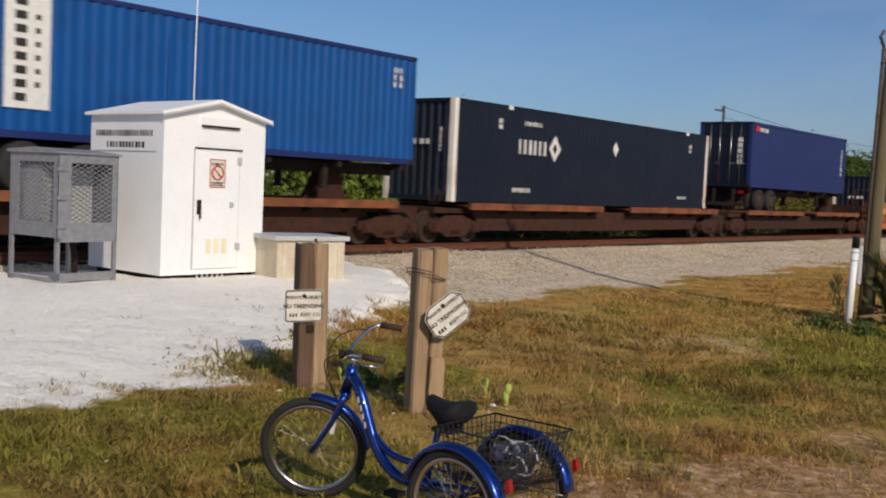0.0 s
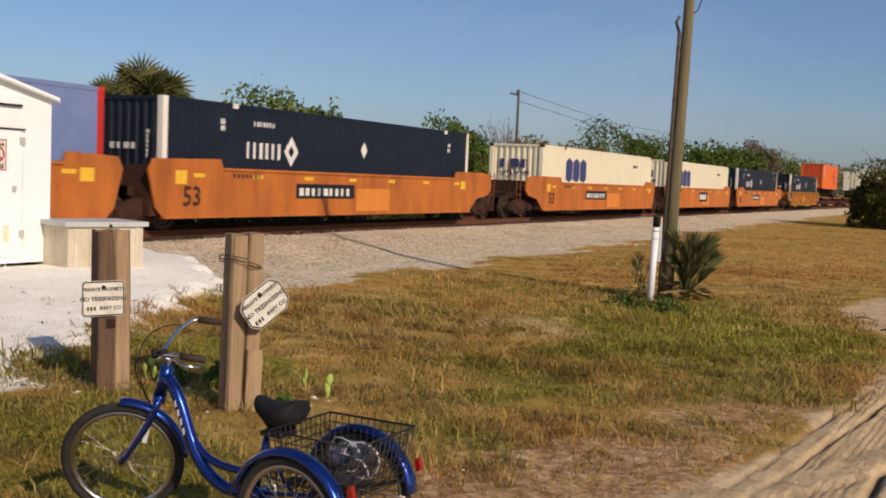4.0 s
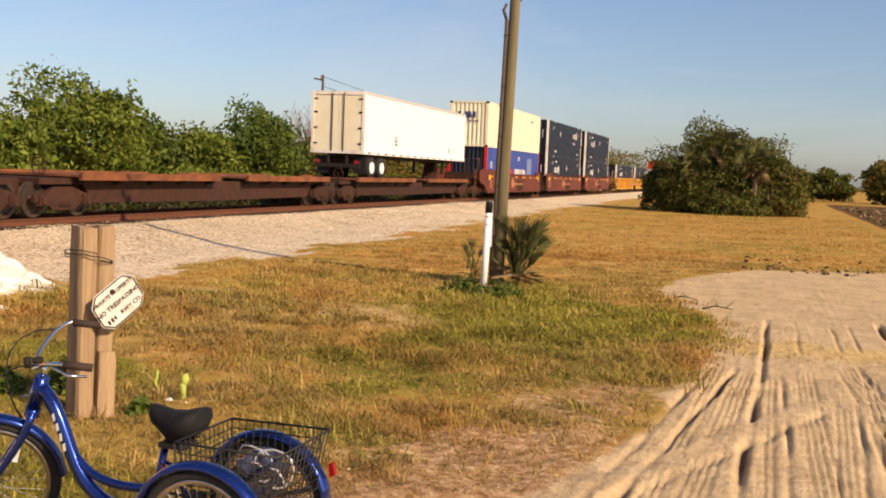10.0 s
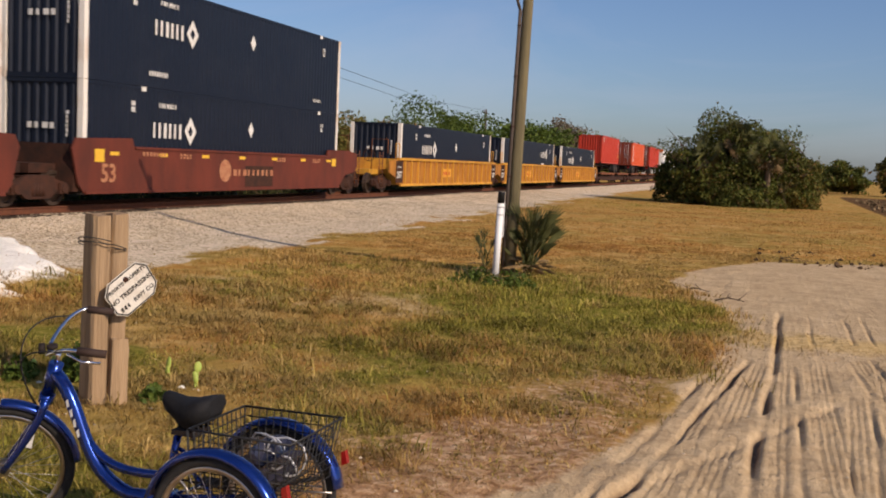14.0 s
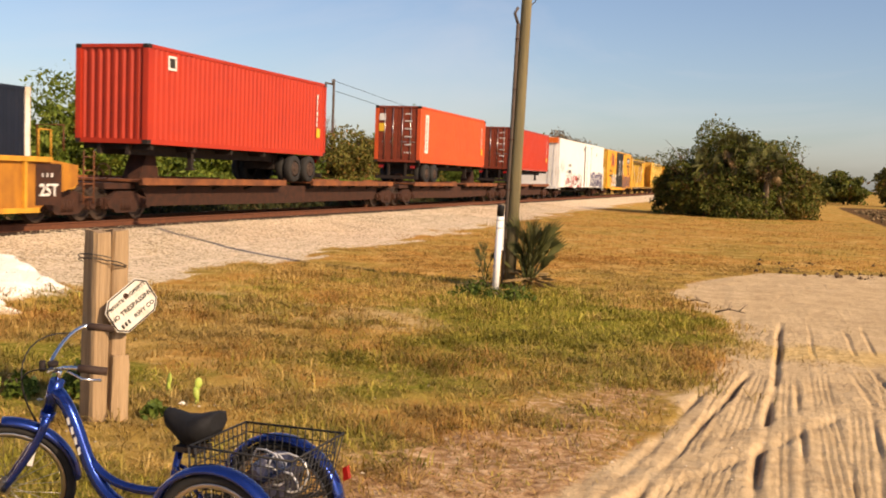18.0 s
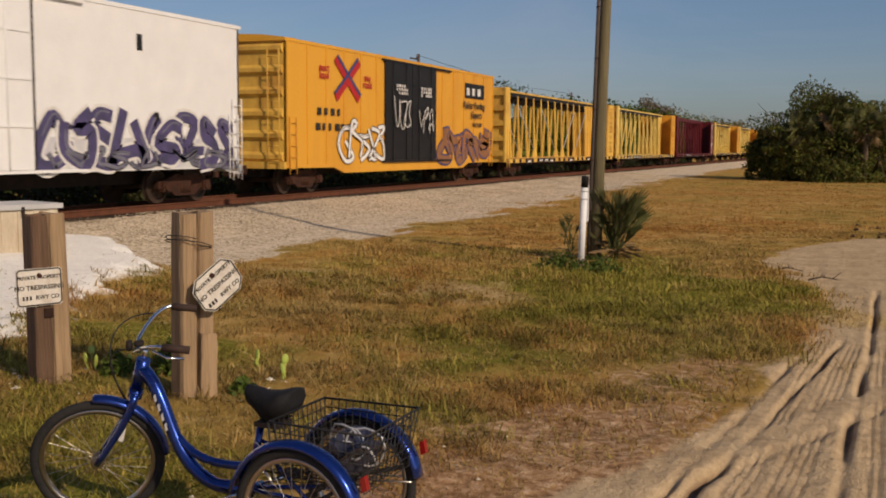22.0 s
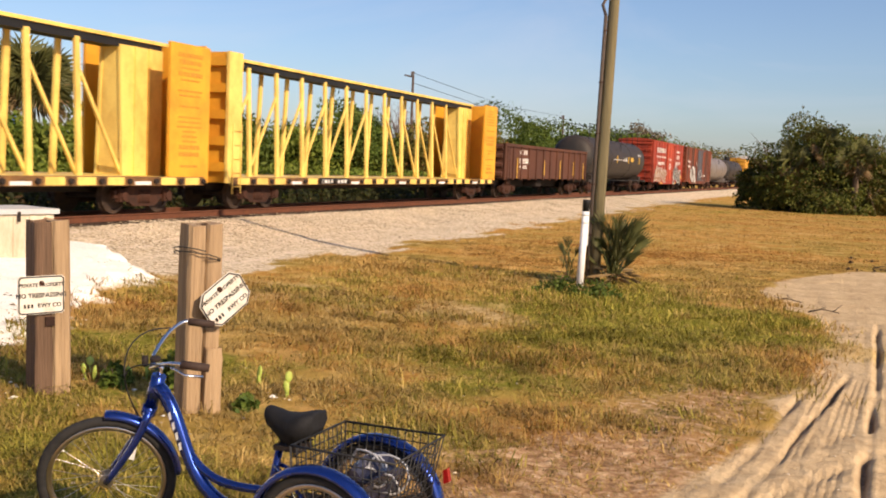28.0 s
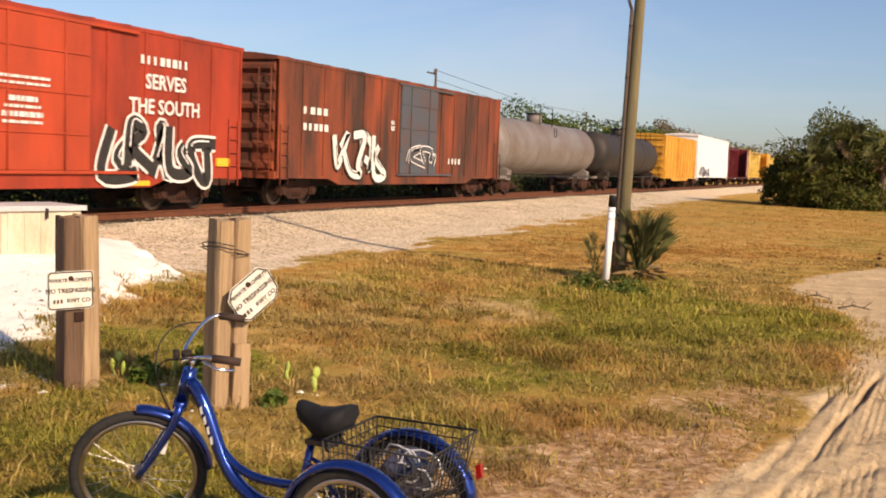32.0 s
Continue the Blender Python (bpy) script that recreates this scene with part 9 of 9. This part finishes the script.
def bare_tree(x, y, h, seed):
    rnd = random.Random(seed)
    t = thing("bare_tree", pose(x, y, zat(x, y)), "leafless reddish-brown tree full of fine twigs", "tree")
    b = B()
    tube(b, [(0, 0, -0.3), (0.1, 0, h * 0.5)], 0.16, 8, 0.1)
    part("trunk", b, M["bare_twig"], t)
    for k in range(26):
        b = B()
        a, s = rnd.uniform(0, 6.28), rnd.uniform(0.3, 1.0)
        z0 = h * rnd.uniform(0.25, 0.5)
        e = Vector((math.cos(a) * h * 0.26 * s, math.sin(a) * h * 0.26 * s, h * rnd.uniform(0.62, 1.0)))
        tube(b, [(0.05, 0, z0), tuple(Vector((0.05, 0, z0)).lerp(e, 0.5) + Vector((0, 0, 0.3))), tuple(e)], 0.05, 5, 0.015)
        for j in range(14):
            p = Vector((0.05, 0, z0)).lerp(e, rnd.uniform(0.45, 1.0))
            d = Vector((rnd.uniform(-1, 1), rnd.uniform(-1, 1), rnd.uniform(0.1, 1.2)))
            tube(b, [tuple(p), tuple(p + d * rnd.uniform(0.4, 0.9))], 0.018, 4, 0.006, cap=False)
        part("limb", b, M["bare_twig"], t)


bare_tree(-46.2, 98.0, 9.2, 3)


def far_pole(x, y, h, arm=True, label="weathered telephone pole with a crossarm behind the trees"):
    t = thing("telephone_pole", pose(x, y, zat(x, y)), label, "telephone pole", "poles behind the railway")
    b = B()
    tube(b, [(0, 0, -0.3), (0, 0, h)], 0.17, 8, 0.13)
    part("pole", b, M["farwood"], t)
    if arm:
        b = B()
        box(b, -0.5, -1.1, h - 0.55, -0.38, 1.1, h - 0.40)
        part("crossarm", b, M["farwood"], t)
        b = B()
        tube(b, [(-0.4, 0.5, h - 0.4), (-0.4, 0.5, h + 0.05)], 0.09, 8)
        part("transformer", b, M["cage"], t)


far_pole(-45, 98.7, 11.9)
far_pole(-48, 168, 11.5, True)
far_pole(60, 260, 12, True, "distant telephone pole with a crossarm")
b = B()
for dz in (-0.4, -1.4):
    tube(b, [(-45, 98.7, 11.3 + dz), (-46.5, 133, 10.2 + dz), (-48, 168, 10.8 + dz)], 0.025, 5)
tagged(new("power_line", mesh_of("power_line", b, M["black"])), "thin dark overhead wires between the poles", "wire")


def far_house(x, y, rz, w, d, h, wall, roof, label):
    t = thing("house", pose(x, y, zat(x, y), 0, 0, rz), label, "house")
    boxes("wall", t, wall, [(-w / 2, -d / 2, -0.3, w / 2, d / 2, h)])
    b = B()
    prism(b, [(-w / 2 - 0.4, h), (w / 2 + 0.4, h), (0, h + w * 0.22)], "y", -d / 2 - 0.4, d / 2 + 0.4)
    part("roof", b, roof, t)
    for k in range(3):
        boxes("window", t, M["dark"], [(w / 2, -d * 0.36 + k * d * 0.28, 1.0, w / 2 + 0.03, -d * 0.36 + k * d * 0.28 + 1.1, 2.1)])


far_house(-78, 70, 10, 9, 14, 4.2, M["house"], M["royal"], "pale house with a blue roof far behind the trees")
far_house(34, 140, 0, 7, 12, 2.2, M["house"], M["shedgrey"], "low pale building far across the field")


# ---- grass ----
def blades(name, label, n, area, accept, height, width, seed, per=7, spread=0.05, lean=(0.5, 2.6), power=1.6, fresh=0.0, rust=0.0, even=0.0):
    """Tufts of narrow blades over an area (x0, x1, y0, y1), thinning with distance, one mesh; tufts are tall in some patches and low in others."""
    rs = np.random.RandomState(seed)
    m = n * 6
    x = rs.uniform(area[0], area[1], m)
    y = area[2] + (area[3] - area[2]) * rs.uniform(0, 1, m) ** power
    keep = rs.uniform(0, 1, m) < accept(x, y)
    x, y = x[keep][:n], y[keep][:n]
    k = len(x)
    far = np.clip((y - 6) / 25, 0, 1)
    patch = np.clip(0.72 + 0.55 * wave(x, y, 51, 1.3) + 0.55 * wave(x, y, 52, 3.9), 0.18, 1.9)
    tuft = np.repeat((even + (1 - even) * patch) * (0.6 + 0.8 * rs.uniform(0, 1, k) ** 2), per)
    hue = rs.normal(0, 0.40, k)
    x, y, far, hue = (np.repeat(v, per) for v in (x, y, far, hue))
    x = x + rs.normal(0, spread, k * per) * (1 + far)
    y = y + rs.normal(0, spread, k * per) * (1 + far)
    z = ground_z(x, y) - 0.01
    h = tuft * rs.uniform(0.5, 1.2, k * per) * (height[0] + (height[1] - height[0]) * rs.uniform(0, 1, k * per)) * (1 + 0.25 * far)
    w = width * (1 + 0.9 * far) * rs.uniform(0.6, 1.4, k * per)
    a = rs.uniform(0, 6.28, k * per)
    dx, dy = np.cos(a), np.sin(a)
    l = h * (lean[0] + (lean[1] - lean[0]) * rs.uniform(0, 1, k * per) ** 1.4)
    base = np.stack([x, y, z], -1)
    side = np.stack([-dy, dx, 0 * dx], -1) * w[:, None]
    mid = base + np.stack([dx * l * 0.35, dy * l * 0.35, h * 0.7], -1)
    tip = base + np.stack([dx * l, dy * l, h * (0.45 + 0.55 * rs.uniform(0, 1, k * per))], -1)
    co = np.stack([base - side, base + side, mid + side * 0.8, mid - side * 0.8, tip], 1).reshape(-1, 3)
    i = 5 * np.arange(len(x))[:, None]
    near = y < 15
    f = np.concatenate([i + [0, 1, 2], i + [0, 2, 3], i[near] + [3, 2, 4]])
    me = mesh_np(name, co, f, GRASS)
    v = np.clip(fresh + (0.6 * wave(x, y * 0.6, 58, 0.35) + 0.5 * wave(x, y * 0.5, 59, 1.1) + 0.75 * np.exp(-((y - 66) / 6) ** 2)) * smooth(22, 30, y) + 1.35 * (green_mask(x, y) - 0.30) + hue + rs.normal(0, 0.10, k * per), 0, 1)
    r = np.clip(rust + 0.25 + 0.55 * wave(x, y, 53, 0.55) + 0.5 * wave(x, y, 54, 1.7) + (0.30 + 0.7 * wave(x, y, 57, 0.22)) * smooth(22, 32, y) + 0.6 * hue, 0, 1)
    for attr, q in (("fresh", v), ("rust", r)):
        me.attributes.new(attr, "FLOAT", "POINT").data.foreach_set("value", np.repeat(q, 5).astype(np.float32))
    return tagged(new(name, me), label, "grass", kind="stuff")


def meadow(x, y):
    clear = (1 - np.clip(1.6 * road_mask(x, y), 0, 1)) * (1 - 0.99 * pad_mask(x, y)) * (1 - np.clip(1.25 * gravel_mask(x, y), 0, 0.995))
    clear = clear * (1 - 0.75 * np.clip(gravel_mask(x - 1.5, y) * (0.6 + 1.2 * wave(x, y * 0.3, 48, 2.2)), 0, 1))
    patch = np.clip(0.42 + 0.5 * wave(x, y, 41, 1.1) + 0.7 * wave(x, y, 42, 4.5), 0, 1)
    edge = np.exp(-(((x - (np.interp(y, ROAD_Y, ROAD_X) - 0.4)) / 0.9) ** 2)) * smooth(-13.2, -11.5, -y)
    return np.clip(clear * (0.10 + 0.9 * patch) * (1 - 0.55 * edge) * (1 - 0.7 * soil_patch(x, y)), 0, 1)


def lush(x, y):
    return np.clip(meadow(x, y) * 1.5 * np.clip(green_mask(x, y) - 0.25, 0, 1), 0, 1)


def strip(x, y):
    return np.exp(-((y - 14.6 - 0.4 * wave(x, y, 18, 0.9)) / 1.0) ** 2) * np.clip(0.35 + wave(x, y * 0.4, 44, 3.0), 0, 1)


def verge(x, y):
    """The shaggy green fringe where the grass meets the sand."""
    d = np.interp(y, ROAD_Y, ROAD_X) - x
    return np.clip(np.exp(-((d - 0.45) / 0.5) ** 2) * (0.55 + 0.8 * wave(x, y, 49, 1.6)), 0, 1)


blades("dry_grass", "short golden and olive dry grass over the field", 50000, (-13.5, -1.2, 3.6, 30), meadow, (0.02, 0.065), 0.0042, 1, spread=0.05, lean=(0.9, 3.6))
blades("tall_dry_grass", "russet seeding grass in the middle of the field", 5200, (-11, -3, 8.0, 20), lambda x, y: meadow(x, y) * np.clip(0.15 + wave(x, y, 45, 0.8), 0, 1), (0.08, 0.19), 0.0030, 2, per=6, lean=(0.7, 2.2), fresh=-0.6, rust=0.3)
blades("green_grass", "fresh green grass among the dry tufts", 15000, (-12, -1.2, 3.6, 24), lush, (0.04, 0.12), 0.0042, 3, fresh=0.22, lean=(0.8, 3.0))
blades("grass_clumps", "scattered thicker clumps of olive and gold grass", 3600, (-12, -1.6, 3.8, 22), meadow, (0.06, 0.16), 0.0040, 7, per=18, spread=0.075, lean=(0.7, 2.6), fresh=0.15, even=0.4)
blades("verge_grass", "taller green fringe of grass along the sand", 800, (-4.5, -1.0, 11, 20), verge, (0.06, 0.17), 0.0040, 8, per=16, spread=0.08, lean=(0.7, 2.4), power=1.0, fresh=0.15, even=0.3)
blades("straw", "flattened dry straw across the sandy track", 1500, (-2.5, 3.5, 12, 18), strip, (0.015, 0.05), 0.0030, 6, per=6, spread=0.12, lean=(0.8, 2.5), power=1.0, fresh=-1.0, rust=-0.6)
blades("pale_straw", "bleached flecks of dead straw between the tufts", 3200, (-11.5, -1.6, 4.0, 17), meadow, (0.01, 0.04), 0.0038, 13, per=4, spread=0.05, lean=(1.2, 4.0), fresh=-1.2, rust=-0.9)
blades("soil_straw", "thin dead straw over the bare soil", 1500, (-5.5, -1.5, 4.5, 9.5), lambda x, y: 0.6 * soil_patch(x, y) * (1 - road_mask(x, y)), (0.012, 0.05), 0.0028, 9, per=5, spread=0.07, lean=(1.0, 3.5), power=1.0, fresh=-0.8)
blades("far_grass", "dry yellow grass towards the thicket", 12000, (-13.5, 6, 27, 75), lambda x, y: (1 - 0.98 * gravel_mask(x, y)) * np.clip(0.5 + 0.6 * wave(x, y, 46, 0.7), 0, 1) * (1 - smooth(4, 5.4, x) * (y > 48)) * (1 - road_mask(x, y)), (0.03, 0.09), 0.006, 4, per=6, spread=0.16, power=1.2)
blades("weeds", "low green weeds at the edge of the white stone", 1100, (-11.5, -7.2, 7.0, 14), lambda x, y: np.clip(np.exp(-((x - np.interp(y, PAD_Y, PAD_X)) / 0.5) ** 2) * (0.2 + wave(x, y, 47, 1.5)), 0, 1), (0.05, 0.17), 0.008, 5, per=9, spread=0.09, fresh=0.6)

blades("pole_weeds", "darker green weeds round the marker post", 420, (-7.6, -3.8, 16.2, 19.0), lambda x, y: np.exp(-(((x + 5.5) / 1.1) ** 2 + ((y - 17.4) / 0.8) ** 2)) * np.clip(0.6 + 0.8 * wave(x, y, 55, 2.2), 0, 1), (0.07, 0.20), 0.0045, 10, per=16, spread=0.10, lean=(0.6, 2.0), power=1.0, fresh=0.8, even=0.3)
# third and fourth weeds are added to deepen the second post's shadow
for k, (x, y, w, h, n) in enumerate(((-5.25, 17.2, 1.0, 0.34, 750), (-6.0, 17.6, 0.9, 0.36, 600), (-7.15, 8.35, 0.6, 0.34, 700), (-7.55, 7.95, 0.4, 0.24, 350), (-6.0, 7.75, 0.26, 0.15, 220))):
    weed(x, y, w, h, n, 100 + k, LEAF, "low green leafy weed in the dry grass")


def dead_branches():
    """Grey dead branches that stick out of the thicket."""
    rnd = random.Random(12)
    t = thing("dead_branch", pose(-3.4, 71.6, zat(-3.4, 71.6)), "grey bare branches sticking out of the thicket", "branch")
    for k in range(22):
        x, z = rnd.uniform(-5.0, 4.2), rnd.uniform(0.0, 4.6)
        b = B()
        d = Vector((rnd.uniform(-0.8, 0.8), -0.7, rnd.uniform(0.1, 1.0)))
        p = Vector((x, 1.2 + 0.2 * z, max(z - 0.6, -0.1)))
        tube(b, [tuple(p), tuple(p + d * 0.9), tuple(p + d * 1.6 + Vector((rnd.uniform(-0.4, 0.4), 0, 0.3)))], 0.035, 5, 0.012)
        for j in range(3):
            q = p + d * rnd.uniform(0.6, 1.4)
            tube(b, [tuple(q), tuple(q + Vector((rnd.uniform(-0.6, 0.6), -0.2, rnd.uniform(-0.1, 0.6))))], 0.016, 4, 0.006)
        part("branch", b, M["bark"], t)


dead_branches()


def motions():
    for ob, x, y, z in MOVERS:
        walk(ob, [(t, pose(x, y - SPEED * t, z)) for t in (0, 8, 16, 24, 32)])


motions()
